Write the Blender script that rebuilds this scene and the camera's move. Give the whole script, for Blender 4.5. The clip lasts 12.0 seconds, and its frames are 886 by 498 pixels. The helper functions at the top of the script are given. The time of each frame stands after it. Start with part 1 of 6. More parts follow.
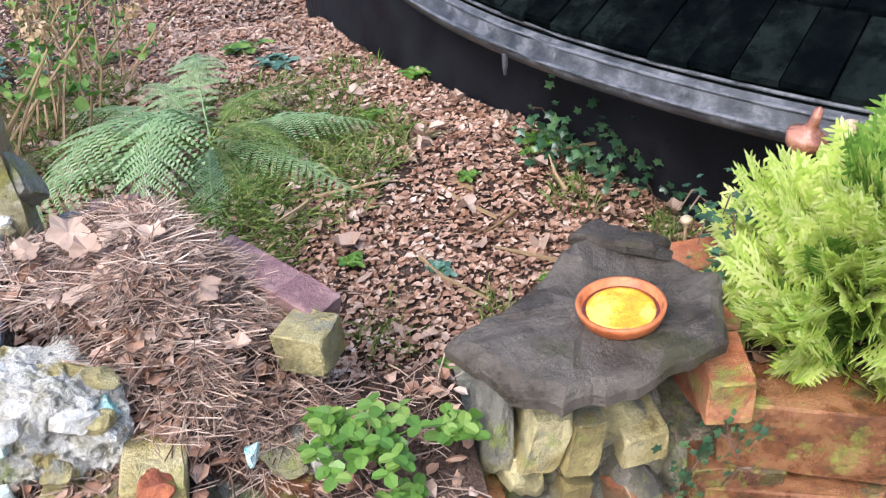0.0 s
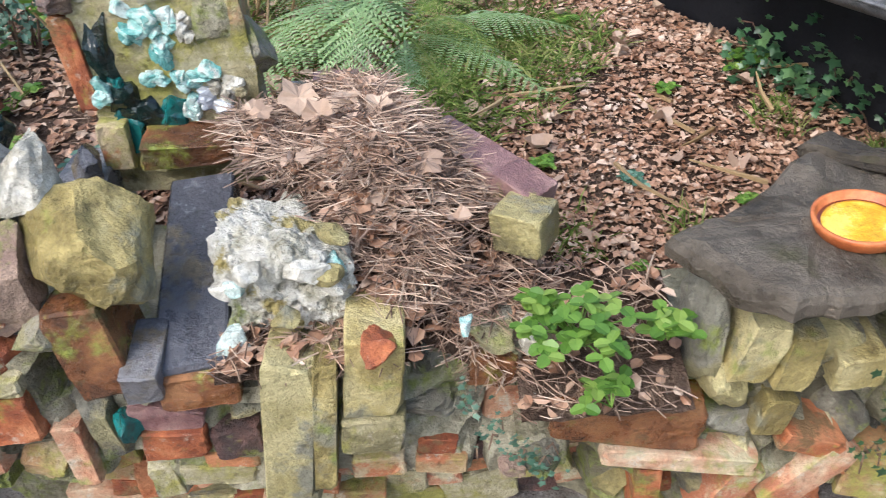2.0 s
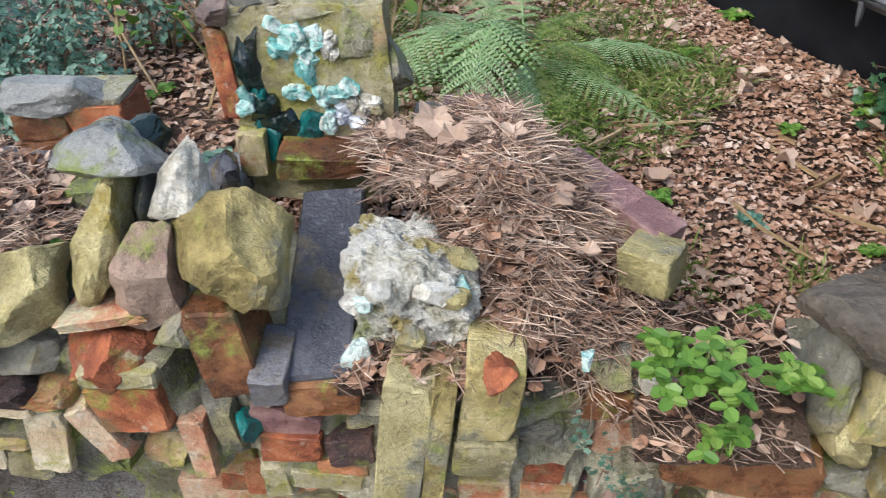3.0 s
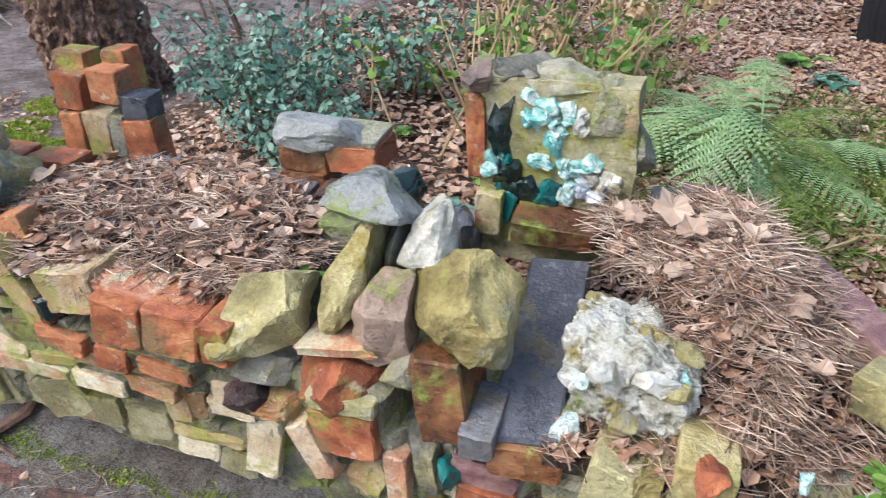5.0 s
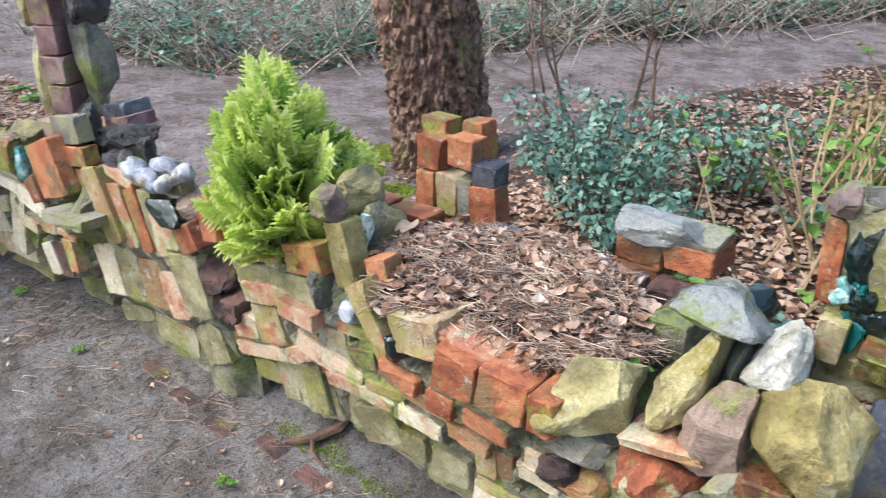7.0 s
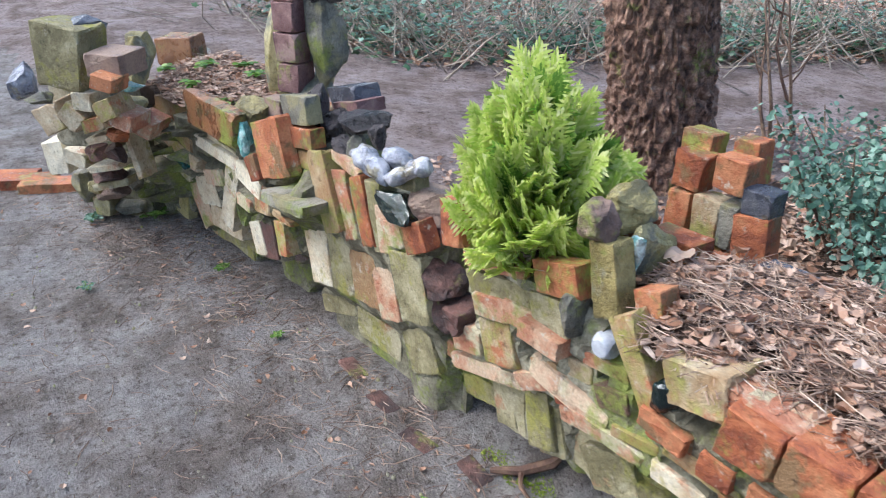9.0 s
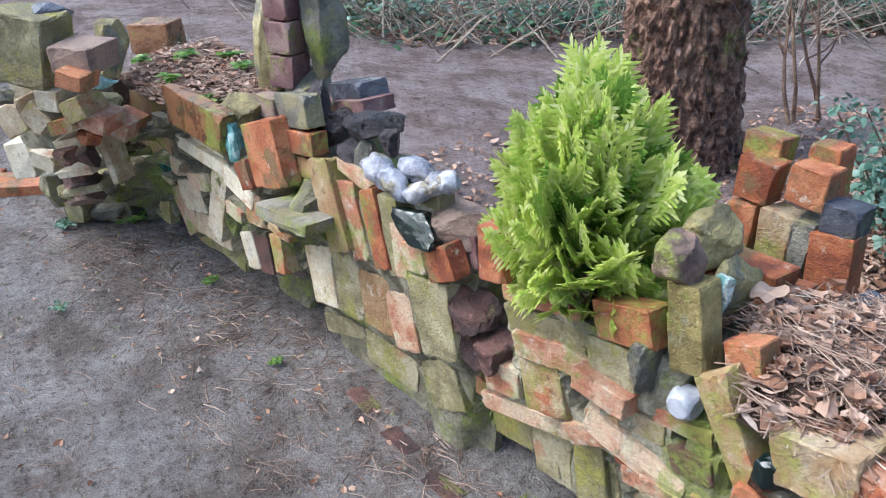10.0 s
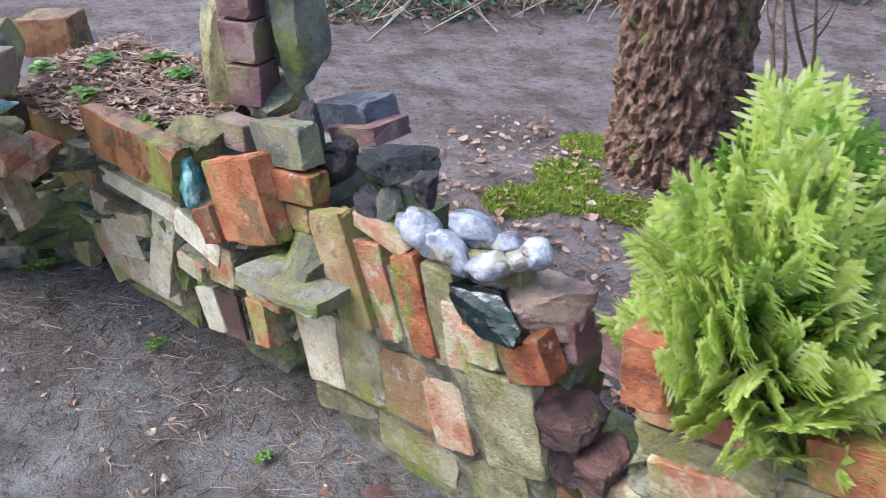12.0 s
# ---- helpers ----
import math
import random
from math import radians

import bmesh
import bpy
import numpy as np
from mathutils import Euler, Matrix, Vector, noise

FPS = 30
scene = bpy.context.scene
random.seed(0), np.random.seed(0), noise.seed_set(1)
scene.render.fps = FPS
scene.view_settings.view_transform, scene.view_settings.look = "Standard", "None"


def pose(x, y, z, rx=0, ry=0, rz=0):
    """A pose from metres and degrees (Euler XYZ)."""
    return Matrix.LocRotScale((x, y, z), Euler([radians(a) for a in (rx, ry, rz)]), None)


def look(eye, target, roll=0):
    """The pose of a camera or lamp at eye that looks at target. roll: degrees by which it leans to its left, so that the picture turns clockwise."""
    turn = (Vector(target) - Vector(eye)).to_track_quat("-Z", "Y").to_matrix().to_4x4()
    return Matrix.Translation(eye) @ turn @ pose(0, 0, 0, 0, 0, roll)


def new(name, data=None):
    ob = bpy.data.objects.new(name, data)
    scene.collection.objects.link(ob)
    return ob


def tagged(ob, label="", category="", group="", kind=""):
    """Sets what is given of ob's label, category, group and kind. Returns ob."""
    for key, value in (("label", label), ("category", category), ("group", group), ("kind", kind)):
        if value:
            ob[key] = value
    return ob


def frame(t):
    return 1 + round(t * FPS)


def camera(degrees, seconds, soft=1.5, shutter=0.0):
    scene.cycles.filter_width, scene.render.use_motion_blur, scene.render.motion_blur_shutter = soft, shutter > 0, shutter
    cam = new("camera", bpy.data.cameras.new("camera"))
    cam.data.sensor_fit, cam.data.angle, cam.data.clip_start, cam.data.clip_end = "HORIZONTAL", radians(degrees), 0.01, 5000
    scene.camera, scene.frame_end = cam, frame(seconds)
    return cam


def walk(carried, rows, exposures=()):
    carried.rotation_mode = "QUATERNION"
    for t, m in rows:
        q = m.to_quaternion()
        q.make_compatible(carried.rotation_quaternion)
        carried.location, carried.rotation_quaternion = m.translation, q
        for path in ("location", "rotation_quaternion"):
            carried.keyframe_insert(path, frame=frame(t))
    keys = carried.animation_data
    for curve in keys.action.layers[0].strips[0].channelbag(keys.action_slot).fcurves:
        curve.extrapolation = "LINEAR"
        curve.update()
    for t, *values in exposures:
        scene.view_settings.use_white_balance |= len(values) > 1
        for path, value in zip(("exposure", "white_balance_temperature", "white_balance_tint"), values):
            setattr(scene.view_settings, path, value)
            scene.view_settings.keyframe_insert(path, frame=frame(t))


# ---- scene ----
cam = camera(56.0, 12.0, soft=1.0, shutter=0.3)
PATH = [
    (0, (0.057, 0.335, 1.421), (-0.292, 1.984, 0.344), -4.3),
    (0.5, (0.038, 0.317, 1.392), (-0.356, 1.926, 0.271), -5.0),
    (1, (0.017, 0.292, 1.369), (-0.451, 1.854, 0.21), -5.6),
    (1.5, (-0.025, 0.278, 1.36), (-0.561, 1.8, 0.177), -5.1),
    (2, (-0.078, 0.264, 1.365), (-0.701, 1.746, 0.174), -4.7),
    (2.5, (-0.116, 0.251, 1.384), (-0.82, 1.707, 0.208), -4.1),
    (3, (-0.149, 0.235, 1.401), (-0.942, 1.658, 0.241), -3.7),
    (3.2, (-0.16, 0.225, 1.406), (-0.99, 1.633, 0.253), -3.4),
    (4.8, (-0.209, 0.178, 1.455), (-1.326, 1.457, 0.398), -1.6),
    (5, (-0.217, 0.175, 1.46), (-1.378, 1.419, 0.409), -1.9),
    (5.5, (-0.25, 0.143, 1.476), (-1.513, 1.303, 0.447), -2.1),
    (6, (-0.269, 0.101, 1.5), (-1.641, 1.177, 0.519), -2.2),
    (6.5, (-0.277, 0.063, 1.522), (-1.766, 1.016, 0.586), -1.6),
    (7, (-0.278, 0.035, 1.535), (-1.868, 0.846, 0.634), -1.2),
    (7.5, (-0.287, -0.016, 1.534), (-1.929, 0.662, 0.616), -0.0),
    (7.7, (-0.304, -0.038, 1.529), (-1.955, 0.603, 0.6), 0.7),
    (9.3, (-0.654, -0.126, 1.453), (-2.374, 0.36, 0.556), 0.1),
    (9.5, (-0.715, -0.131, 1.446), (-2.418, 0.369, 0.522), 0.1),
    (10, (-0.892, -0.133, 1.444), (-2.567, 0.407, 0.494), 0.2),
    (10.5, (-1.038, -0.118, 1.429), (-2.657, 0.491, 0.424), 2.3),
    (11, (-1.209, -0.144, 1.405), (-2.784, 0.538, 0.379), 1.6),
    (11.5, (-1.36, -0.199, 1.407), (-2.902, 0.573, 0.393), 0.7),
    (12, (-1.495, -0.246, 1.397), (-3.031, 0.52, 0.37), 1.0),
]
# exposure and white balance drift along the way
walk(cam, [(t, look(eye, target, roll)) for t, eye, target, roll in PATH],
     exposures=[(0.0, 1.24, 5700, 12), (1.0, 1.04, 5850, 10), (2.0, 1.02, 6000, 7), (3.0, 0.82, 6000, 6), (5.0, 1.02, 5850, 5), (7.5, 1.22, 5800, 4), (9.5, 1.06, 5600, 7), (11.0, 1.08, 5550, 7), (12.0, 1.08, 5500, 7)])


# ---- light: overcast sky, weak soft sun ----
world = bpy.data.worlds.new("sky")
scene.world = world
world.use_nodes = True
wn = world.node_tree.nodes
sky = wn.new("ShaderNodeTexSky")
sky.sky_type, sky.sun_disc, sky.sun_elevation, sky.sun_rotation = "NISHITA", False, radians(48), radians(200)
sky.air_density, sky.dust_density = 1.2, 4.0
wn["Background"].inputs[1].default_value = 0.15
world.node_tree.links.new(sky.outputs[0], wn["Background"].inputs[0])
sun = new("sun", bpy.data.lights.new("sun", "SUN"))
sun.data.energy, sun.data.angle, sun.data.color = 1.5, radians(40), (1.0, 0.98, 0.95)
sun.matrix_world = look((0, 0, 0), (0.25, 0.6, -1.0))


# ---- materials ----
def ramp(nt, fac, stops):
    r = nt.nodes.new("ShaderNodeValToRGB")
    while len(r.color_ramp.elements) < len(stops):
        r.color_ramp.elements.new(0.5)
    for e, (p, c) in zip(r.color_ramp.elements, stops):
        e.position, e.color = p, (*c, 1)
    nt.links.new(fac, r.inputs[0])
    return r.outputs[0]


def noise_out(nt, scale, detail=6, rough=0.6, vec=None, out=0):
    n = nt.nodes.new("ShaderNodeTexNoise")
    n.inputs["Scale"].default_value, n.inputs["Detail"].default_value, n.inputs["Roughness"].default_value = scale, detail, rough
    if vec:
        nt.links.new(vec, n.inputs["Vector"])
    return n.outputs[out]


def mix(nt, fac, a, b, blend="MIX"):
    m = nt.nodes.new("ShaderNodeMix")
    m.data_type, m.blend_type = "RGBA", blend
    for sock, v in ((m.inputs[0], fac), (m.inputs[6], a), (m.inputs[7], b)):
        if isinstance(v, (int, float)):
            sock.default_value = v
        elif isinstance(v, tuple):
            sock.default_value = (*v, 1)
        else:
            nt.links.new(v, sock)
    return m.outputs[2]


def math_node(nt, op, a, b=0.0):
    m = nt.nodes.new("ShaderNodeMath")
    m.operation = op
    for sock, v in ((m.inputs[0], a), (m.inputs[1], b)):
        if isinstance(v, (int, float)):
            sock.default_value = v
        else:
            nt.links.new(v, sock)
    return m.outputs[0]


def stretch(nt, v, k):
    """Spread noise about its middle."""
    r = math_node(nt, "MULTIPLY_ADD", math_node(nt, "SUBTRACT", v, 0.5), k)
    r.node.inputs[2].default_value = 0.5
    r.node.use_clamp = True
    return r


def base_mat(name, rough=0.8, spec=0.4):
    m = bpy.data.materials.new(name)
    m.use_nodes = True
    nt = m.node_tree
    b = nt.nodes["Principled BSDF"]
    b.inputs["Roughness"].default_value, b.inputs["Specular IOR Level"].default_value = rough, spec
    geo = nt.nodes.new("ShaderNodeNewGeometry")
    info = nt.nodes.new("ShaderNodeObjectInfo")
    add = nt.nodes.new("ShaderNodeVectorMath")
    add.operation = "ADD"
    nt.links.new(geo.outputs["Position"], add.inputs[0])
    mul = math_node(nt, "MULTIPLY", info.outputs["Random"], 40.0)
    nt.links.new(mul, add.inputs[1])
    return m, nt, b, geo, info, add.outputs[0]


def bump(nt, b, height, strength=0.5, dist=0.01):
    n = nt.nodes.new("ShaderNodeBump")
    n.inputs["Strength"].default_value, n.inputs["Distance"].default_value = strength, dist
    nt.links.new(height, n.inputs["Height"])
    nt.links.new(n.outputs[0], b.inputs["Normal"])


def masonry(name, stops, patch=None, patch_at=0.58, moss=0.0, scale=14.0, rough=0.75, relief=0.6, spec=0.4, light_dirt=0.0, moss_col=(0.16, 0.21, 0.03), pits=0.0):
    """Mineral surface: stops by noise and per-piece shift, blotches of a second tone, green algae film, pale lime."""
    m, nt, b, geo, info, pos = base_mat(name, rough, spec)
    n1 = stretch(nt, noise_out(nt, scale, 8, 0.65, pos), 2.4)
    shift = math_node(nt, "MULTIPLY_ADD", info.outputs["Random"], 0.5)
    shift.node.inputs[2].default_value = -0.25
    col = ramp(nt, math_node(nt, "ADD", n1, shift), stops)
    if patch:
        n2 = stretch(nt, noise_out(nt, scale * 0.6, 7, 0.65, pos), 1.6)
        k = ramp(nt, n2, [(patch_at, (0, 0, 0)), (patch_at + 0.1, (1, 1, 1))])
        col = mix(nt, k, col, patch)
    if light_dirt:
        n3 = stretch(nt, noise_out(nt, scale * 1.7, 9, 0.75, pos), 1.5)
        k = ramp(nt, n3, [(0.68 - 0.2 * light_dirt, (0, 0, 0)), (0.84 - 0.2 * light_dirt, (1, 1, 1))])
        col = mix(nt, k, col, (0.62, 0.55, 0.45))
    if moss:
        n4 = stretch(nt, noise_out(nt, 5.5, 6, 0.65, geo.outputs["Position"]), 1.8)
        n5 = stretch(nt, noise_out(nt, 45.0, 4, 0.6, geo.outputs["Position"]), 1.8)
        k = math_node(nt, "ADD", math_node(nt, "MULTIPLY", n4, 0.75), math_node(nt, "MULTIPLY", n5, 0.25))
        k = ramp(nt, k, [(0.62 - 0.24 * moss, (0, 0, 0)), (0.76 - 0.2 * moss, (1, 1, 1))])
        col = mix(nt, math_node(nt, "MULTIPLY", k, 0.85), col, mix(nt, n5, moss_col, (moss_col[0] * 2.2, moss_col[1] * 1.9, moss_col[2] * 2.6)))
    fine = stretch(nt, noise_out(nt, 130.0, 4, 0.75, pos), 2.5)
    spots = ramp(nt, noise_out(nt, 38.0, 6, 0.7, pos), [(0.56, (0, 0, 0)), (0.68, (1, 1, 1))])
    col = mix(nt, math_node(nt, "MULTIPLY", fine, 0.45), col, (0.25, 0.22, 0.18), "MULTIPLY")
    col = mix(nt, math_node(nt, "MULTIPLY", spots, 0.6), col, (0.2, 0.17, 0.12), "MULTIPLY")
    nt.links.new(col, b.inputs["Base Color"])
    h = math_node(nt, "ADD", noise_out(nt, scale * 2.2, 9, 0.7, pos), math_node(nt, "MULTIPLY", fine, 0.3))
    if pits:
        v = nt.nodes.new("ShaderNodeTexVoronoi")
        v.inputs["Scale"].default_value = 42.0
        nt.links.new(pos, v.inputs["Vector"])
        h = math_node(nt, "ADD", h, math_node(nt, "MULTIPLY", math_node(nt, "MINIMUM", v.outputs[0], 0.35), 3.0 * pits))
    bump(nt, b, h, relief, 0.012)
    rr = ramp(nt, n1, [(0.3, (rough * 0.6,) * 3), (0.7, (min(1, rough * 1.15),) * 3)])
    nt.links.new(rr, b.inputs["Roughness"])
    return m


def leafy(name, stops, rough=0.5, trans=0.25, scale=6.0, spec=0.4, clump=0.25):
    """Leaf surface whose tone varies per island and per patch."""
    m, nt, b, geo, info, pos = base_mat(name, rough, spec)
    v = math_node(nt, "ADD", math_node(nt, "MULTIPLY", geo.outputs["Random Per Island"], 1.0 - clump), math_node(nt, "MULTIPLY", stretch(nt, noise_out(nt, scale, 6, 0.6, geo.outputs["Position"]), 2.0), clump))
    col = ramp(nt, v, stops)
    col = mix(nt, math_node(nt, "MULTIPLY", noise_out(nt, 120.0, 3, 0.6, geo.outputs["Position"]), 0.4), col, (0.1, 0.08, 0.05), "MULTIPLY")
    nt.links.new(col, b.inputs["Base Color"])
    tr = nt.nodes.new("ShaderNodeBsdfTranslucent")
    nt.links.new(col, tr.inputs[0])
    ms = nt.nodes.new("ShaderNodeMixShader")
    ms.inputs[0].default_value = trans
    nt.links.new(b.outputs[0], ms.inputs[1])
    nt.links.new(tr.outputs[0], ms.inputs[2])
    nt.links.new(ms.outputs[0], nt.nodes["Material Output"].inputs[0])
    return m


def soil(name, stops, scale=7.0, rough=0.95):
    """Crumbly ground: wide damp stains, clods and fine grit."""
    m, nt, b, geo, info, pos = base_mat(name, rough, 0.25)
    n1 = stretch(nt, noise_out(nt, 2.2, 6, 0.65, geo.outputs["Position"]), 2.0)
    n2 = stretch(nt, noise_out(nt, scale * 4.0, 8, 0.75, geo.outputs["Position"]), 2.2)
    n3 = stretch(nt, noise_out(nt, 170.0, 4, 0.7, geo.outputs["Position"]), 2.8)
    nm = stretch(nt, noise_out(nt, 9.0, 8, 0.7, geo.outputs["Position"]), 2.6)
    v = math_node(nt, "ADD", math_node(nt, "ADD", math_node(nt, "MULTIPLY", n1, 0.2), math_node(nt, "MULTIPLY", nm, 0.3)), math_node(nt, "ADD", math_node(nt, "MULTIPLY", n2, 0.22), math_node(nt, "MULTIPLY", n3, 0.28)))
    col = ramp(nt, v, stops)
    damp = ramp(nt, stretch(nt, noise_out(nt, 3.2, 8, 0.68, geo.outputs["Position"]), 2.2), [(0.3, (0.5, 0.44, 0.39)), (0.55, (0.86, 0.83, 0.80)), (0.75, (1, 1, 1))])
    col = mix(nt, 0.9, col, damp, "MULTIPLY")
    clods = ramp(nt, noise_out(nt, 26.0, 6, 0.7, geo.outputs["Position"]), [(0.36, (0.42, 0.37, 0.33)), (0.46, (1, 1, 1))])
    col = mix(nt, 0.8, col, clods, "MULTIPLY")
    grit = ramp(nt, noise_out(nt, 95.0, 3, 0.6, geo.outputs["Position"]), [(0.66, (0, 0, 0)), (0.72, (1, 1, 1))])
    col = mix(nt, math_node(nt, "MULTIPLY", grit, 0.65), col, (0.52, 0.49, 0.46))
    crumbs = ramp(nt, noise_out(nt, 60.0, 5, 0.75, geo.outputs["Position"]), [(0.36, (0.40, 0.35, 0.31)), (0.44, (1, 1, 1))])
    col = mix(nt, 0.85, col, crumbs, "MULTIPLY")
    nt.links.new(col, b.inputs["Base Color"])
    bump(nt, b, math_node(nt, "ADD", n2, math_node(nt, "MULTIPLY", n3, 0.6)), 1.0, 0.018)
    return m


def glassy(name, a, bcol, rough=0.08):
    m, nt, b, geo, info, pos = base_mat(name, rough, 0.6)
    col = ramp(nt, noise_out(nt, 16.0, 5, 0.6, pos), [(0.35, a), (0.7, bcol)])
    nt.links.new(col, b.inputs["Base Color"])
    b.inputs["Transmission Weight"].default_value = 0.25
    bump(nt, b, noise_out(nt, 30.0, 4, 0.6, pos), 0.5, 0.01)
    return m


BRICK = masonry("orange_brick", [(0.2, (0.24, 0.065, 0.03)), (0.5, (0.43, 0.135, 0.055)), (0.8, (0.54, 0.23, 0.11))], patch=(0.24, 0.14, 0.065), patch_at=0.56, moss=0.2, light_dirt=0.2)
BRICK_WET = masonry("wet_rust_brick", [(0.2, (0.10, 0.04, 0.018)), (0.5, (0.21, 0.08, 0.03)), (0.8, (0.33, 0.15, 0.06))], patch=(0.10, 0.085, 0.03), patch_at=0.6, moss=0.3, rough=0.35, spec=0.5)
BRICK_PALE = masonry("lime_stained_brick", [(0.25, (0.46, 0.18, 0.10)), (0.5, (0.58, 0.32, 0.20)), (0.8, (0.66, 0.49, 0.34))], patch=(0.58, 0.51, 0.34), patch_at=0.55, moss=0.38, light_dirt=0.55)
BRICK_MOSS = masonry("algae_covered_brick", [(0.25, (0.36, 0.21, 0.10)), (0.5, (0.45, 0.31, 0.17)), (0.8, (0.54, 0.43, 0.28))], patch=(0.46, 0.17, 0.08), patch_at=0.58, moss=0.66, light_dirt=0.35, moss_col=(0.19, 0.21, 0.035))
BRICK_DARK = masonry("burnt_brick", [(0.25, (0.07, 0.045, 0.045)), (0.5, (0.14, 0.075, 0.065)), (0.8, (0.24, 0.12, 0.10))], moss=0.12, rough=0.5, relief=1.0)
BRICK_PURPLE = masonry("purple_brick", [(0.25, (0.20, 0.10, 0.10)), (0.5, (0.30, 0.17, 0.16)), (0.8, (0.40, 0.27, 0.24))], moss=0.1, rough=0.5)
STONE_YEL = masonry("yellow_grey_sandstone", [(0.2, (0.20, 0.17, 0.08)), (0.5, (0.44, 0.37, 0.165)), (0.8, (0.64, 0.56, 0.30))], patch=(0.27, 0.26, 0.20), patch_at=0.54, moss=0.16, scale=8.0, relief=1.0, rough=0.55, moss_col=(0.20, 0.17, 0.025))
STONE_OCHRE = masonry("ochre_lichen_stone", [(0.2, (0.25, 0.195, 0.07)), (0.5, (0.50, 0.40, 0.16)), (0.8, (0.67, 0.58, 0.31))], patch=(0.31, 0.29, 0.20), patch_at=0.56, moss=0.1, scale=9.0, relief=0.9, rough=0.5, pits=0.3)
STONE_BLUE = masonry("blue_grey_stone", [(0.2, (0.11, 0.115, 0.12)), (0.5, (0.23, 0.235, 0.235)), (0.8, (0.38, 0.38, 0.37))], patch=(0.30, 0.27, 0.17), patch_at=0.66, moss=0.05, scale=9.0, relief=1.0, rough=0.45)
STONE_GREY = masonry("grey_fieldstone", [(0.2, (0.11, 0.105, 0.09)), (0.5, (0.23, 0.215, 0.175)), (0.8, (0.40, 0.37, 0.30))], patch=(0.36, 0.32, 0.18), patch_at=0.55, moss=0.28, scale=9.0, rough=0.55, relief=1.0)
STONE_SLATE = masonry("wet_slate", [(0.2, (0.05, 0.052, 0.07)), (0.5, (0.095, 0.098, 0.125)), (0.8, (0.18, 0.175, 0.19))], patch=(0.15, 0.12, 0.08), patch_at=0.6, scale=9.0, rough=0.28, relief=0.5, spec=0.5)
SLAB = masonry("dark_slab_stone", [(0.25, (0.042, 0.033, 0.024)), (0.5, (0.08, 0.064, 0.048)), (0.8, (0.145, 0.12, 0.095))], patch=(0.065, 0.058, 0.03), patch_at=0.6, scale=9.0, rough=0.42, relief=0.8, spec=0.35)
STONE_WHITE = masonry("white_quartz", [(0.25, (0.5, 0.46, 0.38)), (0.5, (0.72, 0.69, 0.62)), (0.8, (0.85, 0.83, 0.78))], patch=(0.42, 0.36, 0.22), patch_at=0.64, scale=16.0, rough=0.45, relief=0.8)
STONE_PINK = masonry("reddish_fieldstone", [(0.25, (0.13, 0.09, 0.08)), (0.5, (0.26, 0.17, 0.14)), (0.8, (0.38, 0.27, 0.21))], moss=0.25, scale=9.0, rough=0.6, relief=0.8)
SLAG = masonry("porous_black_slag", [(0.25, (0.025, 0.022, 0.025)), (0.5, (0.07, 0.06, 0.065)), (0.8, (0.17, 0.14, 0.14))], scale=18.0, rough=0.4, relief=1.2, pits=0.8)
POROUS = masonry("porous_white_slag", [(0.15, (0.20, 0.17, 0.09)), (0.40, (0.64, 0.60, 0.48)), (0.8, (0.90, 0.87, 0.80))], patch=(0.50, 0.41, 0.17), patch_at=0.55, moss=0.24, scale=24.0, relief=1.2, pits=1.3)
FLINT = masonry("pale_blue_grey_flint", [(0.2, (0.18, 0.185, 0.23)), (0.45, (0.35, 0.36, 0.42)), (0.8, (0.58, 0.58, 0.64))], patch=(0.32, 0.28, 0.20), patch_at=0.57, scale=16.0, rough=0.35, relief=0.5)
TURQ = masonry("turquoise_slag_glass", [(0.2, (0.16, 0.46, 0.44)), (0.45, (0.40, 0.72, 0.68)), (0.75, (0.80, 0.92, 0.88))], patch=(0.75, 0.76, 0.70), patch_at=0.62, scale=22.0, rough=0.22, relief=0.8, spec=0.6)
TEAL = glassy("dark_teal_glass", (0.005, 0.05, 0.055), (0.02, 0.20, 0.19), 0.1)
BLACKGLASS = glassy("black_green_glass", (0.004, 0.008, 0.010), (0.015, 0.035, 0.03), 0.08)
CLEAR = glassy("frosted_clear_glass", (0.35, 0.37, 0.45), (0.8, 0.82, 0.86), 0.12)
MORTAR = masonry("mossy_mortar", [(0.25, (0.20, 0.18, 0.12)), (0.5, (0.34, 0.31, 0.22)), (0.8, (0.50, 0.46, 0.35))], moss=0.42, scale=18.0, relief=1.0, rough=0.9, pits=0.3)
CONCRETE = masonry("algae_grown_concrete", [(0.25, (0.25, 0.215, 0.11)), (0.5, (0.40, 0.35, 0.20)), (0.8, (0.54, 0.48, 0.32))], patch=(0.46, 0.26, 0.15), patch_at=0.66, moss=0.42, scale=12.0, rough=0.85, relief=0.8, light_dirt=0.3, moss_col=(0.20, 0.21, 0.035))
SOIL = soil("trodden_sandy_soil", [(0.2, (0.15, 0.134, 0.13)), (0.42, (0.31, 0.286, 0.28)), (0.6, (0.44, 0.41, 0.40)), (0.82, (0.62, 0.59, 0.575))])
PATHSOIL = soil("damp_path_soil", [(0.2, (0.20, 0.158, 0.155)), (0.5, (0.39, 0.32, 0.312)), (0.8, (0.58, 0.49, 0.475))])
HUMUS = soil("leafy_humus", [(0.2, (0.06, 0.037, 0.027)), (0.5, (0.17, 0.11, 0.082)), (0.8, (0.33, 0.235, 0.18))], 9.0)
TAR = masonry("tarred_black_wall", [(0.25, (0.006, 0.006, 0.008)), (0.6, (0.010, 0.010, 0.013)), (0.9, (0.02, 0.02, 0.023))], scale=4.0, rough=0.9, relief=0.15, spec=0.15)
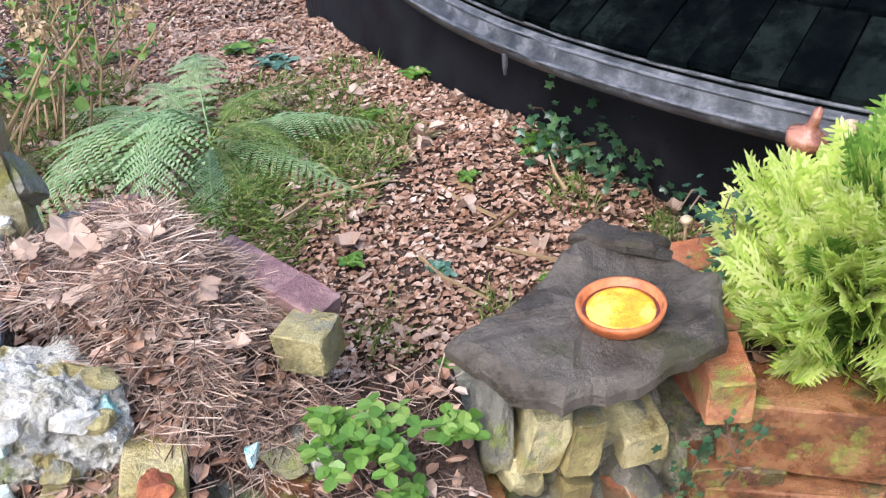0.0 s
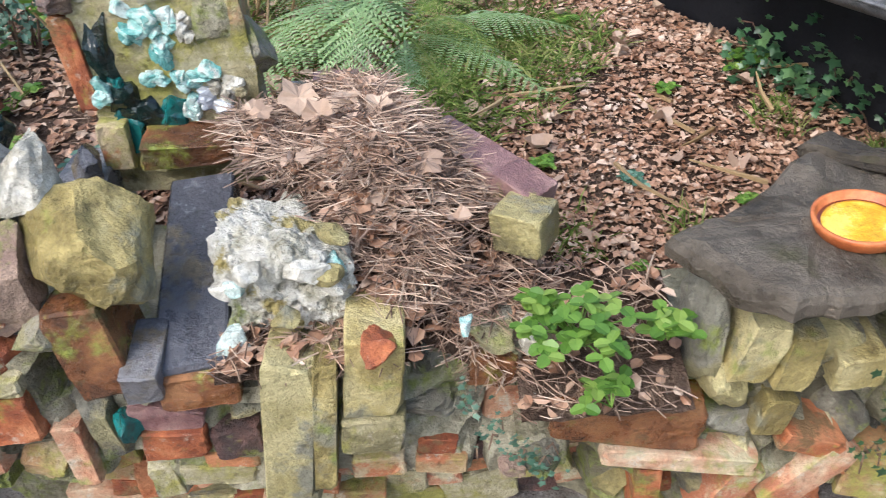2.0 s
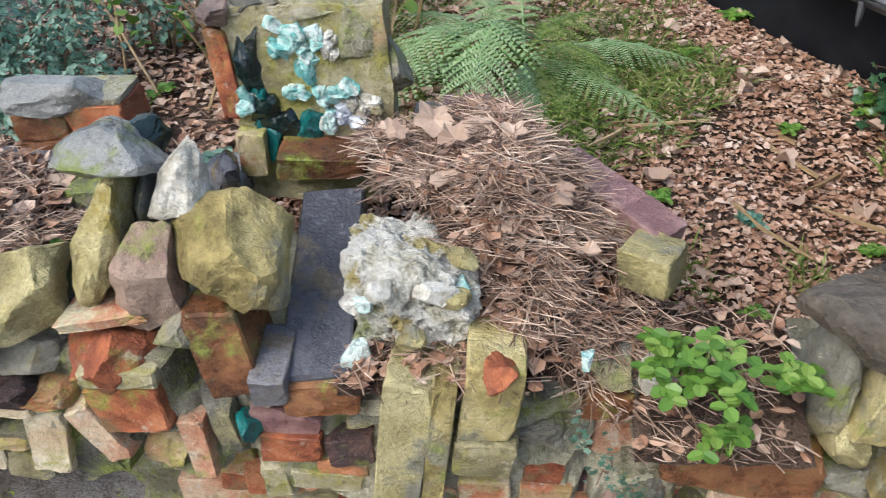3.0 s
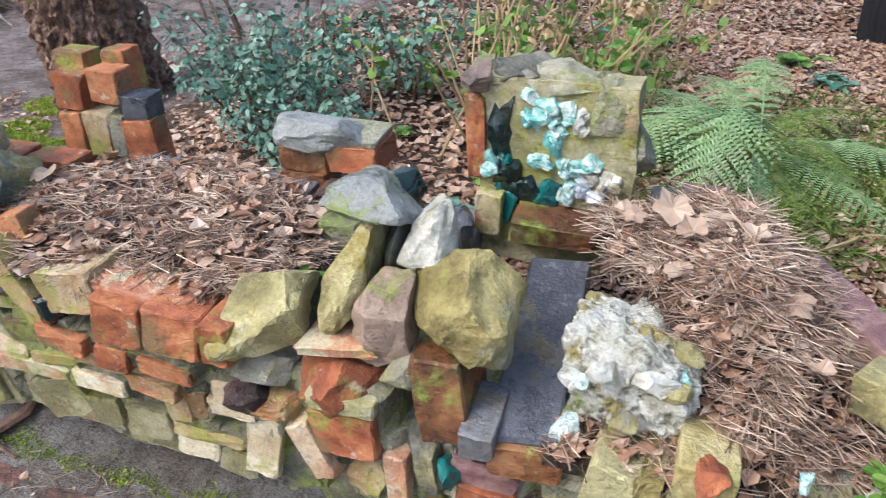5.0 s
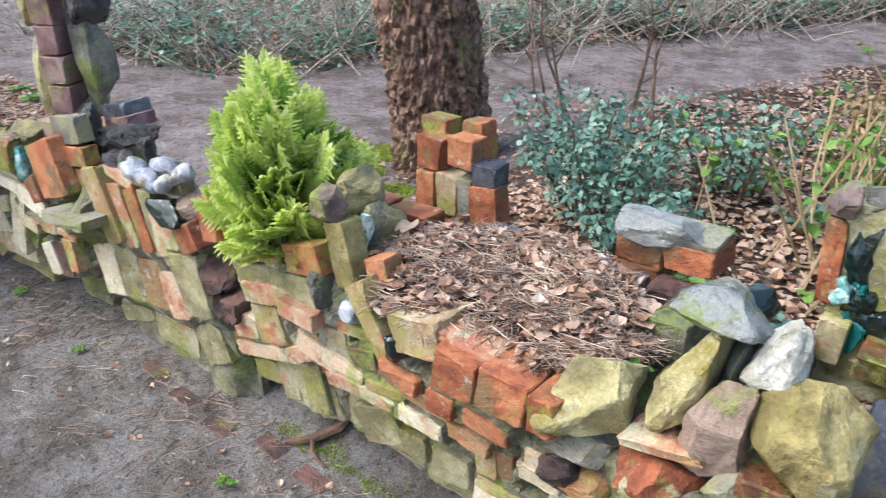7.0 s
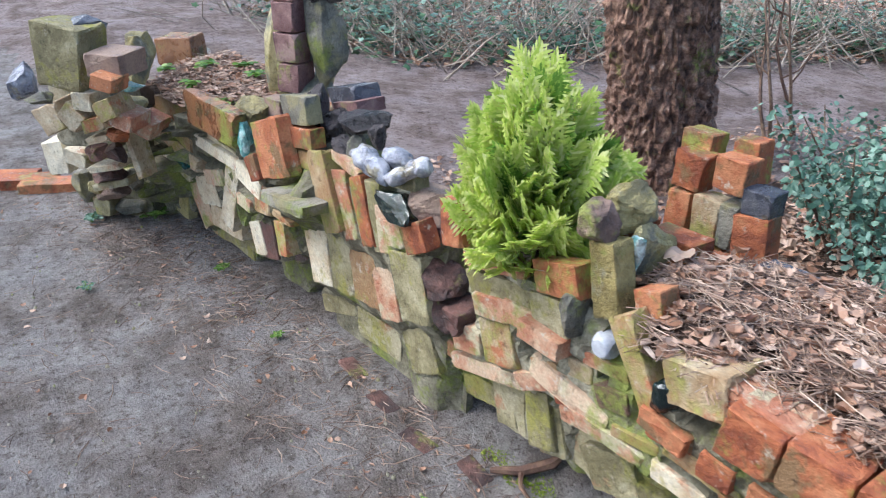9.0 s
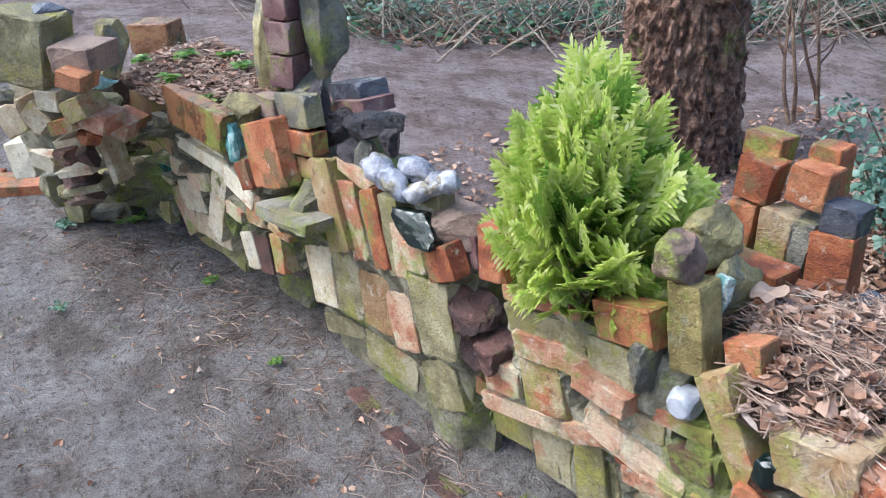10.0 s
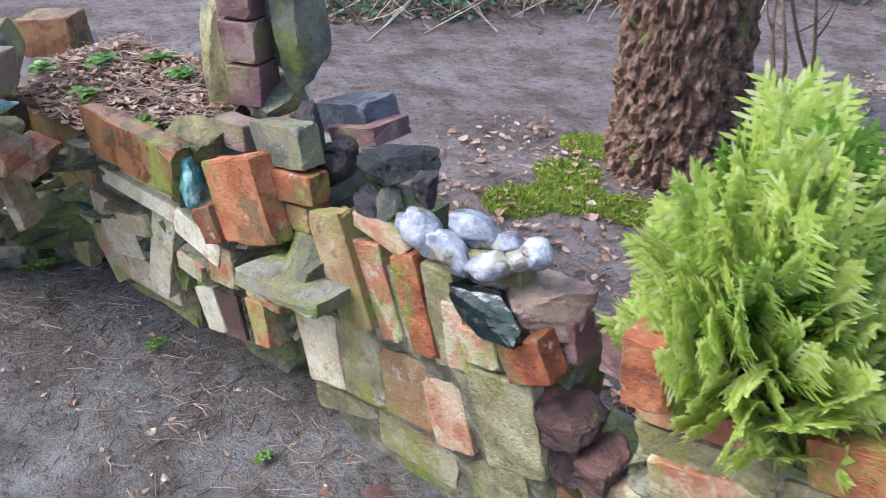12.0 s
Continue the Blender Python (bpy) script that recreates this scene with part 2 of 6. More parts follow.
SHINGLE = masonry("dark_roof_shingle", [(0.2, (0.002, 0.003, 0.0035)), (0.5, (0.004, 0.006, 0.006)), (0.8, (0.010, 0.014, 0.013))], scale=12.0, rough=1.0, relief=0.6, spec=0.0)
ZINC = masonry("weathered_zinc", [(0.2, (0.03, 0.032, 0.037)), (0.5, (0.07, 0.073, 0.08)), (0.8, (0.17, 0.17, 0.185))], moss=0.0, scale=14.0, rough=0.5, relief=0.4)
BARK = masonry("pine_bark", [(0.12, (0.10, 0.06, 0.047)), (0.4, (0.33, 0.19, 0.135)), (0.65, (0.52, 0.33, 0.24)), (0.9, (0.64, 0.54, 0.45))], moss=0.06, scale=26.0, rough=0.9, relief=1.2)
TWIG = masonry("twig_bark", [(0.25, (0.10, 0.05, 0.035)), (0.6, (0.20, 0.12, 0.08)), (0.9, (0.32, 0.22, 0.15))], scale=20.0)
TWIG_GREY = masonry("grey_dead_twig", [(0.25, (0.22, 0.17, 0.13)), (0.6, (0.38, 0.31, 0.25)), (0.9, (0.55, 0.48, 0.41))], scale=20.0)
TERRA = masonry("terracotta", [(0.25, (0.42, 0.11, 0.035)), (0.5, (0.54, 0.165, 0.055)), (0.8, (0.62, 0.24, 0.10))], scale=20.0, rough=0.5, relief=0.15)
COPPER = masonry("aged_copper", [(0.25, (0.22, 0.08, 0.045)), (0.6, (0.42, 0.18, 0.11)), (0.9, (0.55, 0.30, 0.20))], scale=14.0, rough=0.35, relief=0.2, spec=0.6)
WAX = masonry("yellow_wax", [(0.3, (0.55, 0.26, 0.01)), (0.55, (0.74, 0.44, 0.02)), (0.8, (0.85, 0.62, 0.12))], scale=9.0, rough=0.25, relief=0.3, spec=0.6)
GLAZE = masonry("red_brown_glaze", [(0.3, (0.14, 0.03, 0.012)), (0.7, (0.30, 0.08, 0.03))], scale=14.0, rough=0.12, relief=0.1, spec=0.6)
MUSH = masonry("mushroom_skin", [(0.3, (0.35, 0.24, 0.13)), (0.7, (0.6, 0.48, 0.32))], scale=20.0, rough=0.7, relief=0.2)
THUJA = leafy("golden_thuja", [(0.05, (0.44, 0.62, 0.09)), (0.35, (0.66, 0.80, 0.17)), (0.65, (0.86, 0.93, 0.30)), (0.95, (0.95, 0.96, 0.52))], 0.6, 0.5)
# shade inside the conifers, put into a darker green for the inner sprays
THUJA_SHADE = leafy("shaded_inner_thuja", [(0.1, (0.11, 0.24, 0.03)), (0.6, (0.24, 0.42, 0.06)), (0.95, (0.42, 0.58, 0.11))], 0.6, 0.45)
FERN = leafy("fern_frond", [(0.1, (0.22, 0.36, 0.14)), (0.6, (0.34, 0.49, 0.22)), (0.95, (0.50, 0.62, 0.36))], 0.5, 0.4)
GRASS = leafy("matted_grass", [(0.1, (0.07, 0.12, 0.018)), (0.55, (0.17, 0.25, 0.045)), (0.95, (0.38, 0.38, 0.14))], 0.6, 0.3)
LITTER = leafy("fallen_leaf", [(0.08, (0.13, 0.07, 0.045)), (0.3, (0.32, 0.165, 0.10)), (0.52, (0.48, 0.29, 0.195)), (0.78, (0.62, 0.45, 0.35)), (0.95, (0.77, 0.64, 0.55))], 0.4, 0.12, 8.0, clump=0.4)
PALELEAF = leafy("pale_maple_leaf", [(0.1, (0.38, 0.25, 0.18)), (0.9, (0.58, 0.43, 0.33))], 0.4, 0.15)
NEEDLE = leafy("pine_needle", [(0.1, (0.05, 0.03, 0.023)), (0.36, (0.20, 0.12, 0.085)), (0.66, (0.43, 0.295, 0.215)), (0.95, (0.78, 0.65, 0.53))], 0.45, 0.05, 13.0, clump=0.45)
IVY = leafy("ivy_leaf", [(0.1, (0.025, 0.065, 0.03)), (0.6, (0.055, 0.125, 0.055)), (0.95, (0.13, 0.23, 0.09))], 0.3, 0.1, spec=0.5)
HERB = leafy("fresh_green_leaf", [(0.1, (0.09, 0.20, 0.03)), (0.6, (0.17, 0.31, 0.05)), (0.95, (0.31, 0.43, 0.10))], 0.4, 0.3)
BLUEGREEN = leafy("bluish_shrub_leaf", [(0.1, (0.06, 0.14, 0.09)), (0.6, (0.14, 0.26, 0.19)), (0.95, (0.28, 0.42, 0.33))], 0.4, 0.2)
STRAW = leafy("dry_stalk", [(0.1, (0.25, 0.15, 0.07)), (0.9, (0.55, 0.40, 0.22))], 0.6, 0.1)
MOSS = leafy("cushion_moss", [(0.1, (0.16, 0.24, 0.02)), (0.9, (0.46, 0.54, 0.09))], 0.8, 0.3)
BRICK_CREAM = masonry("cream_lime_brick", [(0.2, (0.60, 0.45, 0.29)), (0.5, (0.76, 0.65, 0.46)), (0.8, (0.84, 0.77, 0.61))], patch=(0.62, 0.36, 0.23), patch_at=0.62, moss=0.16, light_dirt=0.5, moss_col=(0.26, 0.25, 0.05))

# ---- builders ----
# The wall runs along s; d goes back from its front, z up.
O = Vector((-1.25, 0.72, 0.0))
U = Vector((0.9239, 0.3827, 0.0)).normalized()
N = Vector((-U.y, U.x, 0.0))
WALL = Matrix(((U.x, N.x, 0, O.x), (U.y, N.y, 0, O.y), (0, 0, 1, 0), (0, 0, 0, 1)))
WALL_DEG = math.degrees(math.atan2(U.y, U.x))


def W(s, d, z):
    return O + U * s + N * d + Vector((0, 0, z))


def to_sd(x, y):
    q = Vector((x, y, 0)) - O
    return q.dot(U), q.dot(N)


def mesh_ob(name, bm, mat, parent=None, label="", smooth=False):
    me = bpy.data.meshes.new(name)
    bm.to_mesh(me)
    bm.free()
    me.materials.append(mat)
    if smooth:
        me.shade_smooth()
    ob = new(name, me)
    ob.parent = parent
    if label:
        ob["label"] = label
    return ob


def part(name, bm, material, parent, label="", smooth=False):
    return mesh_ob(name, bm, material, parent, label, smooth)


def thing(name, label, category, m=None, group="", kind=""):
    ob = new(name)
    ob.empty_display_size = 0.05
    if m is not None:
        ob.matrix_basis = m
    return tagged(ob, label, category, group, kind)


def py_mesh(name, verts, faces, mat, parent=None, label="", smooth=False):
    me = bpy.data.meshes.new(name)
    me.from_pydata([tuple(v) for v in verts], [], faces)
    me.materials.append(mat)
    me.update()
    if smooth:
        me.shade_smooth()
    ob = new(name, me)
    ob.parent = parent
    if label:
        ob["label"] = label
    return ob


def smoothstep(a, b, x):
    t = max(0.0, min(1.0, (x - a) / (b - a)))
    return t * t * (3 - 2 * t)


def ground_z(x, y):
    """Height of the ground: level trodden soil before the wall, a raised bed behind it, a sunk path beyond."""
    s, d = to_sd(x, y)
    bed = 0.26 - 0.2 * (x + 0.21) + 0.25 * (y - 1.83)
    bed = max(0.0, min(0.42, bed))
    bed *= smoothstep(-1.9, -0.1, s + 0.3 * (d - 0.5))
    bed *= 1.0 - smoothstep(2.4, 3.6, d)
    low = 0.09 * smoothstep(0.3, 1.0, d) * (1.0 - smoothstep(1.6, 2.6, d))
    h = max(low, bed * smoothstep(0.15, 0.45, d))
    return h + 0.012 * noise.noise(Vector((x * 2.3, y * 2.3, 0.0))) + 0.006 * noise.noise(Vector((x * 7, y * 7, 3.0)))


def box_bm(sx, sy, sz, bev=0.006, jit=0.004, seed=0, cuts=0):
    rnd = random.Random(seed)
    bm = bmesh.new()
    bmesh.ops.create_cube(bm, size=1.0)
    for v in bm.verts:
        v.co = Vector((v.co.x * sx, v.co.y * sy, v.co.z * sz)) + Vector([rnd.uniform(-jit, jit) for _ in range(3)])
    bmesh.ops.bevel(bm, geom=bm.edges[:], offset=bev, segments=1, affect="EDGES", clamp_overlap=True)
    for v in bm.verts:
        v.co += Vector([rnd.uniform(-jit, jit) * 0.35 for _ in range(3)])
    return bm


BRICK_MESHES = {}


def brick_mesh(variant, mat):
    """A worn, chipped brick of unit size; shared between pieces."""
    key = (variant, mat.name)
    if key not in BRICK_MESHES:
        rnd = random.Random(variant * 77 + 5)
        bm = bmesh.new()
        bmesh.ops.create_cube(bm, size=1.0)
        for v in bm.verts:
            v.co += Vector([rnd.uniform(-0.05, 0.03) * (1 if c > 0 else -1) for c in v.co])
        for v in rnd.sample(bm.verts[:], 2 + variant % 3):
            bmesh.ops.bevel(bm, geom=[v], offset=rnd.uniform(0.06, 0.18), segments=1, affect="VERTICES")
        bmesh.ops.bevel(bm, geom=bm.edges[:], offset=0.03, segments=1, affect="EDGES", clamp_overlap=True)
        bmesh.ops.subdivide_edges(bm, edges=[e for e in bm.edges if e.calc_length() > 0.45], cuts=4, use_grid_fill=True)
        off = Vector((rnd.uniform(0, 40), rnd.uniform(0, 40), rnd.uniform(0, 40)))
        for v in bm.verts:
            n = noise.fractal(v.co * 3.5 + off, 1.0, 2.0, 3)
            v.co *= 1 + 0.035 * n
            v.co += Vector([rnd.uniform(-0.012, 0.012) for _ in range(3)])
        bmesh.ops.recalc_face_normals(bm, faces=bm.faces[:])
        me = bpy.data.meshes.new("brick")
        bm.to_mesh(me)
        bm.free()
        me.materials.append(mat)
        BRICK_MESHES[key] = me
    return BRICK_MESHES[key]


PIECE_COUNT = [0]
PLACED = []


def piece_name(mat):
    return "brick" if "brick" in mat.name else "stone"


def brick(parent, s, z, w, h, mat, rot=0.0, d=0.06, depth=0.12, yaw=0.0, lean=0.0, skew=0.0):
    """A squared piece whose front face is w by h about (s, z), turned rot degrees in the wall's face; d: its front's depth; skew: how far its top is pushed aside."""
    PIECE_COUNT[0] += 1
    k = PIECE_COUNT[0]
    ob = new(piece_name(mat), brick_mesh(k % 8, mat))
    ob.parent = parent
    PLACED.append((s, z, w / 2, h / 2, radians(rot), d + 0.007))
    shear = Matrix(((1, 0, skew, 0), (0, 1, 0, 0), (0, 0, 1, 0), (0, 0, 0, 1)))
    ob.matrix_basis = WALL @ pose(s, d + depth / 2, z, lean, -rot, yaw) @ shear @ Matrix.Diagonal((w, depth, h, 1))
    return ob


def rock_bm(sx, sy, sz, seed, facets=13, rough=0.11, sub=4):
    """A broken stone: a ball cut flat by random planes, then roughened."""
    rnd = random.Random(seed)
    bm = bmesh.new()
    bmesh.ops.create_icosphere(bm, subdivisions=sub, radius=0.62)
    planes = []
    for _ in range(facets):
        n = Vector((rnd.gauss(0, 1), rnd.gauss(0, 1), rnd.gauss(0, 1))).normalized()
        planes.append((n, rnd.uniform(0.28, 0.45)))
    for ax in ((1, 0, 0), (-1, 0, 0), (0, 1, 0), (0, -1, 0), (0, 0, 1), (0, 0, -1)):
        planes.append((Vector(ax), 0.48))
    off = Vector((rnd.uniform(0, 50), rnd.uniform(0, 50), rnd.uniform(0, 50)))
    for v in bm.verts:
        p = v.co.copy()
        for n, k in planes:
            over = p.dot(n) - k
            if over > 0:
                p -= n * over
        f = noise.fractal(p * 4 + off, 1.0, 2.0, 5) + 0.5 * abs(noise.noise(p * 9 + off))
        p *= 1.02 + rough * f
        v.co = Vector((p.x * sx, p.y * sy, p.z * sz)) * 1.04
    return bm


def rock(parent, s, d, z, w, dep, h, mat, rot=0.0, yaw=0.0, lean=0.0, seed=0, facets=13, rough=0.11, name="stone", label="", sub=4):
    """A broken stone of about w x dep x h centred on (s, d, z)."""
    bm = rock_bm(w, dep, h, seed or int((s + 9) * 971 + z * 331), facets, rough, sub)
    ob = mesh_ob(name, bm, mat, parent, label, smooth=False)
    PLACED.append((s, z, w * 0.45, h * 0.45, radians(rot), d - dep * 0.12))
    ob.matrix_basis = WALL @ pose(s, d, z, lean, -rot, yaw)
    return ob


def chips(s, d, z, w, h, mat, n=3):
    """A knot of n glass or slag chips over a patch of w by h, half sunk in the mortar at depth d."""
    rnd = random.Random(int((s + 9) * 971 + z * 331))
    for i in range(n):
        k = 1.3 if n == 1 else 1.6 / math.sqrt(n)
        o = 0.0 if n == 1 else 0.30
        rock(wall, s + w * rnd.uniform(-o, o), d + 0.012, z + h * rnd.uniform(-o, o), w * k * rnd.uniform(0.8, 1.15), 0.05, h * k * rnd.uniform(0.8, 1.15), mat, rnd.uniform(-25, 25), facets=11, rough=0.16, sub=3)


def tube(pts, radii, sides=6):
    """Vertices and faces of a tube through pts."""
    vs, fs = [], []
    for i, p in enumerate(pts):
        a, b = pts[max(0, i - 1)], pts[min(len(pts) - 1, i + 1)]
        t = (b - a).normalized()
        x = t.orthogonal().normalized()
        y = t.cross(x)
        for k in range(sides):
            q = 2 * math.pi * k / sides
            vs.append(p + (x * math.cos(q) + y * math.sin(q)) * radii[i])
    for i in range(len(pts) - 1):
        for k in range(sides):
            a, b = i * sides + k, i * sides + (k + 1) % sides
            fs.append((a, b, b + sides, a + sides))
    fs.append(tuple(range(sides)))
    n = (len(pts) - 1) * sides
    fs.append(tuple(range(n, n + sides)))
    return vs, fs


class Soup:
    """Collects loose faces of many small bits into one mesh."""

    def __init__(self):
        self.v, self.f = [], []

    def add(self, vs, fs):
        n = len(self.v)
        self.v.extend(vs)
        self.f.extend([tuple(i + n for i in q) for q in fs])

    def ob(self, name, mat, parent=None, label="", smooth=False):
        return py_mesh(name, self.v, self.f, mat, parent, label, smooth)


def leaf_shape(rnd, p, size, normal, curl=0.3, lobes=False):
    """A small curled leaf lying on normal at p."""
    n = (normal + Vector((rnd.gauss(0, 0.15), rnd.gauss(0, 0.15), 0))).normalized()
    a = rnd.uniform(0, 6.283)
    x = n.orthogonal().normalized()
    x = (x * math.cos(a) + n.cross(x) * math.sin(a)).normalized()
    y = n.cross(x)
    w = size * rnd.uniform(0.28, 0.85)
    c = curl * size * rnd.uniform(-0.6, 1.0)
    c2 = curl * size * rnd.uniform(-0.5, 0.8)
    if lobes:
        out = [p]
        m = 20
        for k in range(m):
            q = 2 * math.pi * k / m
            r = size * 0.5 * (0.84 + 0.16 * math.cos(5 * q)) * rnd.uniform(0.8, 1.1)
            out.append(p + x * math.cos(q) * r + y * math.sin(q) * r + n * (1.5 * c * math.cos(q) ** 2 + 1.5 * c2 * math.sin(q) ** 2 + 0.07 * size * math.sin(3 * q)))
        return out, [(0, k + 1, (k + 1) % m + 1) for k in range(m)]
    pts = [(-0.5, 0, c), (-0.2, 0.5, c2), (0.2, 0.42, c2), (0.5, 0, c), (0.2, -0.42, c2), (-0.2, -0.5, c2)]
    vs = [p + x * (q[0] * size) + y * (q[1] * w) + n * q[2] for q in pts]
    vs += [p - x * 0.2 * size, p + x * 0.2 * size]
    return vs, [(0, 1, 6), (1, 2, 7, 6), (2, 3, 7), (3, 4, 7), (4, 5, 6, 7), (5, 0, 6)]


def needle_shape(rnd, p, length, width, up=0.12):
    a = rnd.uniform(0, 6.283)
    t = Vector((math.cos(a), math.sin(a), rnd.gauss(0, up))).normalized()
    side = t.cross(Vector((0, 0, 1))).normalized() * width * 0.5
    bend = Vector((rnd.gauss(0, 0.12), rnd.gauss(0, 0.12), rnd.gauss(0, 0.05))) * length
    a0, a1, a2 = p - t * length / 2, p + bend * 0.5, p + t * length / 2
    lift = Vector((0, 0, width * 0.6))
    vs = [a0 - side, a0 + side, a0 + lift, a1 - side, a1 + side, a1 + lift, a2 - side, a2 + side, a2 + lift]
    return vs, [(0, 2, 5, 3), (2, 1, 4, 5), (3, 5, 8, 6), (5, 4, 7, 8)]

# ---- the setting ----
def build_ground():
    xs = [-60, -30, -16, -10] + [-8 + 0.1 * i for i in range(120)] + [6, 10, 20, 60]
    ys = [-60, -25, -12, -6, -4] + [-3 + 0.1 * i for i in range(115)] + [10, 16, 30, 60]
    vs = [(x, y, ground_z(x, y)) for y in ys for x in xs]
    nx = len(xs)
    fs = [(j * nx + i, j * nx + i + 1, (j + 1) * nx + i + 1, (j + 1) * nx + i) for j in range(len(ys) - 1) for i in range(nx - 1)]
    ob = py_mesh("ground", vs, fs, SOIL, smooth=True)
    me = ob.data
    me.materials.append(HUMUS)
    me.materials.append(PATHSOIL)
    idx = []
    for p in me.polygons:
        c = p.center
        s, d = to_sd(c.x, c.y)
        path_side = on_path(c.x, c.y)
        if d > 0.25 and path_side:
            idx.append(2)
        elif d > 0.3 and s > -1.15 - 0.25 * math.sin(5 * d):
            idx.append(1)
        elif d > 0.3:
            idx.append(2)
        else:
            idx.append(0)
    me.polygons.foreach_set("material_index", idx)
    tagged(ob, "trodden grey sandy soil with a dark planted bed", "ground", kind="structure")


def on_path(x, y):
    """The trodden path beyond the wall."""
    wob = 0.12 * noise.noise(Vector((x * 1.3, y * 1.3, 5.0)))
    s, d = to_sd(x, y)
    near = 1.95 + 1.9 * smoothstep(-2.3, -1.7, s) + 1.6 * smoothstep(-1.8, -0.6, s) - 0.9 * smoothstep(-2.4, -3.4, s)
    far = 2.35 + (s + 4.4) * 1.45 if s > -4.4 else 2.35
    return near + wob < d < far + wob


build_ground()


def tree_trunk(x, y, z, r, lean, height=7.0):
    t = thing("pine_tree", "tall pine trunk with flaking reddish-brown plated bark", "tree", pose(x, y, z))
    rnd = random.Random(4)
    sides, rings = 120, 200
    vs, fs = [], []
    for i in range(rings + 1):
        h = height * (i / rings) ** 1.6
        flare = 1 + 0.32 * math.exp(-h / 0.12) + 0.08 * math.exp(-h / 0.6) - 0.03 * h
        for k in range(sides):
            a = 2 * math.pi * k / sides
            root = 0.10 * math.exp(-h / 0.15) * math.cos(5 * a + 1)
            q = Vector((math.cos(a) * 5.6, math.sin(a) * 5.6, h * 9.0 + 0.4 * math.sin(a * 3)))
            cell = noise.voronoi(q)[0]
            plate = min(0.5, cell[1] - cell[0])
            rr = r * (flare + root) + 0.05 * plate + 0.02 * noise.fractal(q * 3, 1.0, 2.0, 3)
            vs.append((math.cos(a) * rr + lean[0] * h, math.sin(a) * rr + lean[1] * h, h - 0.06))
    for i in range(rings):
        for k in range(sides):
            a, b = i * sides + k, i * sides + (k + 1) % sides
            fs.append((a, b, b + sides, a + sides))
    py_mesh("trunk", vs, fs, BARK, t)
    for k in range(9):
        a = k * 0.7
        ps = [Vector((lean[0] * height * 0.9, lean[1] * height * 0.9, height * 0.8 + 0.12 * k))]
        for j in range(4):
            ps.append(ps[-1] + Vector((math.cos(a), math.sin(a), 0.25 - 0.08 * j)) * 0.5)
        v, f = tube(ps, [0.05, 0.04, 0.03, 0.02, 0.008])
        py_mesh("limb", v, f, BARK, t)
    so = Soup()
    for _ in range(1500):
        a, q = rnd.uniform(0, 6.28), rnd.uniform(0.3, 2.1)
        c = Vector((math.cos(a) * q, math.sin(a) * q, height * 0.8 + rnd.uniform(0, 1.7)))
        so.add(*needle_shape(rnd, c, 0.3, 0.02, 0.6))
    so.ob("crown", IVY, t)


tree_trunk(-3.65, 1.79, 0.06, 0.205, (0.05, -0.13))


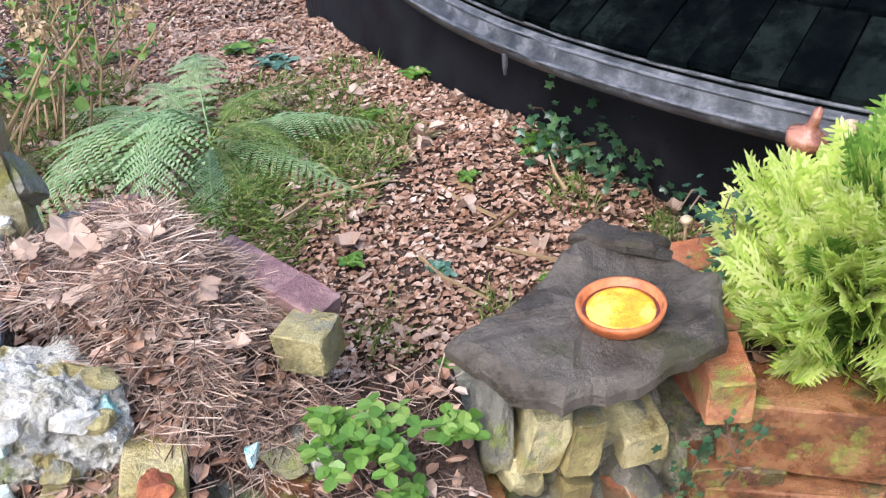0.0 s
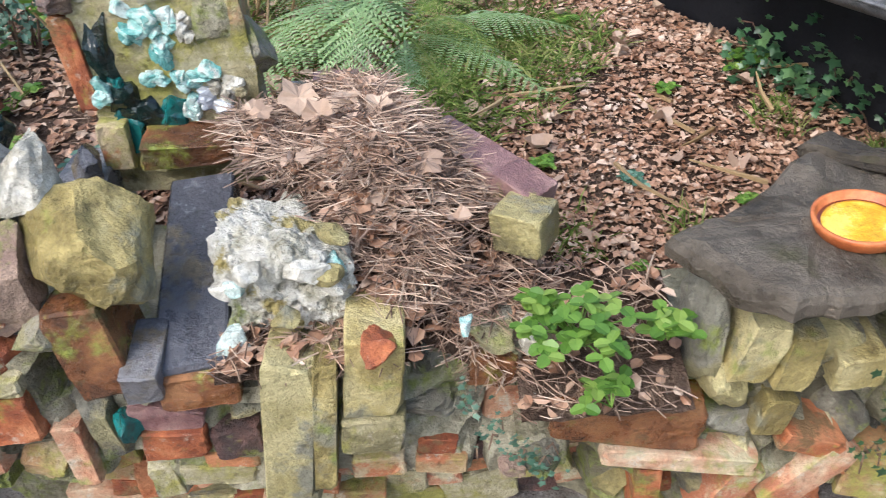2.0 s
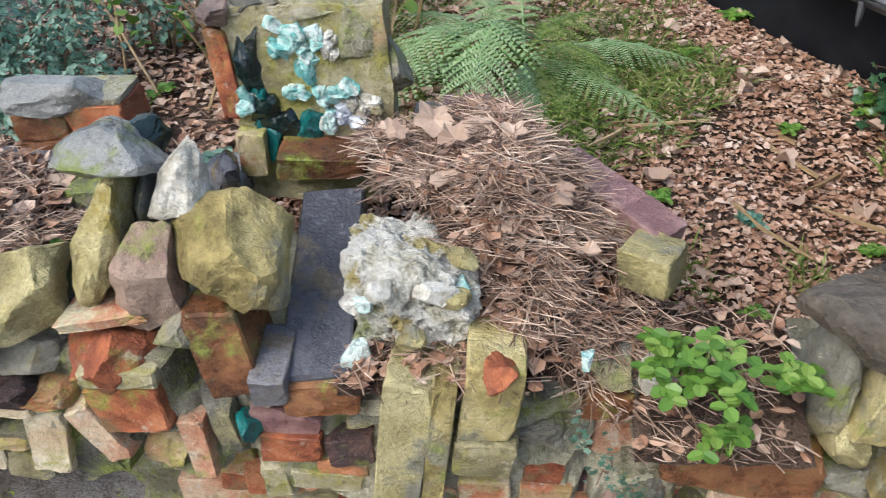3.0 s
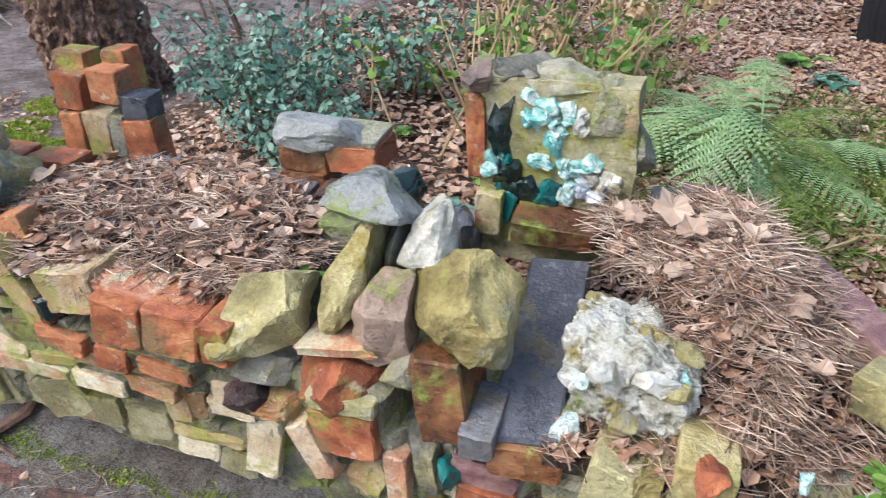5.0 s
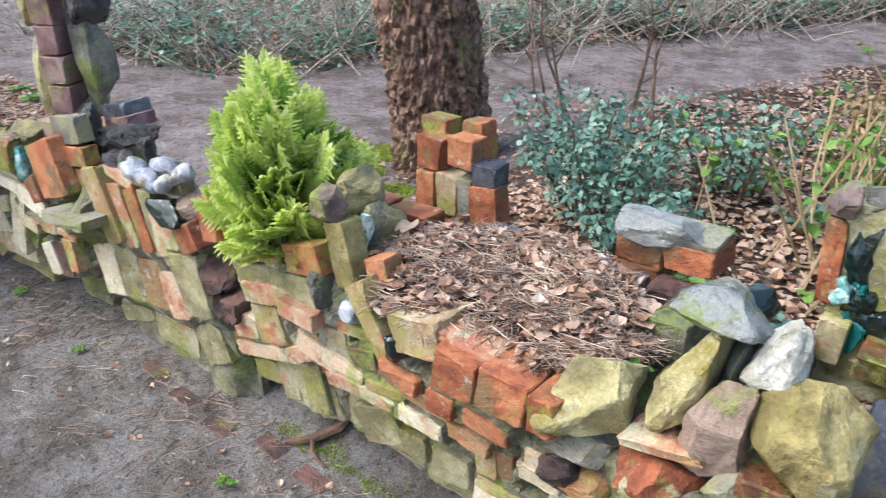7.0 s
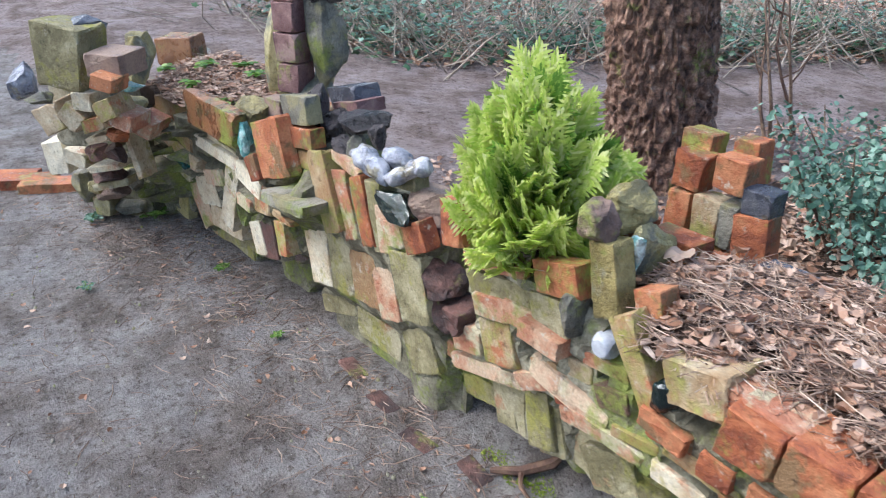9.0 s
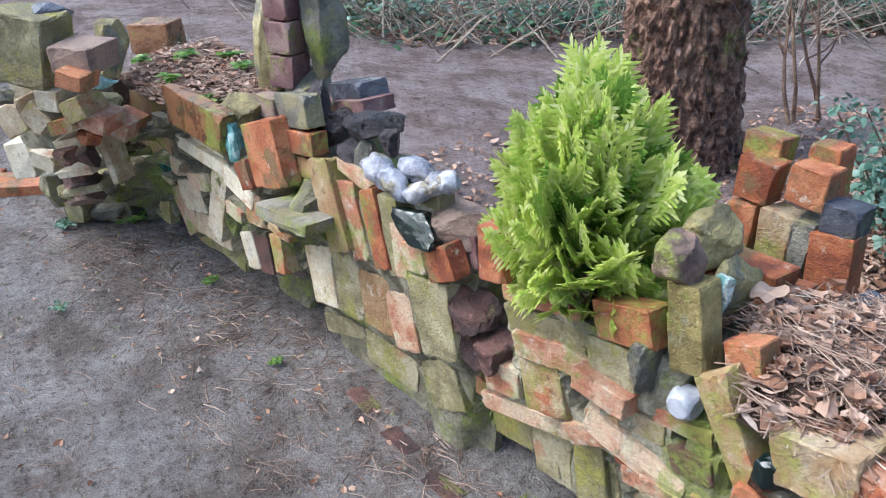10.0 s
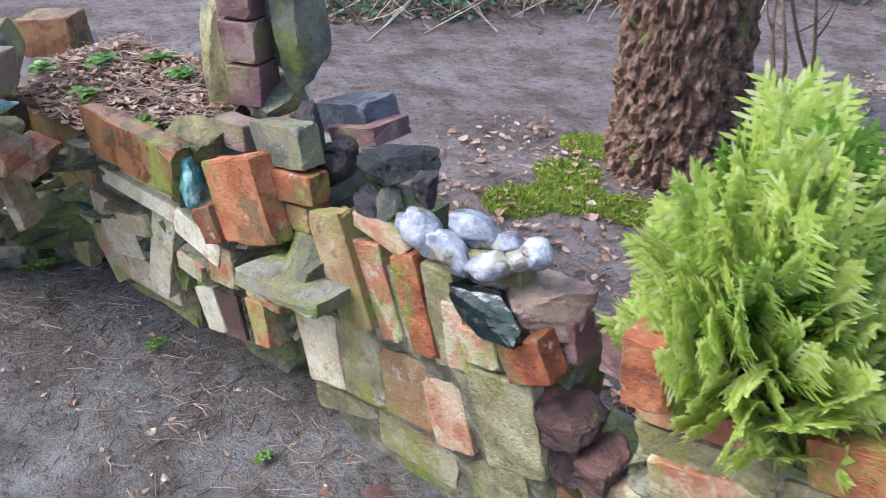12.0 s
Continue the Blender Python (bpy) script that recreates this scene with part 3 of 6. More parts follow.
def build_hut():
    hut = thing("round_hut", "low round tarred hut with zinc gutter and dark shingles", "hut")
    cw, rw = Vector((1.95, 5.38, 0)), 3.50
    n = 40
    vs, fs = [], []
    for i in range(n + 1):
        a = radians(165 + 115 * i / n)
        for r, z in ((rw, -0.1), (rw, 0.76), (rw - 0.15, 0.76), (rw - 0.15, -0.1)):
            vs.append(cw + Vector((math.cos(a) * r, math.sin(a) * r, z)))
    for i in range(n):
        for k in range(4):
            a, b = i * 4 + k, i * 4 + (k + 1) % 4
            fs.append((a, b, b + 4, a + 4))
    py_mesh("hut_wall", vs, fs, TAR, hut)
    cg, rg, zg = Vector((1.92, 4.35, 0)), 2.83, 0.70
    prof = [(0.022, 0.036), (0.003, 0.025), (0.002, 0.0), (-0.014, -0.021), (-0.035, -0.021), (-0.046, 0.0), (-0.048, 0.004), (-0.05, 0.0), (-0.037, -0.026), (-0.014, -0.027), (0.01, -0.007)]
    vs, fs = [], []
    n = 48
    for i in range(n + 1):
        a = radians(190 + 95 * i / n)
        for pr, pz in prof:
            r = rg - pr
            vs.append(cg + Vector((math.cos(a) * r, math.sin(a) * r, zg + pz)))
    m = len(prof)
    for i in range(n):
        for k in range(m - 1):
            a = i * m + k
            fs.append((a, a + 1, a + 1 + m, a + m))
    gutter = py_mesh("gutter", vs, fs, ZINC, hut, "weathered zinc gutter with beaded rim", True)
    so = Soup()
    for pr, pz, rad in ((-0.048, 0.003, 0.005), (0.005, 0.026, 0.005), (0.03, 0.044, 0.005)):
        pts = []
        for i in range(n + 1):
            a = radians(190 + 95 * i / n)
            pts.append(cg + Vector((math.cos(a) * (rg - pr), math.sin(a) * (rg - pr), zg + pz)))
        so.add(*tube(pts, [rad] * len(pts)))
    so.ob("gutter_rim", ZINC, gutter, "rolled zinc rim", True)
    for deg in (205, 223, 241, 259):
        a = radians(deg)
        p = cg + Vector((math.cos(a) * (rg + 0.04), math.sin(a) * (rg + 0.04), zg - 0.045))
        v, f = tube([p + Vector((0, 0, 0.03)), p, p + Vector((0, 0, -0.03))], [0.009, 0.008, 0.004])
        py_mesh("gutter_clip", v, f, ZINC, gutter)
    # cone under the shingle courses
    vs, fs = [], []
    for i in range(n + 1):
        a = radians(190 + 95 * i / n)
        for r, z in ((rg - 0.03, zg + 0.035), (rg - 1.75, zg + 1.18)):
            vs.append(cg + Vector((math.cos(a) * r, math.sin(a) * r, z)))
    for i in range(n):
        fs.append((2 * i, 2 * i + 1, 2 * i + 3, 2 * i + 2))
    roof = py_mesh("roof", vs, fs, SHINGLE, hut)
    rnd = random.Random(12)
    for row in range(9):
        r0, r1 = rg - 0.03 - 0.17 * row, rg - 0.03 - 0.17 * (row + 1) - 0.03
        z0, z1 = zg + 0.055 + 0.115 * row, zg + 0.055 + 0.115 * (row + 1) + 0.012
        cnt = 46
        for i in range(cnt):
            a0 = radians(190 + 95 * (i + 0.5 * (row % 2)) / cnt)
            a1 = radians(190 + 95 * (i + 0.965 + 0.5 * (row % 2)) / cnt)
            lift = rnd.uniform(0.010, 0.022)
            q = []
            for a, r, z in ((a0, r0 + rnd.uniform(0, 0.012), z0), (a1, r0 + rnd.uniform(0, 0.012), z0), (a1, r1, z1), (a0, r1, z1)):
                q.append(cg + Vector((math.cos(a) * r, math.sin(a) * r, z + lift)))
            q += [p - Vector((0, 0, 0.014)) for p in q]
            py_mesh("shingle", q, [(0, 1, 2, 3), (0, 4, 5, 1), (1, 5, 6, 2), (3, 2, 6, 7), (0, 3, 7, 4)], SHINGLE, roof)


build_hut()

wall = thing("wall_1", "rubble garden wall of broken bricks, fieldstones and slag glass", "wall", kind="structure")


def far_core():
    """Rounded end of the wall, bending towards the trodden ground."""
    bm = bmesh.new()
    rings = []
    path = [(-2.95, 0.25), (-3.03, 0.12), (-3.15, -0.02), (-3.25, -0.15)]
    prof = [(-0.06, -0.05), (-0.02, 0.2), (0.0, 0.42), (0.14, 0.45), (0.3, 0.42), (0.32, -0.05)]
    for s, d in path:
        rings.append([bm.verts.new(W(s - 0.6 * o, d + 0.8 * o + 0.04, z)) for o, z in prof])
    for a, b in zip(rings, rings[1:]):
        for k in range(len(prof) - 1):
            bm.faces.new((a[k], a[k + 1], b[k + 1], b[k]))
    bm.faces.new(rings[0])
    bm.faces.new(list(reversed(rings[-1])))
    bmesh.ops.subdivide_edges(bm, edges=bm.edges[:], cuts=3, use_grid_fill=True)
    for v in bm.verts:
        p = v.co * 9
        v.co += Vector((noise.noise(p), noise.noise(p + Vector((9, 0, 0))), noise.noise(p + Vector((0, 9, 0))))) * 0.02
    part("core", bm, MORTAR, wall)


far_core()

# ---- the pieces set in the wall ----
# far end
brick(wall, -2.706, 0.785, 0.186, 0.221, CONCRETE, -8, -0.326, 0.16, 36)
rock(wall, -2.731, -0.19, 0.873, 0.140, 0.2, 0.060, STONE_SLATE, 0, 51)
brick(wall, -2.539, 0.776, 0.136, 0.082, STONE_PINK, -1, -0.229, 0.15, 36)
brick(wall, -2.467, 0.734, 0.086, 0.050, BRICK, -12, -0.258, 0.1, 36)
rock(wall, -2.764, 0.01, 0.722, 0.115, 0.12, 0.167, STONE_YEL, 0, 51)
brick(wall, -3.141, 0.641, 0.177, 0.117, BRICK_WET, 5, 0.251, 0.12, 31)
rock(wall, -3.187, 0.41, 0.602, 0.083, 0.1, 0.083, STONE_WHITE, 0, 51)
rock(wall, -2.571, -0.12, 0.675, 0.098, 0.06, 0.039, TURQ, 0, 51)
rock(wall, -2.607, -0.43, 0.734, 0.084, 0.1, 0.115, FLINT, 0, 51)
rock(wall, -2.698, -0.38, 0.655, 0.100, 0.12, 0.052, STONE_GREY, 0, 51)
brick(wall, -2.826, 0.545, 0.097, 0.105, BRICK_CREAM, 24, -0.356, 0.12, 36)
brick(wall, -2.686, 0.579, 0.087, 0.083, BRICK_CREAM, -46, -0.321, 0.12, 36)
brick(wall, -2.643, 0.640, 0.074, 0.067, BRICK_CREAM, -3, -0.286, 0.12, 36)
brick(wall, -2.544, 0.627, 0.070, 0.069, BRICK_MOSS, 24, -0.244, 0.12, 36)
rock(wall, -2.606, -0.12, 0.603, 0.139, 0.12, 0.067, STONE_YEL, 0, 51)
brick(wall, -2.530, 0.583, 0.095, 0.059, BRICK_PALE, -15, -0.203, 0.12, 36)
brick(wall, -2.587, 0.527, 0.081, 0.068, BRICK_PALE, -24, -0.114, 0.12, 36)
brick(wall, -2.617, 0.562, 0.096, 0.047, BRICK_MOSS, 17, -0.269, 0.12, 36)
brick(wall, -3.130, 0.297, 0.095, 0.138, BRICK_CREAM, 9, -0.296, 0.12, 36)
brick(wall, -2.979, 0.328, 0.095, 0.065, BRICK_CREAM, -15, -0.26, 0.12, 36)
rock(wall, -2.760, -0.20, 0.410, 0.093, 0.12, 0.076, BRICK_DARK, 0, 51)
rock(wall, -2.589, -0.17, 0.506, 0.079, 0.1, 0.060, BRICK, 0, 51)
rock(wall, -2.696, -0.16, 0.410, 0.075, 0.1, 0.075, BRICK_DARK, 0, 51)
brick(wall, -2.662, 0.496, 0.097, 0.026, BRICK_CREAM, 15, -0.258, 0.16, 36)
brick(wall, -2.824, 0.328, 0.139, 0.025, BRICK_CREAM, 12, -0.213, 0.16, 36)
rock(wall, -2.854, -0.16, 0.278, 0.123, 0.12, 0.079, BRICK_DARK, 0, 51)
brick(wall, -2.903, 0.230, 0.161, 0.030, CONCRETE, 15, -0.179, 0.18, 36)
rock(wall, -2.971, -0.11, 0.157, 0.138, 0.14, 0.083, STONE_PINK, 0, 51)
rock(wall, -3.020, -0.15, 0.164, 0.070, 0.12, 0.093, STONE_YEL, 0, 51)
rock(wall, -3.174, -0.17, 0.118, 0.087, 0.12, 0.145, STONE_GREY, 0, 51)
brick(wall, -3.105, 0.061, 0.078, 0.078, CONCRETE, -2, -0.165, 0.16, 36)
rock(wall, -3.048, -0.03, 0.044, 0.143, 0.14, 0.081, STONE_GREY, 0, 51)
brick(wall, -3.139, -0.026, 0.266, 0.066, CONCRETE, 8, -0.095, 0.2, 36)
rock(wall, -2.869, -0.06, 0.223, 0.076, 0.1, 0.112, STONE_GREY, 0, 51)
brick(wall, -2.703, 0.388, 0.025, 0.181, BRICK_CREAM, 12, -0.12, 0.1, 36)
# left planter edge
brick(wall, -2.701, 0.530, 0.357, 0.085, BRICK_MOSS, 10, 0.06, 0.055, skew=0.15)
brick(wall, -2.251, 0.614, 0.368, 0.111, BRICK_WET, 10, 0.02, 0.055, skew=0.39)
rock(wall, -2.126, 0.116, 0.658, 0.158, 0.12, 0.107, STONE_YEL, 0)
rock(wall, -2.077, 0.068, 0.586, 0.074, 0.06, 0.107, TURQ, 0)
brick(wall, -1.890, 0.604, 0.186, 0.179, BRICK, 28, 0.05, 0.055, skew=0.32)
brick(wall, -2.001, 0.513, 0.068, 0.085, BRICK, 25, 0.04, 0.055, skew=-0.06)
brick(wall, -1.777, 0.664, 0.151, 0.061, BRICK, 13, 0.09, 0.055, skew=0.09)
brick(wall, -1.804, 0.738, 0.149, 0.085, STONE_GREY, 18, 0.1, 0.055, skew=0.26)
brick(wall, -1.789, 0.594, 0.134, 0.055, BRICK_MOSS, 15, 0.1, 0.055, skew=0.31)
brick(wall, -2.021, 0.684, 0.113, 0.060, STONE_PINK, 12, 0.14, 0.055, skew=0.28)
brick(wall, -1.685, 0.512, 0.244, 0.031, STONE_GREY, 20, -0.03, 0.12, skew=0.53)
# lattice of pale bricks
brick(wall, -2.775, 0.382, 0.485, 0.052, BRICK_CREAM, 9, 0.069, 0.055, skew=0.79)
brick(wall, -2.706, 0.453, 0.327, 0.045, BRICK_MOSS, 6, 0.06, 0.055, skew=0.74)
brick(wall, -2.322, 0.469, 0.336, 0.045, BRICK_CREAM, 8, 0.06, 0.055, skew=0.31)
brick(wall, -3.040, 0.188, 0.388, 0.056, BRICK_PALE, 12, 0.115, 0.055, skew=1.01)
brick(wall, -2.303, 0.491, 0.280, 0.034, BRICK_CREAM, 7, 0.08, 0.055, skew=0.66)
brick(wall, -3.156, 0.008, 0.239, 0.213, BRICK_CREAM, 17, 0.158, 0.055, skew=-0.76)
brick(wall, -2.865, 0.139, 0.100, 0.178, STONE_OCHRE, 11, 0.127, 0.055, skew=1.12)
rock(wall, -2.660, 0.075, 0.327, 0.123, 0.05, 0.042, TEAL, 0)
brick(wall, -2.542, 0.246, 0.174, 0.059, BRICK_CREAM, -17, 0.102, 0.055, skew=-1.80)
brick(wall, -2.668, 0.138, 0.137, 0.185, BRICK_PALE, 20, 0.127, 0.055, skew=-0.30)
brick(wall, -2.417, 0.341, 0.153, 0.054, BRICK_PALE, 1, 0.079, 0.055, skew=-0.52)
brick(wall, -2.313, 0.297, 0.091, 0.187, BRICK_CREAM, 6, 0.089, 0.055, skew=0.94)
brick(wall, -2.083, 0.441, 0.164, 0.057, BRICK_CREAM, 0, 0.06, 0.055, skew=0.52)
brick(wall, -2.459, 0.131, 0.281, 0.052, BRICK_CREAM, 32, 0.129, 0.055, skew=1.33)
brick(wall, -2.128, 0.345, 0.099, 0.044, BRICK_PALE, -0, 0.058, 0.055, skew=0.17)
brick(wall, -2.008, 0.395, 0.099, 0.080, BRICK_MOSS, 24, 0.066, 0.055, skew=0.79)
brick(wall, -2.491, 0.057, 0.390, 0.072, CONCRETE, 25, 0.166, 0.055, skew=0.57)
brick(wall, -2.436, 0.019, 0.196, 0.088, CONCRETE, 23, 0.175, 0.055, skew=0.49)
brick(wall, -2.143, 0.192, 0.088, 0.126, BRICK_CREAM, 22, 0.104, 0.055, skew=0.09)
brick(wall, -3.170, -0.214, 0.639, 0.058, CONCRETE, 18, 0.25, 0.055, skew=0.21)
brick(wall, -2.074, 0.209, 0.103, 0.129, BRICK_DARK, 16, 0.11, 0.055, skew=0.08)
brick(wall, -1.875, 0.304, 0.065, 0.101, BRICK_MOSS, 28, 0.058, 0.055, skew=0.58)
brick(wall, -1.914, 0.245, 0.100, 0.110, BRICK_DARK, 30, 0.142, 0.055, skew=0.45)
brick(wall, -1.814, 0.406, 0.114, 0.016, BRICK_MOSS, 13, 0.033, 0.055, skew=0.65)
brick(wall, -2.879, 0.302, 0.445, 0.051, BRICK_CREAM, 9, 0.088, 0.055, skew=0.83)
brick(wall, -3.182, 0.157, 0.389, 0.052, BRICK_PALE, 10, 0.123, 0.055, skew=0.50)
brick(wall, -3.191, 0.049, 0.124, 0.138, BRICK_CREAM, 18, 0.149, 0.055, skew=0.10)
brick(wall, -3.375, -0.162, 0.615, 0.068, CONCRETE, 16, 0.199, 0.055, skew=0.76)
# tall edging columns
brick(wall, -1.598, 0.561, 0.089, 0.238, BRICK_MOSS, 23, 0.06, 0.055, skew=0.05)
brick(wall, -1.519, 0.540, 0.081, 0.206, BRICK_PALE, 20, 0.08, 0.055, skew=-0.00)
brick(wall, -1.422, 0.558, 0.063, 0.206, BRICK, 21, 0.075, 0.055, skew=0.10)
brick(wall, -1.356, 0.561, 0.077, 0.199, CONCRETE, 10, 0.08, 0.055, skew=-0.08)
brick(wall, -1.328, 0.539, 0.045, 0.137, BRICK_PALE, 7, 0.075, 0.055, skew=-0.09)
brick(wall, -1.727, 0.285, 0.127, 0.183, BRICK_CREAM, 18, 0.107, 0.055, skew=0.22)
brick(wall, -1.611, 0.303, 0.134, 0.184, CONCRETE, 17, 0.113, 0.055, skew=0.28)
brick(wall, -1.474, 0.316, 0.137, 0.163, BRICK_MOSS, 15, 0.11, 0.055, skew=0.19)
brick(wall, -1.368, 0.314, 0.098, 0.150, BRICK_PALE, 25, 0.11, 0.055, skew=0.26)
brick(wall, -1.201, 0.417, 0.139, 0.186, CONCRETE, 24, 0.071, 0.055, skew=0.29)
brick(wall, -1.244, 0.179, 0.141, 0.134, CONCRETE, 36, 0.138, 0.055, skew=0.37)
brick(wall, -1.736, 0.085, 0.219, 0.057, CONCRETE, 8, 0.175, 0.055, skew=-0.38)
brick(wall, -1.504, 0.092, 0.230, 0.105, CONCRETE, 3, 0.173, 0.055, skew=0.06)
brick(wall, -1.516, 0.657, 0.131, 0.020, BRICK_PALE, 11, 0.085, 0.055, skew=1.08)
brick(wall, -1.270, 0.546, 0.078, 0.071, BRICK_PALE, 7, 0.07, 0.055, skew=-0.17)
brick(wall, -1.175, 0.574, 0.089, 0.078, BRICK, 34, 0.06, 0.055, skew=0.19)
brick(wall, -1.300, 0.680, 0.171, 0.040, CONCRETE, 16, 0.1, 0.05, skew=0.19)
brick(wall, -1.222, 0.631, 0.059, 0.085, CONCRETE, 10, 0.12, 0.055, skew=-0.14)
rock(wall, -1.261, 0.074, 0.628, 0.156, 0.08, 0.102, BLACKGLASS, 0)
rock(wall, -1.197, 0.136, 0.652, 0.149, 0.12, 0.095, STONE_PINK, 0)
brick(wall, -1.151, 0.597, 0.075, 0.069, BRICK_PURPLE, 28, 0.12, 0.055, skew=0.54)
brick(wall, -0.944, 0.718, 0.064, 0.102, BRICK, 16, -0.01, 0.055, skew=0.26)
rock(wall, -1.134, 0.136, 0.463, 0.179, 0.12, 0.112, BRICK_DARK, 0)
rock(wall, -1.138, 0.136, 0.376, 0.151, 0.12, 0.104, BRICK_DARK, 0)
rock(wall, -1.040, 0.136, 0.398, 0.093, 0.12, 0.088, BRICK_DARK, 0)
# box of the conifer
brick(wall, -0.878, 0.629, 0.202, 0.044, BRICK_PALE, 11, 0.06, 0.055, skew=-0.06)
brick(wall, -0.865, 0.564, 0.207, 0.065, CONCRETE, 5, 0.068, 0.055, skew=-0.23)
brick(wall, -0.684, 0.674, 0.122, 0.074, BRICK, 19, 0.05, 0.055, skew=0.19)
brick(wall, -0.887, 0.513, 0.109, 0.057, BRICK_PALE, 9, 0.06, 0.055, skew=-0.11)
brick(wall, -0.795, 0.534, 0.092, 0.054, BRICK_PALE, 4, 0.06, 0.055, skew=-0.01)
brick(wall, -0.701, 0.581, 0.107, 0.085, CONCRETE, 15, 0.058, 0.055, skew=0.15)
brick(wall, -0.703, 0.532, 0.121, 0.045, BRICK_PALE, 5, 0.03, 0.055, skew=0.31)
rock(wall, -0.656, 0.096, 0.622, 0.067, 0.12, 0.117, STONE_GREY, 0)
rock(wall, -0.615, 0.096, 0.815, 0.074, 0.07, 0.090, STONE_PINK, 0)
brick(wall, -0.583, 0.706, 0.066, 0.155, STONE_OCHRE, 18, 0.075, 0.06, skew=0.19)
brick(wall, -0.591, 0.688, 0.052, 0.078, STONE_OCHRE, 14, 0.08, 0.055, skew=0.03)
rock(wall, -0.575, 0.152, 0.751, 0.042, 0.04, 0.102, TURQ, 0)
rock(wall, -0.633, 0.216, 0.809, 0.080, 0.12, 0.088, STONE_YEL, 0)
rock(wall, -0.595, 0.236, 0.720, 0.037, 0.12, 0.126, STONE_YEL, 0)
# tilted brickwork beneath
brick(wall, -1.004, 0.356, 0.108, 0.077, BRICK_PALE, 16, 0.095, 0.055, skew=0.13)
brick(wall, -0.865, 0.423, 0.111, 0.110, BRICK_MOSS, 24, 0.07, 0.055, skew=0.29)
brick(wall, -1.109, 0.248, 0.046, 0.042, BRICK_PALE, -25, 0.141, 0.055, skew=-0.80)
brick(wall, -0.937, 0.291, 0.279, 0.041, BRICK_PALE, 16, 0.111, 0.055, skew=0.05)
brick(wall, -1.045, 0.143, 0.135, 0.066, CONCRETE, 15, 0.186, 0.055, skew=0.22)
brick(wall, -0.905, 0.198, 0.074, 0.123, CONCRETE, 20, 0.143, 0.055, skew=0.22)
brick(wall, -0.758, 0.254, 0.084, 0.151, CONCRETE, 21, 0.11, 0.055, skew=0.29)
brick(wall, -0.716, 0.437, 0.078, 0.041, BRICK_MOSS, 17, 0.07, 0.055, skew=0.04)
brick(wall, -0.749, 0.385, 0.109, 0.041, BRICK_PALE, 13, 0.073, 0.055, skew=-0.61)
brick(wall, -0.624, 0.476, 0.068, 0.046, BRICK_MOSS, 4, 0.08, 0.055, skew=-0.03)
brick(wall, -0.563, 0.521, 0.117, 0.032, BRICK_PALE, 1, 0.08, 0.055, skew=-0.14)
brick(wall, -0.642, 0.400, 0.088, 0.045, BRICK, 11, 0.075, 0.055, skew=-0.08)
brick(wall, -0.528, 0.464, 0.085, 0.050, BRICK_DARK, 6, 0.07, 0.055, skew=-0.23)
brick(wall, -0.567, 0.368, 0.187, 0.039, BRICK_PALE, 5, 0.072, 0.055, skew=-0.06)
brick(wall, -0.457, 0.412, 0.124, 0.026, BRICK_MOSS, 5, 0.062, 0.055, skew=-0.10)
brick(wall, -0.370, 0.488, 0.100, 0.047, BRICK, -2, 0.04, 0.055, skew=-0.09)
brick(wall, -0.456, 0.603, 0.051, 0.152, BRICK_MOSS, 53, 0.03, 0.055, skew=0.71)
brick(wall, -0.485, 0.687, 0.063, 0.071, BRICK, 16, 0.09, 0.055, skew=0.04)
rock(wall, -0.565, 0.085, 0.572, 0.046, 0.05, 0.045, CLEAR, 0, facets=0, rough=0.02)
rock(wall, -0.386, 0.035, 0.576, 0.058, 0.05, 0.073, BLACKGLASS, 0)
brick(wall, -0.551, 0.214, 0.254, 0.123, CONCRETE, -7, 0.149, 0.055, skew=-0.10)
brick(wall, -0.349, 0.176, 0.140, 0.113, CONCRETE, 0, 0.158, 0.055, skew=0.02)
# edge and front of the leaf-filled planter
brick(wall, -0.320, 0.626, 0.129, 0.085, BRICK_MOSS, 17, 0.02, 0.12, skew=0.26)
brick(wall, -0.232, 0.643, 0.115, 0.034, BRICK_PALE, 6, 0.03, 0.12, skew=0.22)
brick(wall, -0.198, 0.602, 0.107, 0.093, BRICK, 2, -0.01, 0.12, skew=0.30)
brick(wall, -0.088, 0.605, 0.107, 0.089, BRICK, 0, -0.01, 0.12, skew=0.22)
brick(wall, 0.003, 0.606, 0.054, 0.087, BRICK, -4, -0.015, 0.12, skew=0.04)
brick(wall, -0.140, 0.638, 0.198, 0.030, BRICK_PALE, 1, 0.02, 0.12, skew=0.24)
rock(wall, 0.063, 0.080, 0.638, 0.180, 0.2, 0.148, STONE_YEL, 0)
rock(wall, 0.051, 0.062, 0.538, 0.131, 0.14, 0.110, STONE_GREY, 0)
rock(wall, 0.035, 0.030, 0.479, 0.081, 0.1, 0.066, BRICK_DARK, 0)
rock(wall, 0.085, 0.050, 0.479, 0.099, 0.1, 0.049, BRICK_MOSS, 0)
rock(wall, 0.199, 0.048, 0.538, 0.147, 0.16, 0.136, BRICK, 0, facets=20)
brick(wall, 0.210, 0.619, 0.146, 0.017, BRICK_PALE, 21, 0.02, 0.12, skew=0.46)
brick(wall, 0.221, 0.531, 0.119, 0.032, CONCRETE, -1, -0.005, 0.12, skew=0.05)
brick(wall, 0.220, 0.459, 0.120, 0.093, BRICK, 9, 0, 0.12, skew=0.20)
brick(wall, -0.374, 0.508, 0.107, 0.047, BRICK, -13, 0.02, 0.12, skew=-0.01)
brick(wall, -0.296, 0.457, 0.168, 0.038, BRICK_MOSS, -3, 0.04, 0.12, skew=0.10)
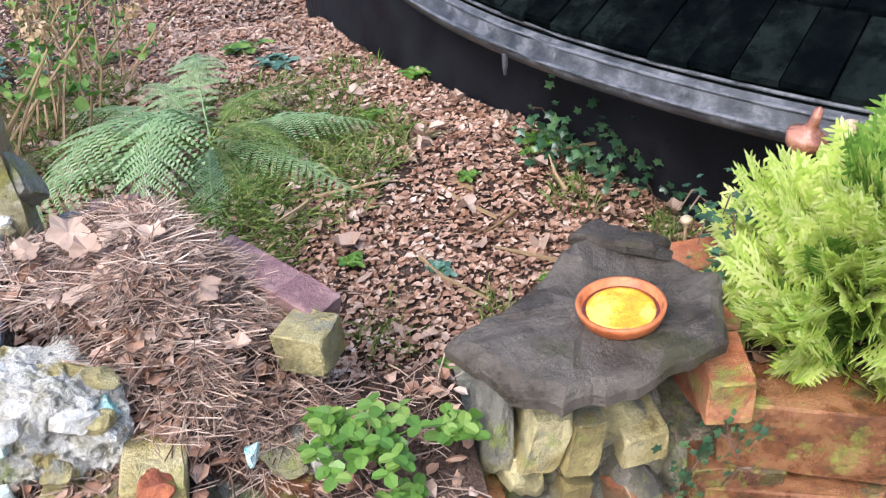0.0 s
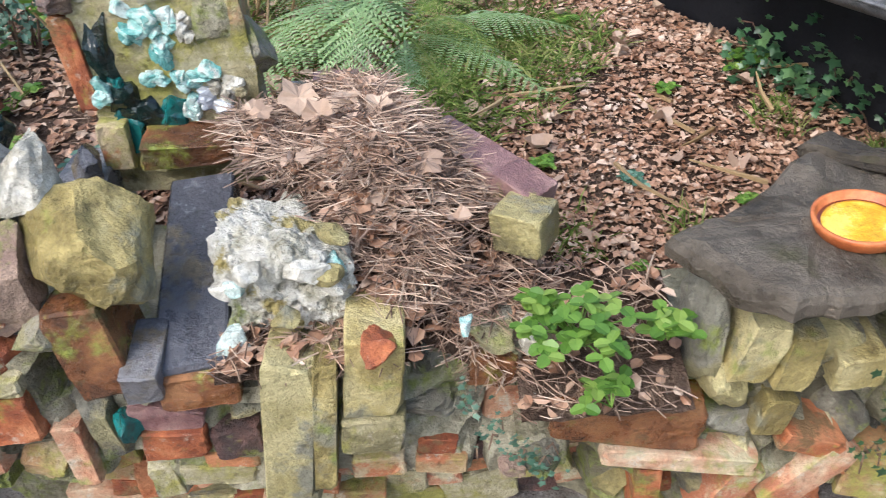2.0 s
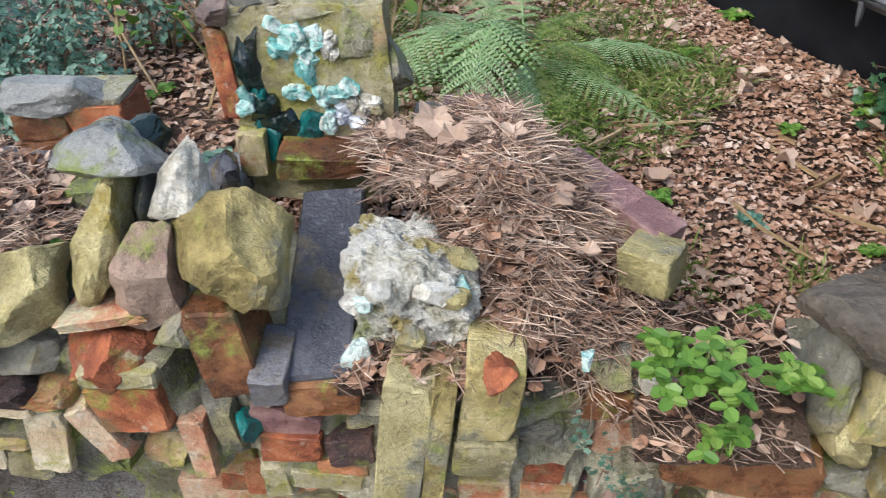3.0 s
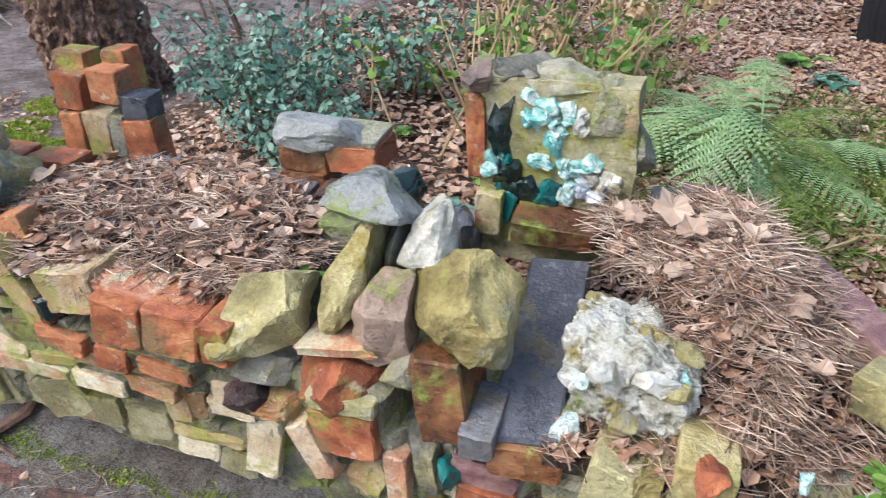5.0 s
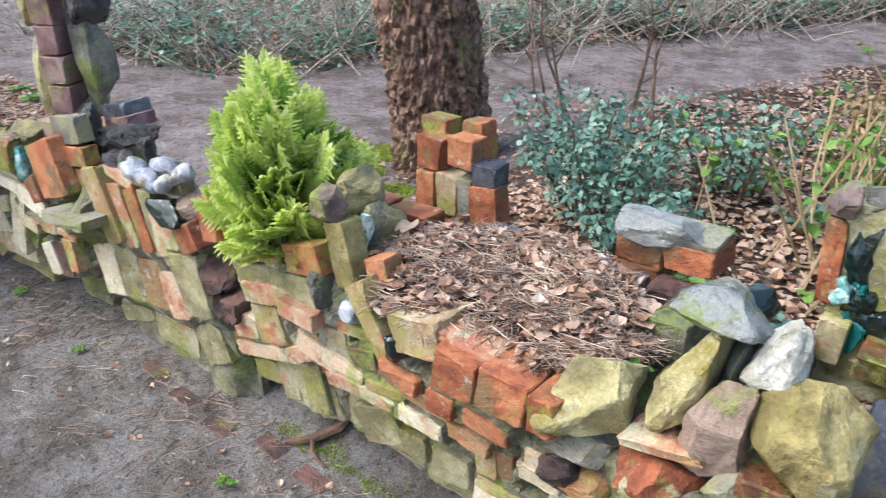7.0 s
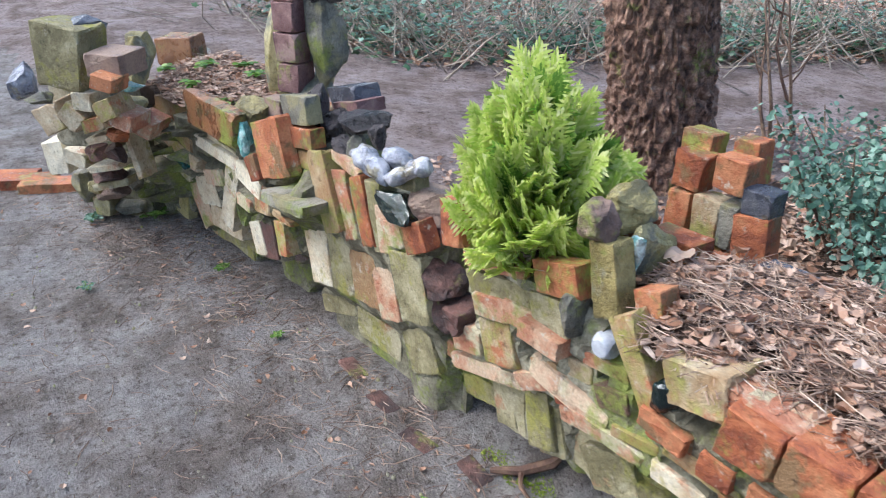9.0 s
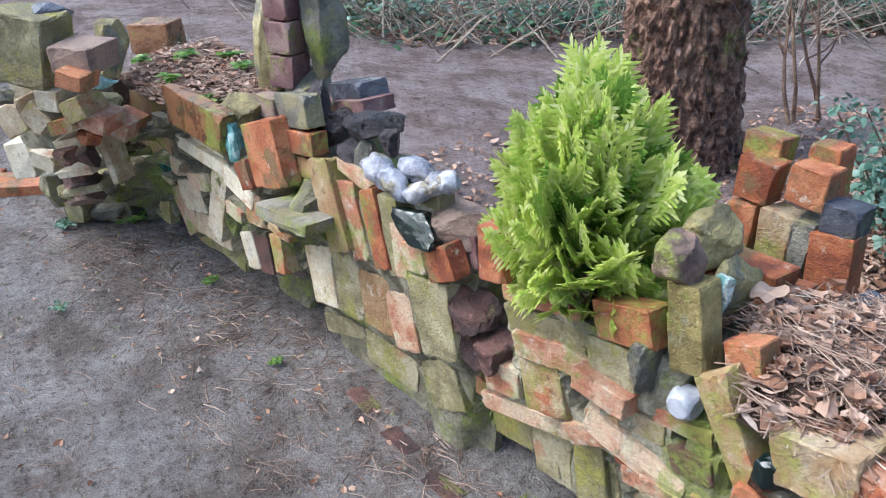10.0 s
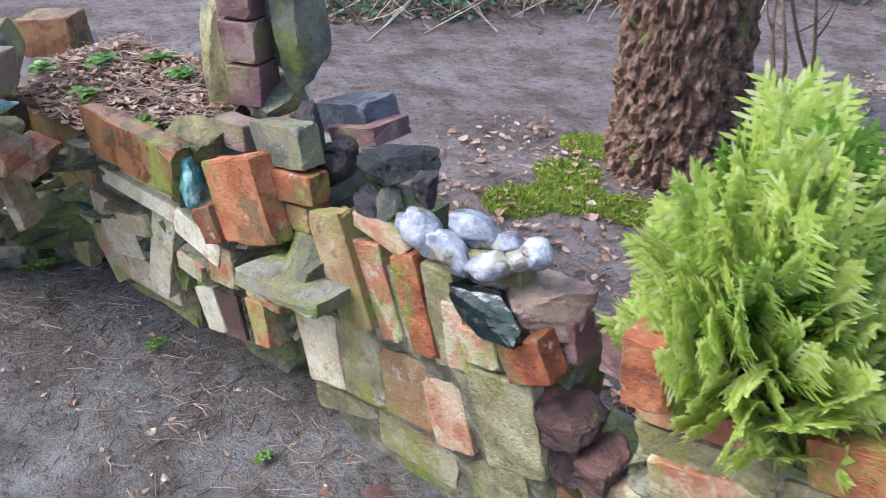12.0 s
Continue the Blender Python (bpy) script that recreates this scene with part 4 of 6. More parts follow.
brick(wall, -0.640, 0.414, 0.218, 0.044, BRICK_PALE, 5, 0.061, 0.12, skew=0.67)
brick(wall, -0.520, 0.373, 0.182, 0.041, BRICK_PALE, -1, 0.061, 0.12, skew=-0.04)
brick(wall, -0.343, 0.385, 0.125, 0.043, BRICK_CREAM, -2, 0.048, 0.12, skew=0.07)
brick(wall, -0.138, 0.499, 0.109, 0.039, BRICK, -4, 0.01, 0.12, skew=0.15)
brick(wall, -0.257, 0.496, 0.067, 0.054, BRICK, -4, 0.015, 0.12, skew=0.05)
brick(wall, -0.194, 0.429, 0.110, 0.038, BRICK_MOSS, -5, 0.03, 0.12, skew=0.09)
brick(wall, -0.162, 0.380, 0.056, 0.081, BRICK_MOSS, 11, 0.05, 0.12, skew=0.17)
brick(wall, -0.129, 0.385, 0.070, 0.063, BRICK, 11, 0.053, 0.12, skew=0.34)
brick(wall, -0.113, 0.308, 0.159, 0.034, BRICK_MOSS, -1, 0.057, 0.12, skew=0.05)
brick(wall, -0.021, 0.421, 0.098, 0.042, BRICK_CREAM, 1, 0.03, 0.12, skew=0.13)
brick(wall, -0.029, 0.456, 0.057, 0.055, BRICK_CREAM, 1, 0.03, 0.12, skew=0.13)
brick(wall, -0.875, 0.205, 0.086, 0.144, CONCRETE, -1, 0.141, 0.12, skew=-0.16)
brick(wall, -0.738, 0.237, 0.088, 0.140, CONCRETE, 9, 0.124, 0.12, skew=-0.25)
brick(wall, -0.549, 0.234, 0.147, 0.089, CONCRETE, 2, 0.124, 0.12, skew=-0.76)
brick(wall, -0.451, 0.221, 0.112, 0.075, CONCRETE, 2, 0.128, 0.12, skew=-0.06)
brick(wall, -0.320, 0.219, 0.118, 0.087, CONCRETE, 2, 0.123, 0.12, skew=-0.02)
brick(wall, -0.193, 0.206, 0.100, 0.067, BRICK_CREAM, -7, 0.111, 0.12, skew=-0.07)
brick(wall, 0.021, 0.328, 0.071, 0.161, BRICK_CREAM, -5, 0.042, 0.12, skew=0.27)
brick(wall, 0.151, 0.401, 0.047, 0.123, BRICK_PALE, 9, 0, 0.12, skew=-0.46)
brick(wall, 0.066, 0.271, 0.074, 0.109, STONE_GREY, 16, 0.066, 0.12, skew=-0.14)
brick(wall, -0.110, 0.174, 0.076, 0.071, CONCRETE, -13, 0.119, 0.12, skew=0.20)
# corner under the big stones
rock(wall, 0.239, 0.06, 0.320, 0.080, 0.1, 0.080, BRICK_MOSS, 0, 4)
brick(wall, 0.306, 0.360, 0.041, 0.138, BRICK_PALE, -0, 0.01, 0.1)
rock(wall, 0.345, 0.07, 0.410, 0.094, 0.12, 0.150, STONE_GREY, 0, 4)
brick(wall, 0.460, 0.418, 0.119, 0.056, BRICK_PURPLE, -17, 0.02, 0.12)
rock(wall, 0.400, 0.02, 0.418, 0.042, 0.08, 0.060, TEAL, 0, 4)
brick(wall, 0.462, 0.368, 0.106, 0.063, BRICK, -3, 0.01, 0.12)
brick(wall, 0.559, 0.362, 0.077, 0.056, BRICK_DARK, 6, 0.01, 0.12)
brick(wall, 0.510, 0.277, 0.120, 0.048, CONCRETE, -6, 0.02, 0.1)
brick(wall, 0.539, 0.312, 0.090, 0.032, BRICK, -7, 0.02, 0.1)
brick(wall, 0.415, 0.261, 0.043, 0.078, CONCRETE, 5, 0.03, 0.1)
brick(wall, 0.484, 0.434, 0.100, 0.023, CONCRETE, -4, 0.04, 0.12)
rock(wall, 0.577, 0.07, 0.410, 0.081, 0.1, 0.054, STONE_YEL, 0, 4)
brick(wall, 0.649, 0.396, 0.081, 0.303, STONE_YEL, -10, -0.02, 0.14)
brick(wall, 0.705, 0.408, 0.037, 0.285, STONE_OCHRE, -8, -0.02, 0.14)
brick(wall, 0.788, 0.496, 0.092, 0.160, STONE_OCHRE, -7, -0.01, 0.14)
brick(wall, 0.775, 0.386, 0.096, 0.068, CONCRETE, -8, -0.02, 0.14)
rock(wall, 0.804, 0.00, 0.565, 0.046, 0.08, 0.035, BRICK, 0, -3)
rock(wall, 0.877, 0.10, 0.462, 0.077, 0.12, 0.094, STONE_GREY, 0, -3)
rock(wall, 0.861, 0.08, 0.378, 0.080, 0.12, 0.062, STONE_GREY, 0, -3)
brick(wall, 0.965, 0.442, 0.073, 0.062, BRICK_WET, -12, 0.04, 0.12)
rock(wall, 1.026, 0.05, 0.510, 0.054, 0.08, 0.049, STONE_WHITE, 0, -3)
rock(wall, 0.965, 0.09, 0.494, 0.067, 0.1, 0.050, STONE_GREY, 0, -3)
rock(wall, 0.927, 0.04, 0.546, 0.021, 0.05, 0.029, TURQ, 0, -3)
rock(wall, 0.911, 0.09, 0.364, 0.063, 0.1, 0.072, STONE_GREY, 0, -3)
brick(wall, 0.873, 0.259, 0.089, 0.037, BRICK_MOSS, -11, 0.02, 0.1)
brick(wall, 0.772, 0.280, 0.087, 0.048, BRICK_MOSS, -3, 0.01, 0.1)
brick(wall, 0.869, 0.297, 0.065, 0.033, BRICK, -13, 0.03, 0.1)
rock(wall, 1.040, 0.06, 0.238, 0.086, 0.1, 0.063, STONE_GREY, 0, -3)
rock(wall, 0.983, 0.06, 0.230, 0.057, 0.1, 0.057, STONE_PINK, 0, -3)
brick(wall, 1.177, 0.347, 0.257, 0.098, BRICK_WET, -14, 0, 0.14)
brick(wall, 1.265, 0.257, 0.270, 0.038, BRICK_PALE, -13, -0.01, 0.1)
brick(wall, 1.213, 0.161, 0.047, 0.146, BRICK, 0, 0, 0.1)
brick(wall, 1.354, 0.142, 0.056, 0.153, BRICK_PALE, -29, 0, 0.1)
brick(wall, 1.474, 0.269, 0.112, 0.042, BRICK, -22, -0.01, 0.1)
brick(wall, 1.485, 0.190, 0.179, 0.062, BRICK_PALE, 48, -0.01, 0.1)
rock(wall, 1.318, 0.09, 0.121, 0.095, 0.1, 0.074, STONE_GREY, 0, -3)
rock(wall, 1.173, 0.08, 0.135, 0.072, 0.1, 0.072, STONE_YEL, 0, -3)
rock(wall, 1.544, 0.10, 0.285, 0.123, 0.12, 0.113, STONE_GREY, 0, -3)
brick(wall, 1.599, 0.178, 0.114, 0.039, BRICK_MOSS, -22, 0, 0.1)
# stones standing above the corner
rock(wall, 0.235, 0.142, 0.847, 0.152, 0.14, 0.102, STONE_BLUE, 0, facets=16)
rock(wall, 0.259, 0.194, 0.834, 0.079, 0.08, 0.069, BLACKGLASS, 0)
rock(wall, 0.210, 0.108, 0.715, 0.094, 0.16, 0.231, STONE_YEL, -15)
rock(wall, 0.272, 0.156, 0.743, 0.046, 0.12, 0.151, STONE_BLUE, 0)
rock(wall, 0.278, 0.060, 0.688, 0.105, 0.1, 0.167, STONE_PINK, 0)
rock(wall, 0.337, 0.143, 0.796, 0.088, 0.11, 0.130, STONE_WHITE, 0, facets=8)
rock(wall, 0.401, 0.101, 0.701, 0.166, 0.17, 0.215, STONE_OCHRE, -2, facets=15, rough=0.1)
rock(wall, 0.325, 0.044, 0.595, 0.080, 0.08, 0.082, STONE_GREY, 0)
rock(wall, 0.291, 0.430, 0.652, 0.057, 0.1, 0.089, STONE_SLATE, 0)
brick(wall, 0.390, 0.569, 0.084, 0.141, BRICK_WET, 21, 0.01, 0.12, skew=0.52)
# frame of the upright panel
rock(wall, 0.305, 0.512, 0.917, 0.079, 0.14, 0.052, STONE_PINK, 0)
brick(wall, 0.303, 0.810, 0.040, 0.174, BRICK, -1, 0.48, 0.12, skew=-0.06)
brick(wall, 0.333, 0.663, 0.054, 0.082, BRICK_MOSS, -22, 0.46, 0.12, skew=-0.68)
brick(wall, 0.475, 0.664, 0.171, 0.043, BRICK_WET, -6, 0.4, 0.12, skew=-0.18)
rock(wall, 0.377, 0.530, 0.932, 0.099, 0.1, 0.039, STONE_GREY, 0)
rock(wall, 0.529, 0.524, 0.897, 0.055, 0.08, 0.100, MORTAR, 0)
rock(wall, 0.566, 0.534, 0.819, 0.078, 0.08, 0.111, STONE_GREY, 0)
# slag glass set in the upright panel
chips(0.356, 0.487, 0.834, 0.043, 0.120, BLACKGLASS, n=2)
chips(0.367, 0.487, 0.770, 0.033, 0.027, TEAL, n=3)
chips(0.422, 0.487, 0.876, 0.072, 0.073, TURQ, n=8)
chips(0.465, 0.487, 0.871, 0.052, 0.051, TURQ, n=7)
chips(0.493, 0.487, 0.866, 0.046, 0.054, STONE_WHITE, n=6)
chips(0.446, 0.487, 0.826, 0.054, 0.059, TURQ, n=7)
chips(0.432, 0.487, 0.782, 0.049, 0.046, TURQ, n=6)
chips(0.466, 0.487, 0.768, 0.037, 0.044, TURQ, n=6)
chips(0.508, 0.487, 0.770, 0.057, 0.053, TURQ, n=5)
chips(0.544, 0.487, 0.744, 0.061, 0.049, STONE_WHITE, n=6)
chips(0.526, 0.487, 0.720, 0.066, 0.056, CLEAR, n=6)
chips(0.485, 0.487, 0.721, 0.044, 0.050, TURQ, n=6)
chips(0.337, 0.487, 0.756, 0.032, 0.051, TURQ, n=2)
chips(0.387, 0.487, 0.720, 0.088, 0.090, BLACKGLASS, n=3)
chips(0.432, 0.487, 0.676, 0.055, 0.097, TEAL, n=3)
chips(0.352, 0.487, 0.673, 0.055, 0.073, TEAL, n=3)
chips(0.498, 0.487, 0.650, 0.041, 0.055, TEAL, n=3)
chips(0.534, 0.487, 0.651, 0.033, 0.042, TEAL, n=3)
chips(0.566, 0.487, 0.654, 0.032, 0.033, TEAL, n=3)
# splayed brick pillar at the back
brick(wall, -0.827, 0.590, 0.064, 0.166, BRICK, 4, 0.63, 0.07, skew=0.21)
brick(wall, -0.811, 0.727, 0.083, 0.095, BRICK, 2, 0.635, 0.07, skew=0.24)
brick(wall, -0.835, 0.783, 0.090, 0.055, BRICK, 7, 0.69, 0.07, skew=0.35)
brick(wall, -0.691, 0.755, 0.083, 0.082, BRICK, 5, 0.625, 0.07, skew=0.27)
brick(wall, -0.695, 0.771, 0.065, 0.114, BRICK, 5, 0.69, 0.07, skew=-0.00)
brick(wall, -0.739, 0.623, 0.076, 0.113, BRICK_MOSS, 8, 0.625, 0.07, skew=0.30)
brick(wall, -0.685, 0.626, 0.049, 0.116, STONE_GREY, 1, 0.63, 0.07, skew=0.20)
brick(wall, -0.725, 0.540, 0.092, 0.046, BRICK, 12, 0.635, 0.07, skew=0.38)
brick(wall, -0.614, 0.611, 0.090, 0.129, BRICK, 14, 0.625, 0.07, skew=0.30)
brick(wall, -0.614, 0.706, 0.077, 0.063, STONE_SLATE, 7, 0.63, 0.07, skew=0.22)
brick(wall, -0.646, 0.617, 0.175, 0.047, BRICK, 19, 0.36, 0.12, skew=0.48)
brick(wall, -0.906, 0.500, 0.125, 0.059, BRICK_PURPLE, 10, 0.6, 0.12, skew=0.47)
# block with a capstone at the back
brick(wall, -0.088, 0.703, 0.109, 0.059, BRICK_WET, -2, 0.5, 0.12, skew=0.04)
brick(wall, 0.026, 0.712, 0.116, 0.056, BRICK, 11, 0.5, 0.12, skew=0.31)
brick(wall, -0.090, 0.651, 0.114, 0.049, BRICK_WET, -0, 0.495, 0.12, skew=-0.01)
brick(wall, -0.033, 0.739, 0.228, 0.029, MORTAR, 8, 0.51, 0.12, skew=0.28)
rock(wall, -0.040, 0.542, 0.758, 0.195, 0.14, 0.079, STONE_BLUE, 0)
# blocks beneath the slab
rock(wall, 1.300, 0.092, 0.442, 0.061, 0.14, 0.237, STONE_GREY, 0)
rock(wall, 1.321, 0.066, 0.401, 0.073, 0.12, 0.135, STONE_YEL, 0)
brick(wall, 1.384, 0.510, 0.065, 0.044, STONE_OCHRE, -17, 0.06, 0.12, skew=-0.23)
rock(wall, 1.488, 0.106, 0.424, 0.121, 0.12, 0.101, STONE_YEL, 0)
brick(wall, 1.357, 0.484, 0.064, 0.113, STONE_OCHRE, -23, -0.01, 0.12, skew=-0.37)
brick(wall, 1.415, 0.462, 0.056, 0.111, STONE_OCHRE, -8, -0.015, 0.12, skew=0.05)
brick(wall, 1.535, 0.400, 0.081, 0.062, STONE_OCHRE, -14, 0.02, 0.12, skew=-0.57)
rock(wall, 1.543, 0.076, 0.264, 0.065, 0.12, 0.132, STONE_GREY, 0)
rock(wall, 1.348, 0.066, 0.303, 0.122, 0.12, 0.070, STONE_GREY, 0)
brick(wall, 1.406, 0.337, 0.053, 0.071, STONE_OCHRE, -26, 0, 0.12, skew=-0.49)
rock(wall, 1.358, 0.066, 0.239, 0.093, 0.12, 0.081, STONE_YEL, 0)
rock(wall, 1.614, 0.096, 0.178, 0.080, 0.12, 0.157, STONE_GREY, 0)
# dark slag and brick ends beside the post
rock(wall, -1.809, 0.18, 0.719, 0.069, 0.1, 0.158, SLAG, 0, 51)
rock(wall, -1.756, 0.20, 0.683, 0.094, 0.1, 0.103, SLAG, 0, 51)
brick(wall, -1.795, 0.752, 0.148, 0.064, STONE_SLATE, 14, 0.26, 0.1)
brick(wall, -1.745, 0.734, 0.141, 0.041, BRICK_PURPLE, 14, 0.24, 0.1)
rock(wall, -1.558, 0.17, 0.747, 0.158, 0.1, 0.063, SLAG, 0, 51)
rock(wall, -1.574, 0.12, 0.679, 0.072, 0.08, 0.072, SLAG, 0, 51)
rock(wall, -1.547, 0.15, 0.691, 0.057, 0.08, 0.080, STONE_GREY, 0, 51)
rock(wall, -1.486, 0.18, 0.736, 0.056, 0.07, 0.079, SLAG, 0, 51)

# ---- capstones, slate, panel, post ----
def cap_slab(name, outline, z, thick, mat, label="", seed=0, rough=0.012):
    """A rough flat stone with the outline given as (s, d) corners."""
    rnd = random.Random(seed)
    c = Vector((sum(p[0] for p in outline) / len(outline), sum(p[1] for p in outline) / len(outline)))
    rim = []
    for i, p in enumerate(outline):
        q = outline[(i + 1) % len(outline)]
        for k in range(5):
            t = k / 5
            rim.append(Vector((p[0] + (q[0] - p[0]) * t + rnd.uniform(-0.005, 0.005), p[1] + (q[1] - p[1]) * t + rnd.uniform(-0.005, 0.005))))
    m = len(rim)
    levels = [(0.93, -thick), (1.0, -thick * 0.75), (1.01, -thick * 0.35), (0.97, -0.006), (0.9, 0.0), (0.7, 0.0), (0.45, 0.0), (0.2, 0.0)]
    vs, fs = [], []
    for f, dz in levels:
        for p in rim:
            q = c + (p - c) * f
            h = rough * noise.fractal(Vector((q.x * 9, q.y * 9, seed)), 1.0, 2.0, 4)
            step = rough * 0.8 * (1 if noise.noise(Vector((q.x * 6 + 3, q.y * 9, seed))) > 0.1 else 0)
            vs.append(W(q.x, q.y, z + dz + h + step))
    for i in range(len(levels) - 1):
        for k in range(m):
            a, b = i * m + k, i * m + (k + 1) % m
            fs.append((a, b, b + m, a + m))
    fs.append(tuple(range((len(levels) - 1) * m, len(levels) * m)))
    fs.append(tuple(reversed(range(m))))
    return py_mesh(name, vs, fs, mat, wall, label)


cap_slab("capstone", [(1.235, 0.11), (1.35, 0.175), (1.55, 0.33), (1.62, 0.285), (1.70, 0.15), (1.63, -0.01), (1.47, -0.045), (1.36, -0.055), (1.28, 0.01)], 0.63, 0.05, SLAB, "dark mossy sandstone slab", 3)
cap_slab("stone_chip", [(1.50, 0.31), (1.56, 0.35), (1.66, 0.25), (1.62, 0.22)], 0.65, 0.03, SLAB, "", 5)
rock(wall, 1.60, 0.26, 0.635, 0.16, 0.05, 0.035, SLAB, yaw=-35)
# slate stepping down to the front
slate = part("slate", box_bm(0.105, 0.38, 0.045, 0.005, 0.006, 4), STONE_SLATE, wall, "dark blue-grey wet slate slab")
slate.matrix_basis = WALL @ pose(0.508, 0.205, 0.562, 17, 0, 3)
brick(wall, 0.455, 0.52, 0.06, 0.06, STONE_SLATE, 0, -0.01, 0.12, 0, 6)
brick(wall, 0.53, 0.49, 0.12, 0.06, BRICK_WET, 0, 0.0, 0.12)
brick(wall, 0.27, 0.60, 0.09, 0.05, STONE_SLATE, 0, 0.42, 0.12)
porous_bm = rock_bm(0.18, 0.16, 0.20, 31, 6, 0.22, 6)
for v in porous_bm.verts:
    q = v.co * 34
    pit = min(1.0, noise.voronoi(q)[0][0] / 0.45)
    pit2 = min(1.0, noise.voronoi(q * 2.7)[0][0] / 0.5)
    v.co *= 0.86 + 0.13 * pit + 0.05 * pit2 + 0.06 * noise.noise(v.co * 14)
porous = part("slag_lump", porous_bm, POROUS, wall, "porous white slag lump")
porous.matrix_basis = WALL @ pose(0.665, 0.16, 0.60)
for i in range(9):
    a = 2.4 * i
    rock(wall, 0.665 + 0.085 * math.cos(a), 0.10 + 0.05 * math.sin(a), 0.55 + 0.016 * i, 0.035 + 0.006 * (i % 3), 0.04, 0.03 + 0.005 * (i % 4), (TURQ, STONE_WHITE, STONE_YEL)[i % 3], seed=300 + i, sub=3)
rock(wall, 0.735, 0.10, 0.625, 0.06, 0.05, 0.045, TURQ, seed=7)
rock(wall, 0.705, 0.075, 0.645, 0.07, 0.04, 0.05, STONE_WHITE, seed=8)
rock(wall, 0.585, 0.05, 0.545, 0.05, 0.04, 0.075, TURQ, seed=9)
rock(wall, 0.60, 0.08, 0.62, 0.035, 0.03, 0.03, TURQ, seed=10)
rock(wall, 0.80, 0.08, 0.53, 0.05, 0.05, 0.05, TEAL, seed=12)
# upper back edge of the needle-filled box
for i in range(3):
    brick(wall, 0.93 + 0.055 * i, 0.655 - 0.012 * i, 0.085, 0.05, BRICK_PURPLE, -12, 0.36 - 0.065 * i, 0.07, -48)
brick(wall, 1.035, 0.615, 0.085, 0.07, STONE_YEL, 0, 0.15, 0.08, -30)
brick(wall, 0.66, 0.69, 0.06, 0.04, STONE_SLATE, 0, 0.52, 0.06)
brick(wall, 0.73, 0.695, 0.09, 0.04, BRICK_PURPLE, 0, 0.54, 0.06)
# upright panel head
rock(wall, 0.36, 0.53, 0.925, 0.13, 0.10, 0.07, STONE_GREY, seed=41)
rock(wall, 0.47, 0.53, 0.925, 0.16, 0.09, 0.06, MORTAR, seed=46)
rock(wall, 0.585, 0.53, 0.80, 0.09, 0.09, 0.13, STONE_GREY, seed=42)
rock(wall, 0.545, 0.505, 0.87, 0.11, 0.06, 0.14, MORTAR, seed=43)
rock(wall, 0.45, 0.52, 0.62, 0.28, 0.12, 0.08, CONCRETE, seed=44)
rock(wall, 0.05, 0.5, 0.60, 0.24, 0.12, 0.09, STONE_GREY, seed=45)

# standing post by the far planter
for i in range(5):
    brick(wall, -2.12 - 0.004 * i, 0.745 + 0.098 * i, 0.088, 0.096, BRICK_PURPLE, 0, 0.245, 0.09, 20)
rock(wall, -2.20, 0.31, 0.85, 0.13, 0.12, 0.46, STONE_YEL, rot=-8, seed=51)
rock(wall, -2.22, 0.31, 1.10, 0.14, 0.14, 0.3, STONE_YEL, seed=52)
rock(wall, -2.04, 0.36, 0.88, 0.10, 0.12, 0.44, STONE_GREY, rot=6, seed=53)
rock(wall, -2.03, 0.37, 1.12, 0.10, 0.12, 0.26, SLAG, seed=54)
rock(wall, -2.12, 0.34, 0.69, 0.16, 0.16, 0.12, STONE_YEL, seed=55)
rock(wall, -2.13, 0.36, 1.0, 0.16, 0.08, 0.6, STONE_GREY, seed=56)
brick(wall, -2.0, 0.66, 0.05, 0.07, BRICK, 10, 0.4, 0.06)
brick(wall, -1.87, 0.60, 0.16, 0.10, STONE_GREY, 0, 0.16, 0.22)

# conifer box and rear walls of the planters
brick(wall, -0.95, 0.68, 0.1, 0.06, BRICK, 0, 0.3, 0.1, 15)
for i in range(3):
    brick(wall, -0.93 + 0.14 * i, 0.66, 0.13, 0.06, BRICK, 0, 0.36, 0.08)
brick(wall, -1.02, 0.655, 0.07, 0.09, BRICK_PURPLE, 0, 0.08, 0.25)
for i in range(4):
    brick(wall, -0.42 + 0.15 * i, 0.615, 0.14, 0.09, BRICK_DARK if i % 2 else STONE_SLATE, 0, 0.44, 0.08)
brick(wall, 0.08, 0.64, 0.08, 0.08, STONE_GREY, 0, 0.3, 0.16)
for i in range(4):
    brick(wall, -2.75 + 0.17 * i, 0.54, 0.16, 0.12, BRICK_MOSS, 0, 0.40, 0.08, 10)
for i in range(3):
    brick(wall, -2.9 + 0.05 * i, 0.56, 0.1, 0.1, STONE_PINK, 0, 0.02 + 0.1 * i, 0.1, 60)
# mortar behind the stacked far end
brick(wall, -2.86, 0.53, 0.26, 0.24, MORTAR, 0, -0.245, 0.2, 36)
brick(wall, -3.10, 0.19, 0.22, 0.44, MORTAR, 0, -0.06, 0.2, 36)
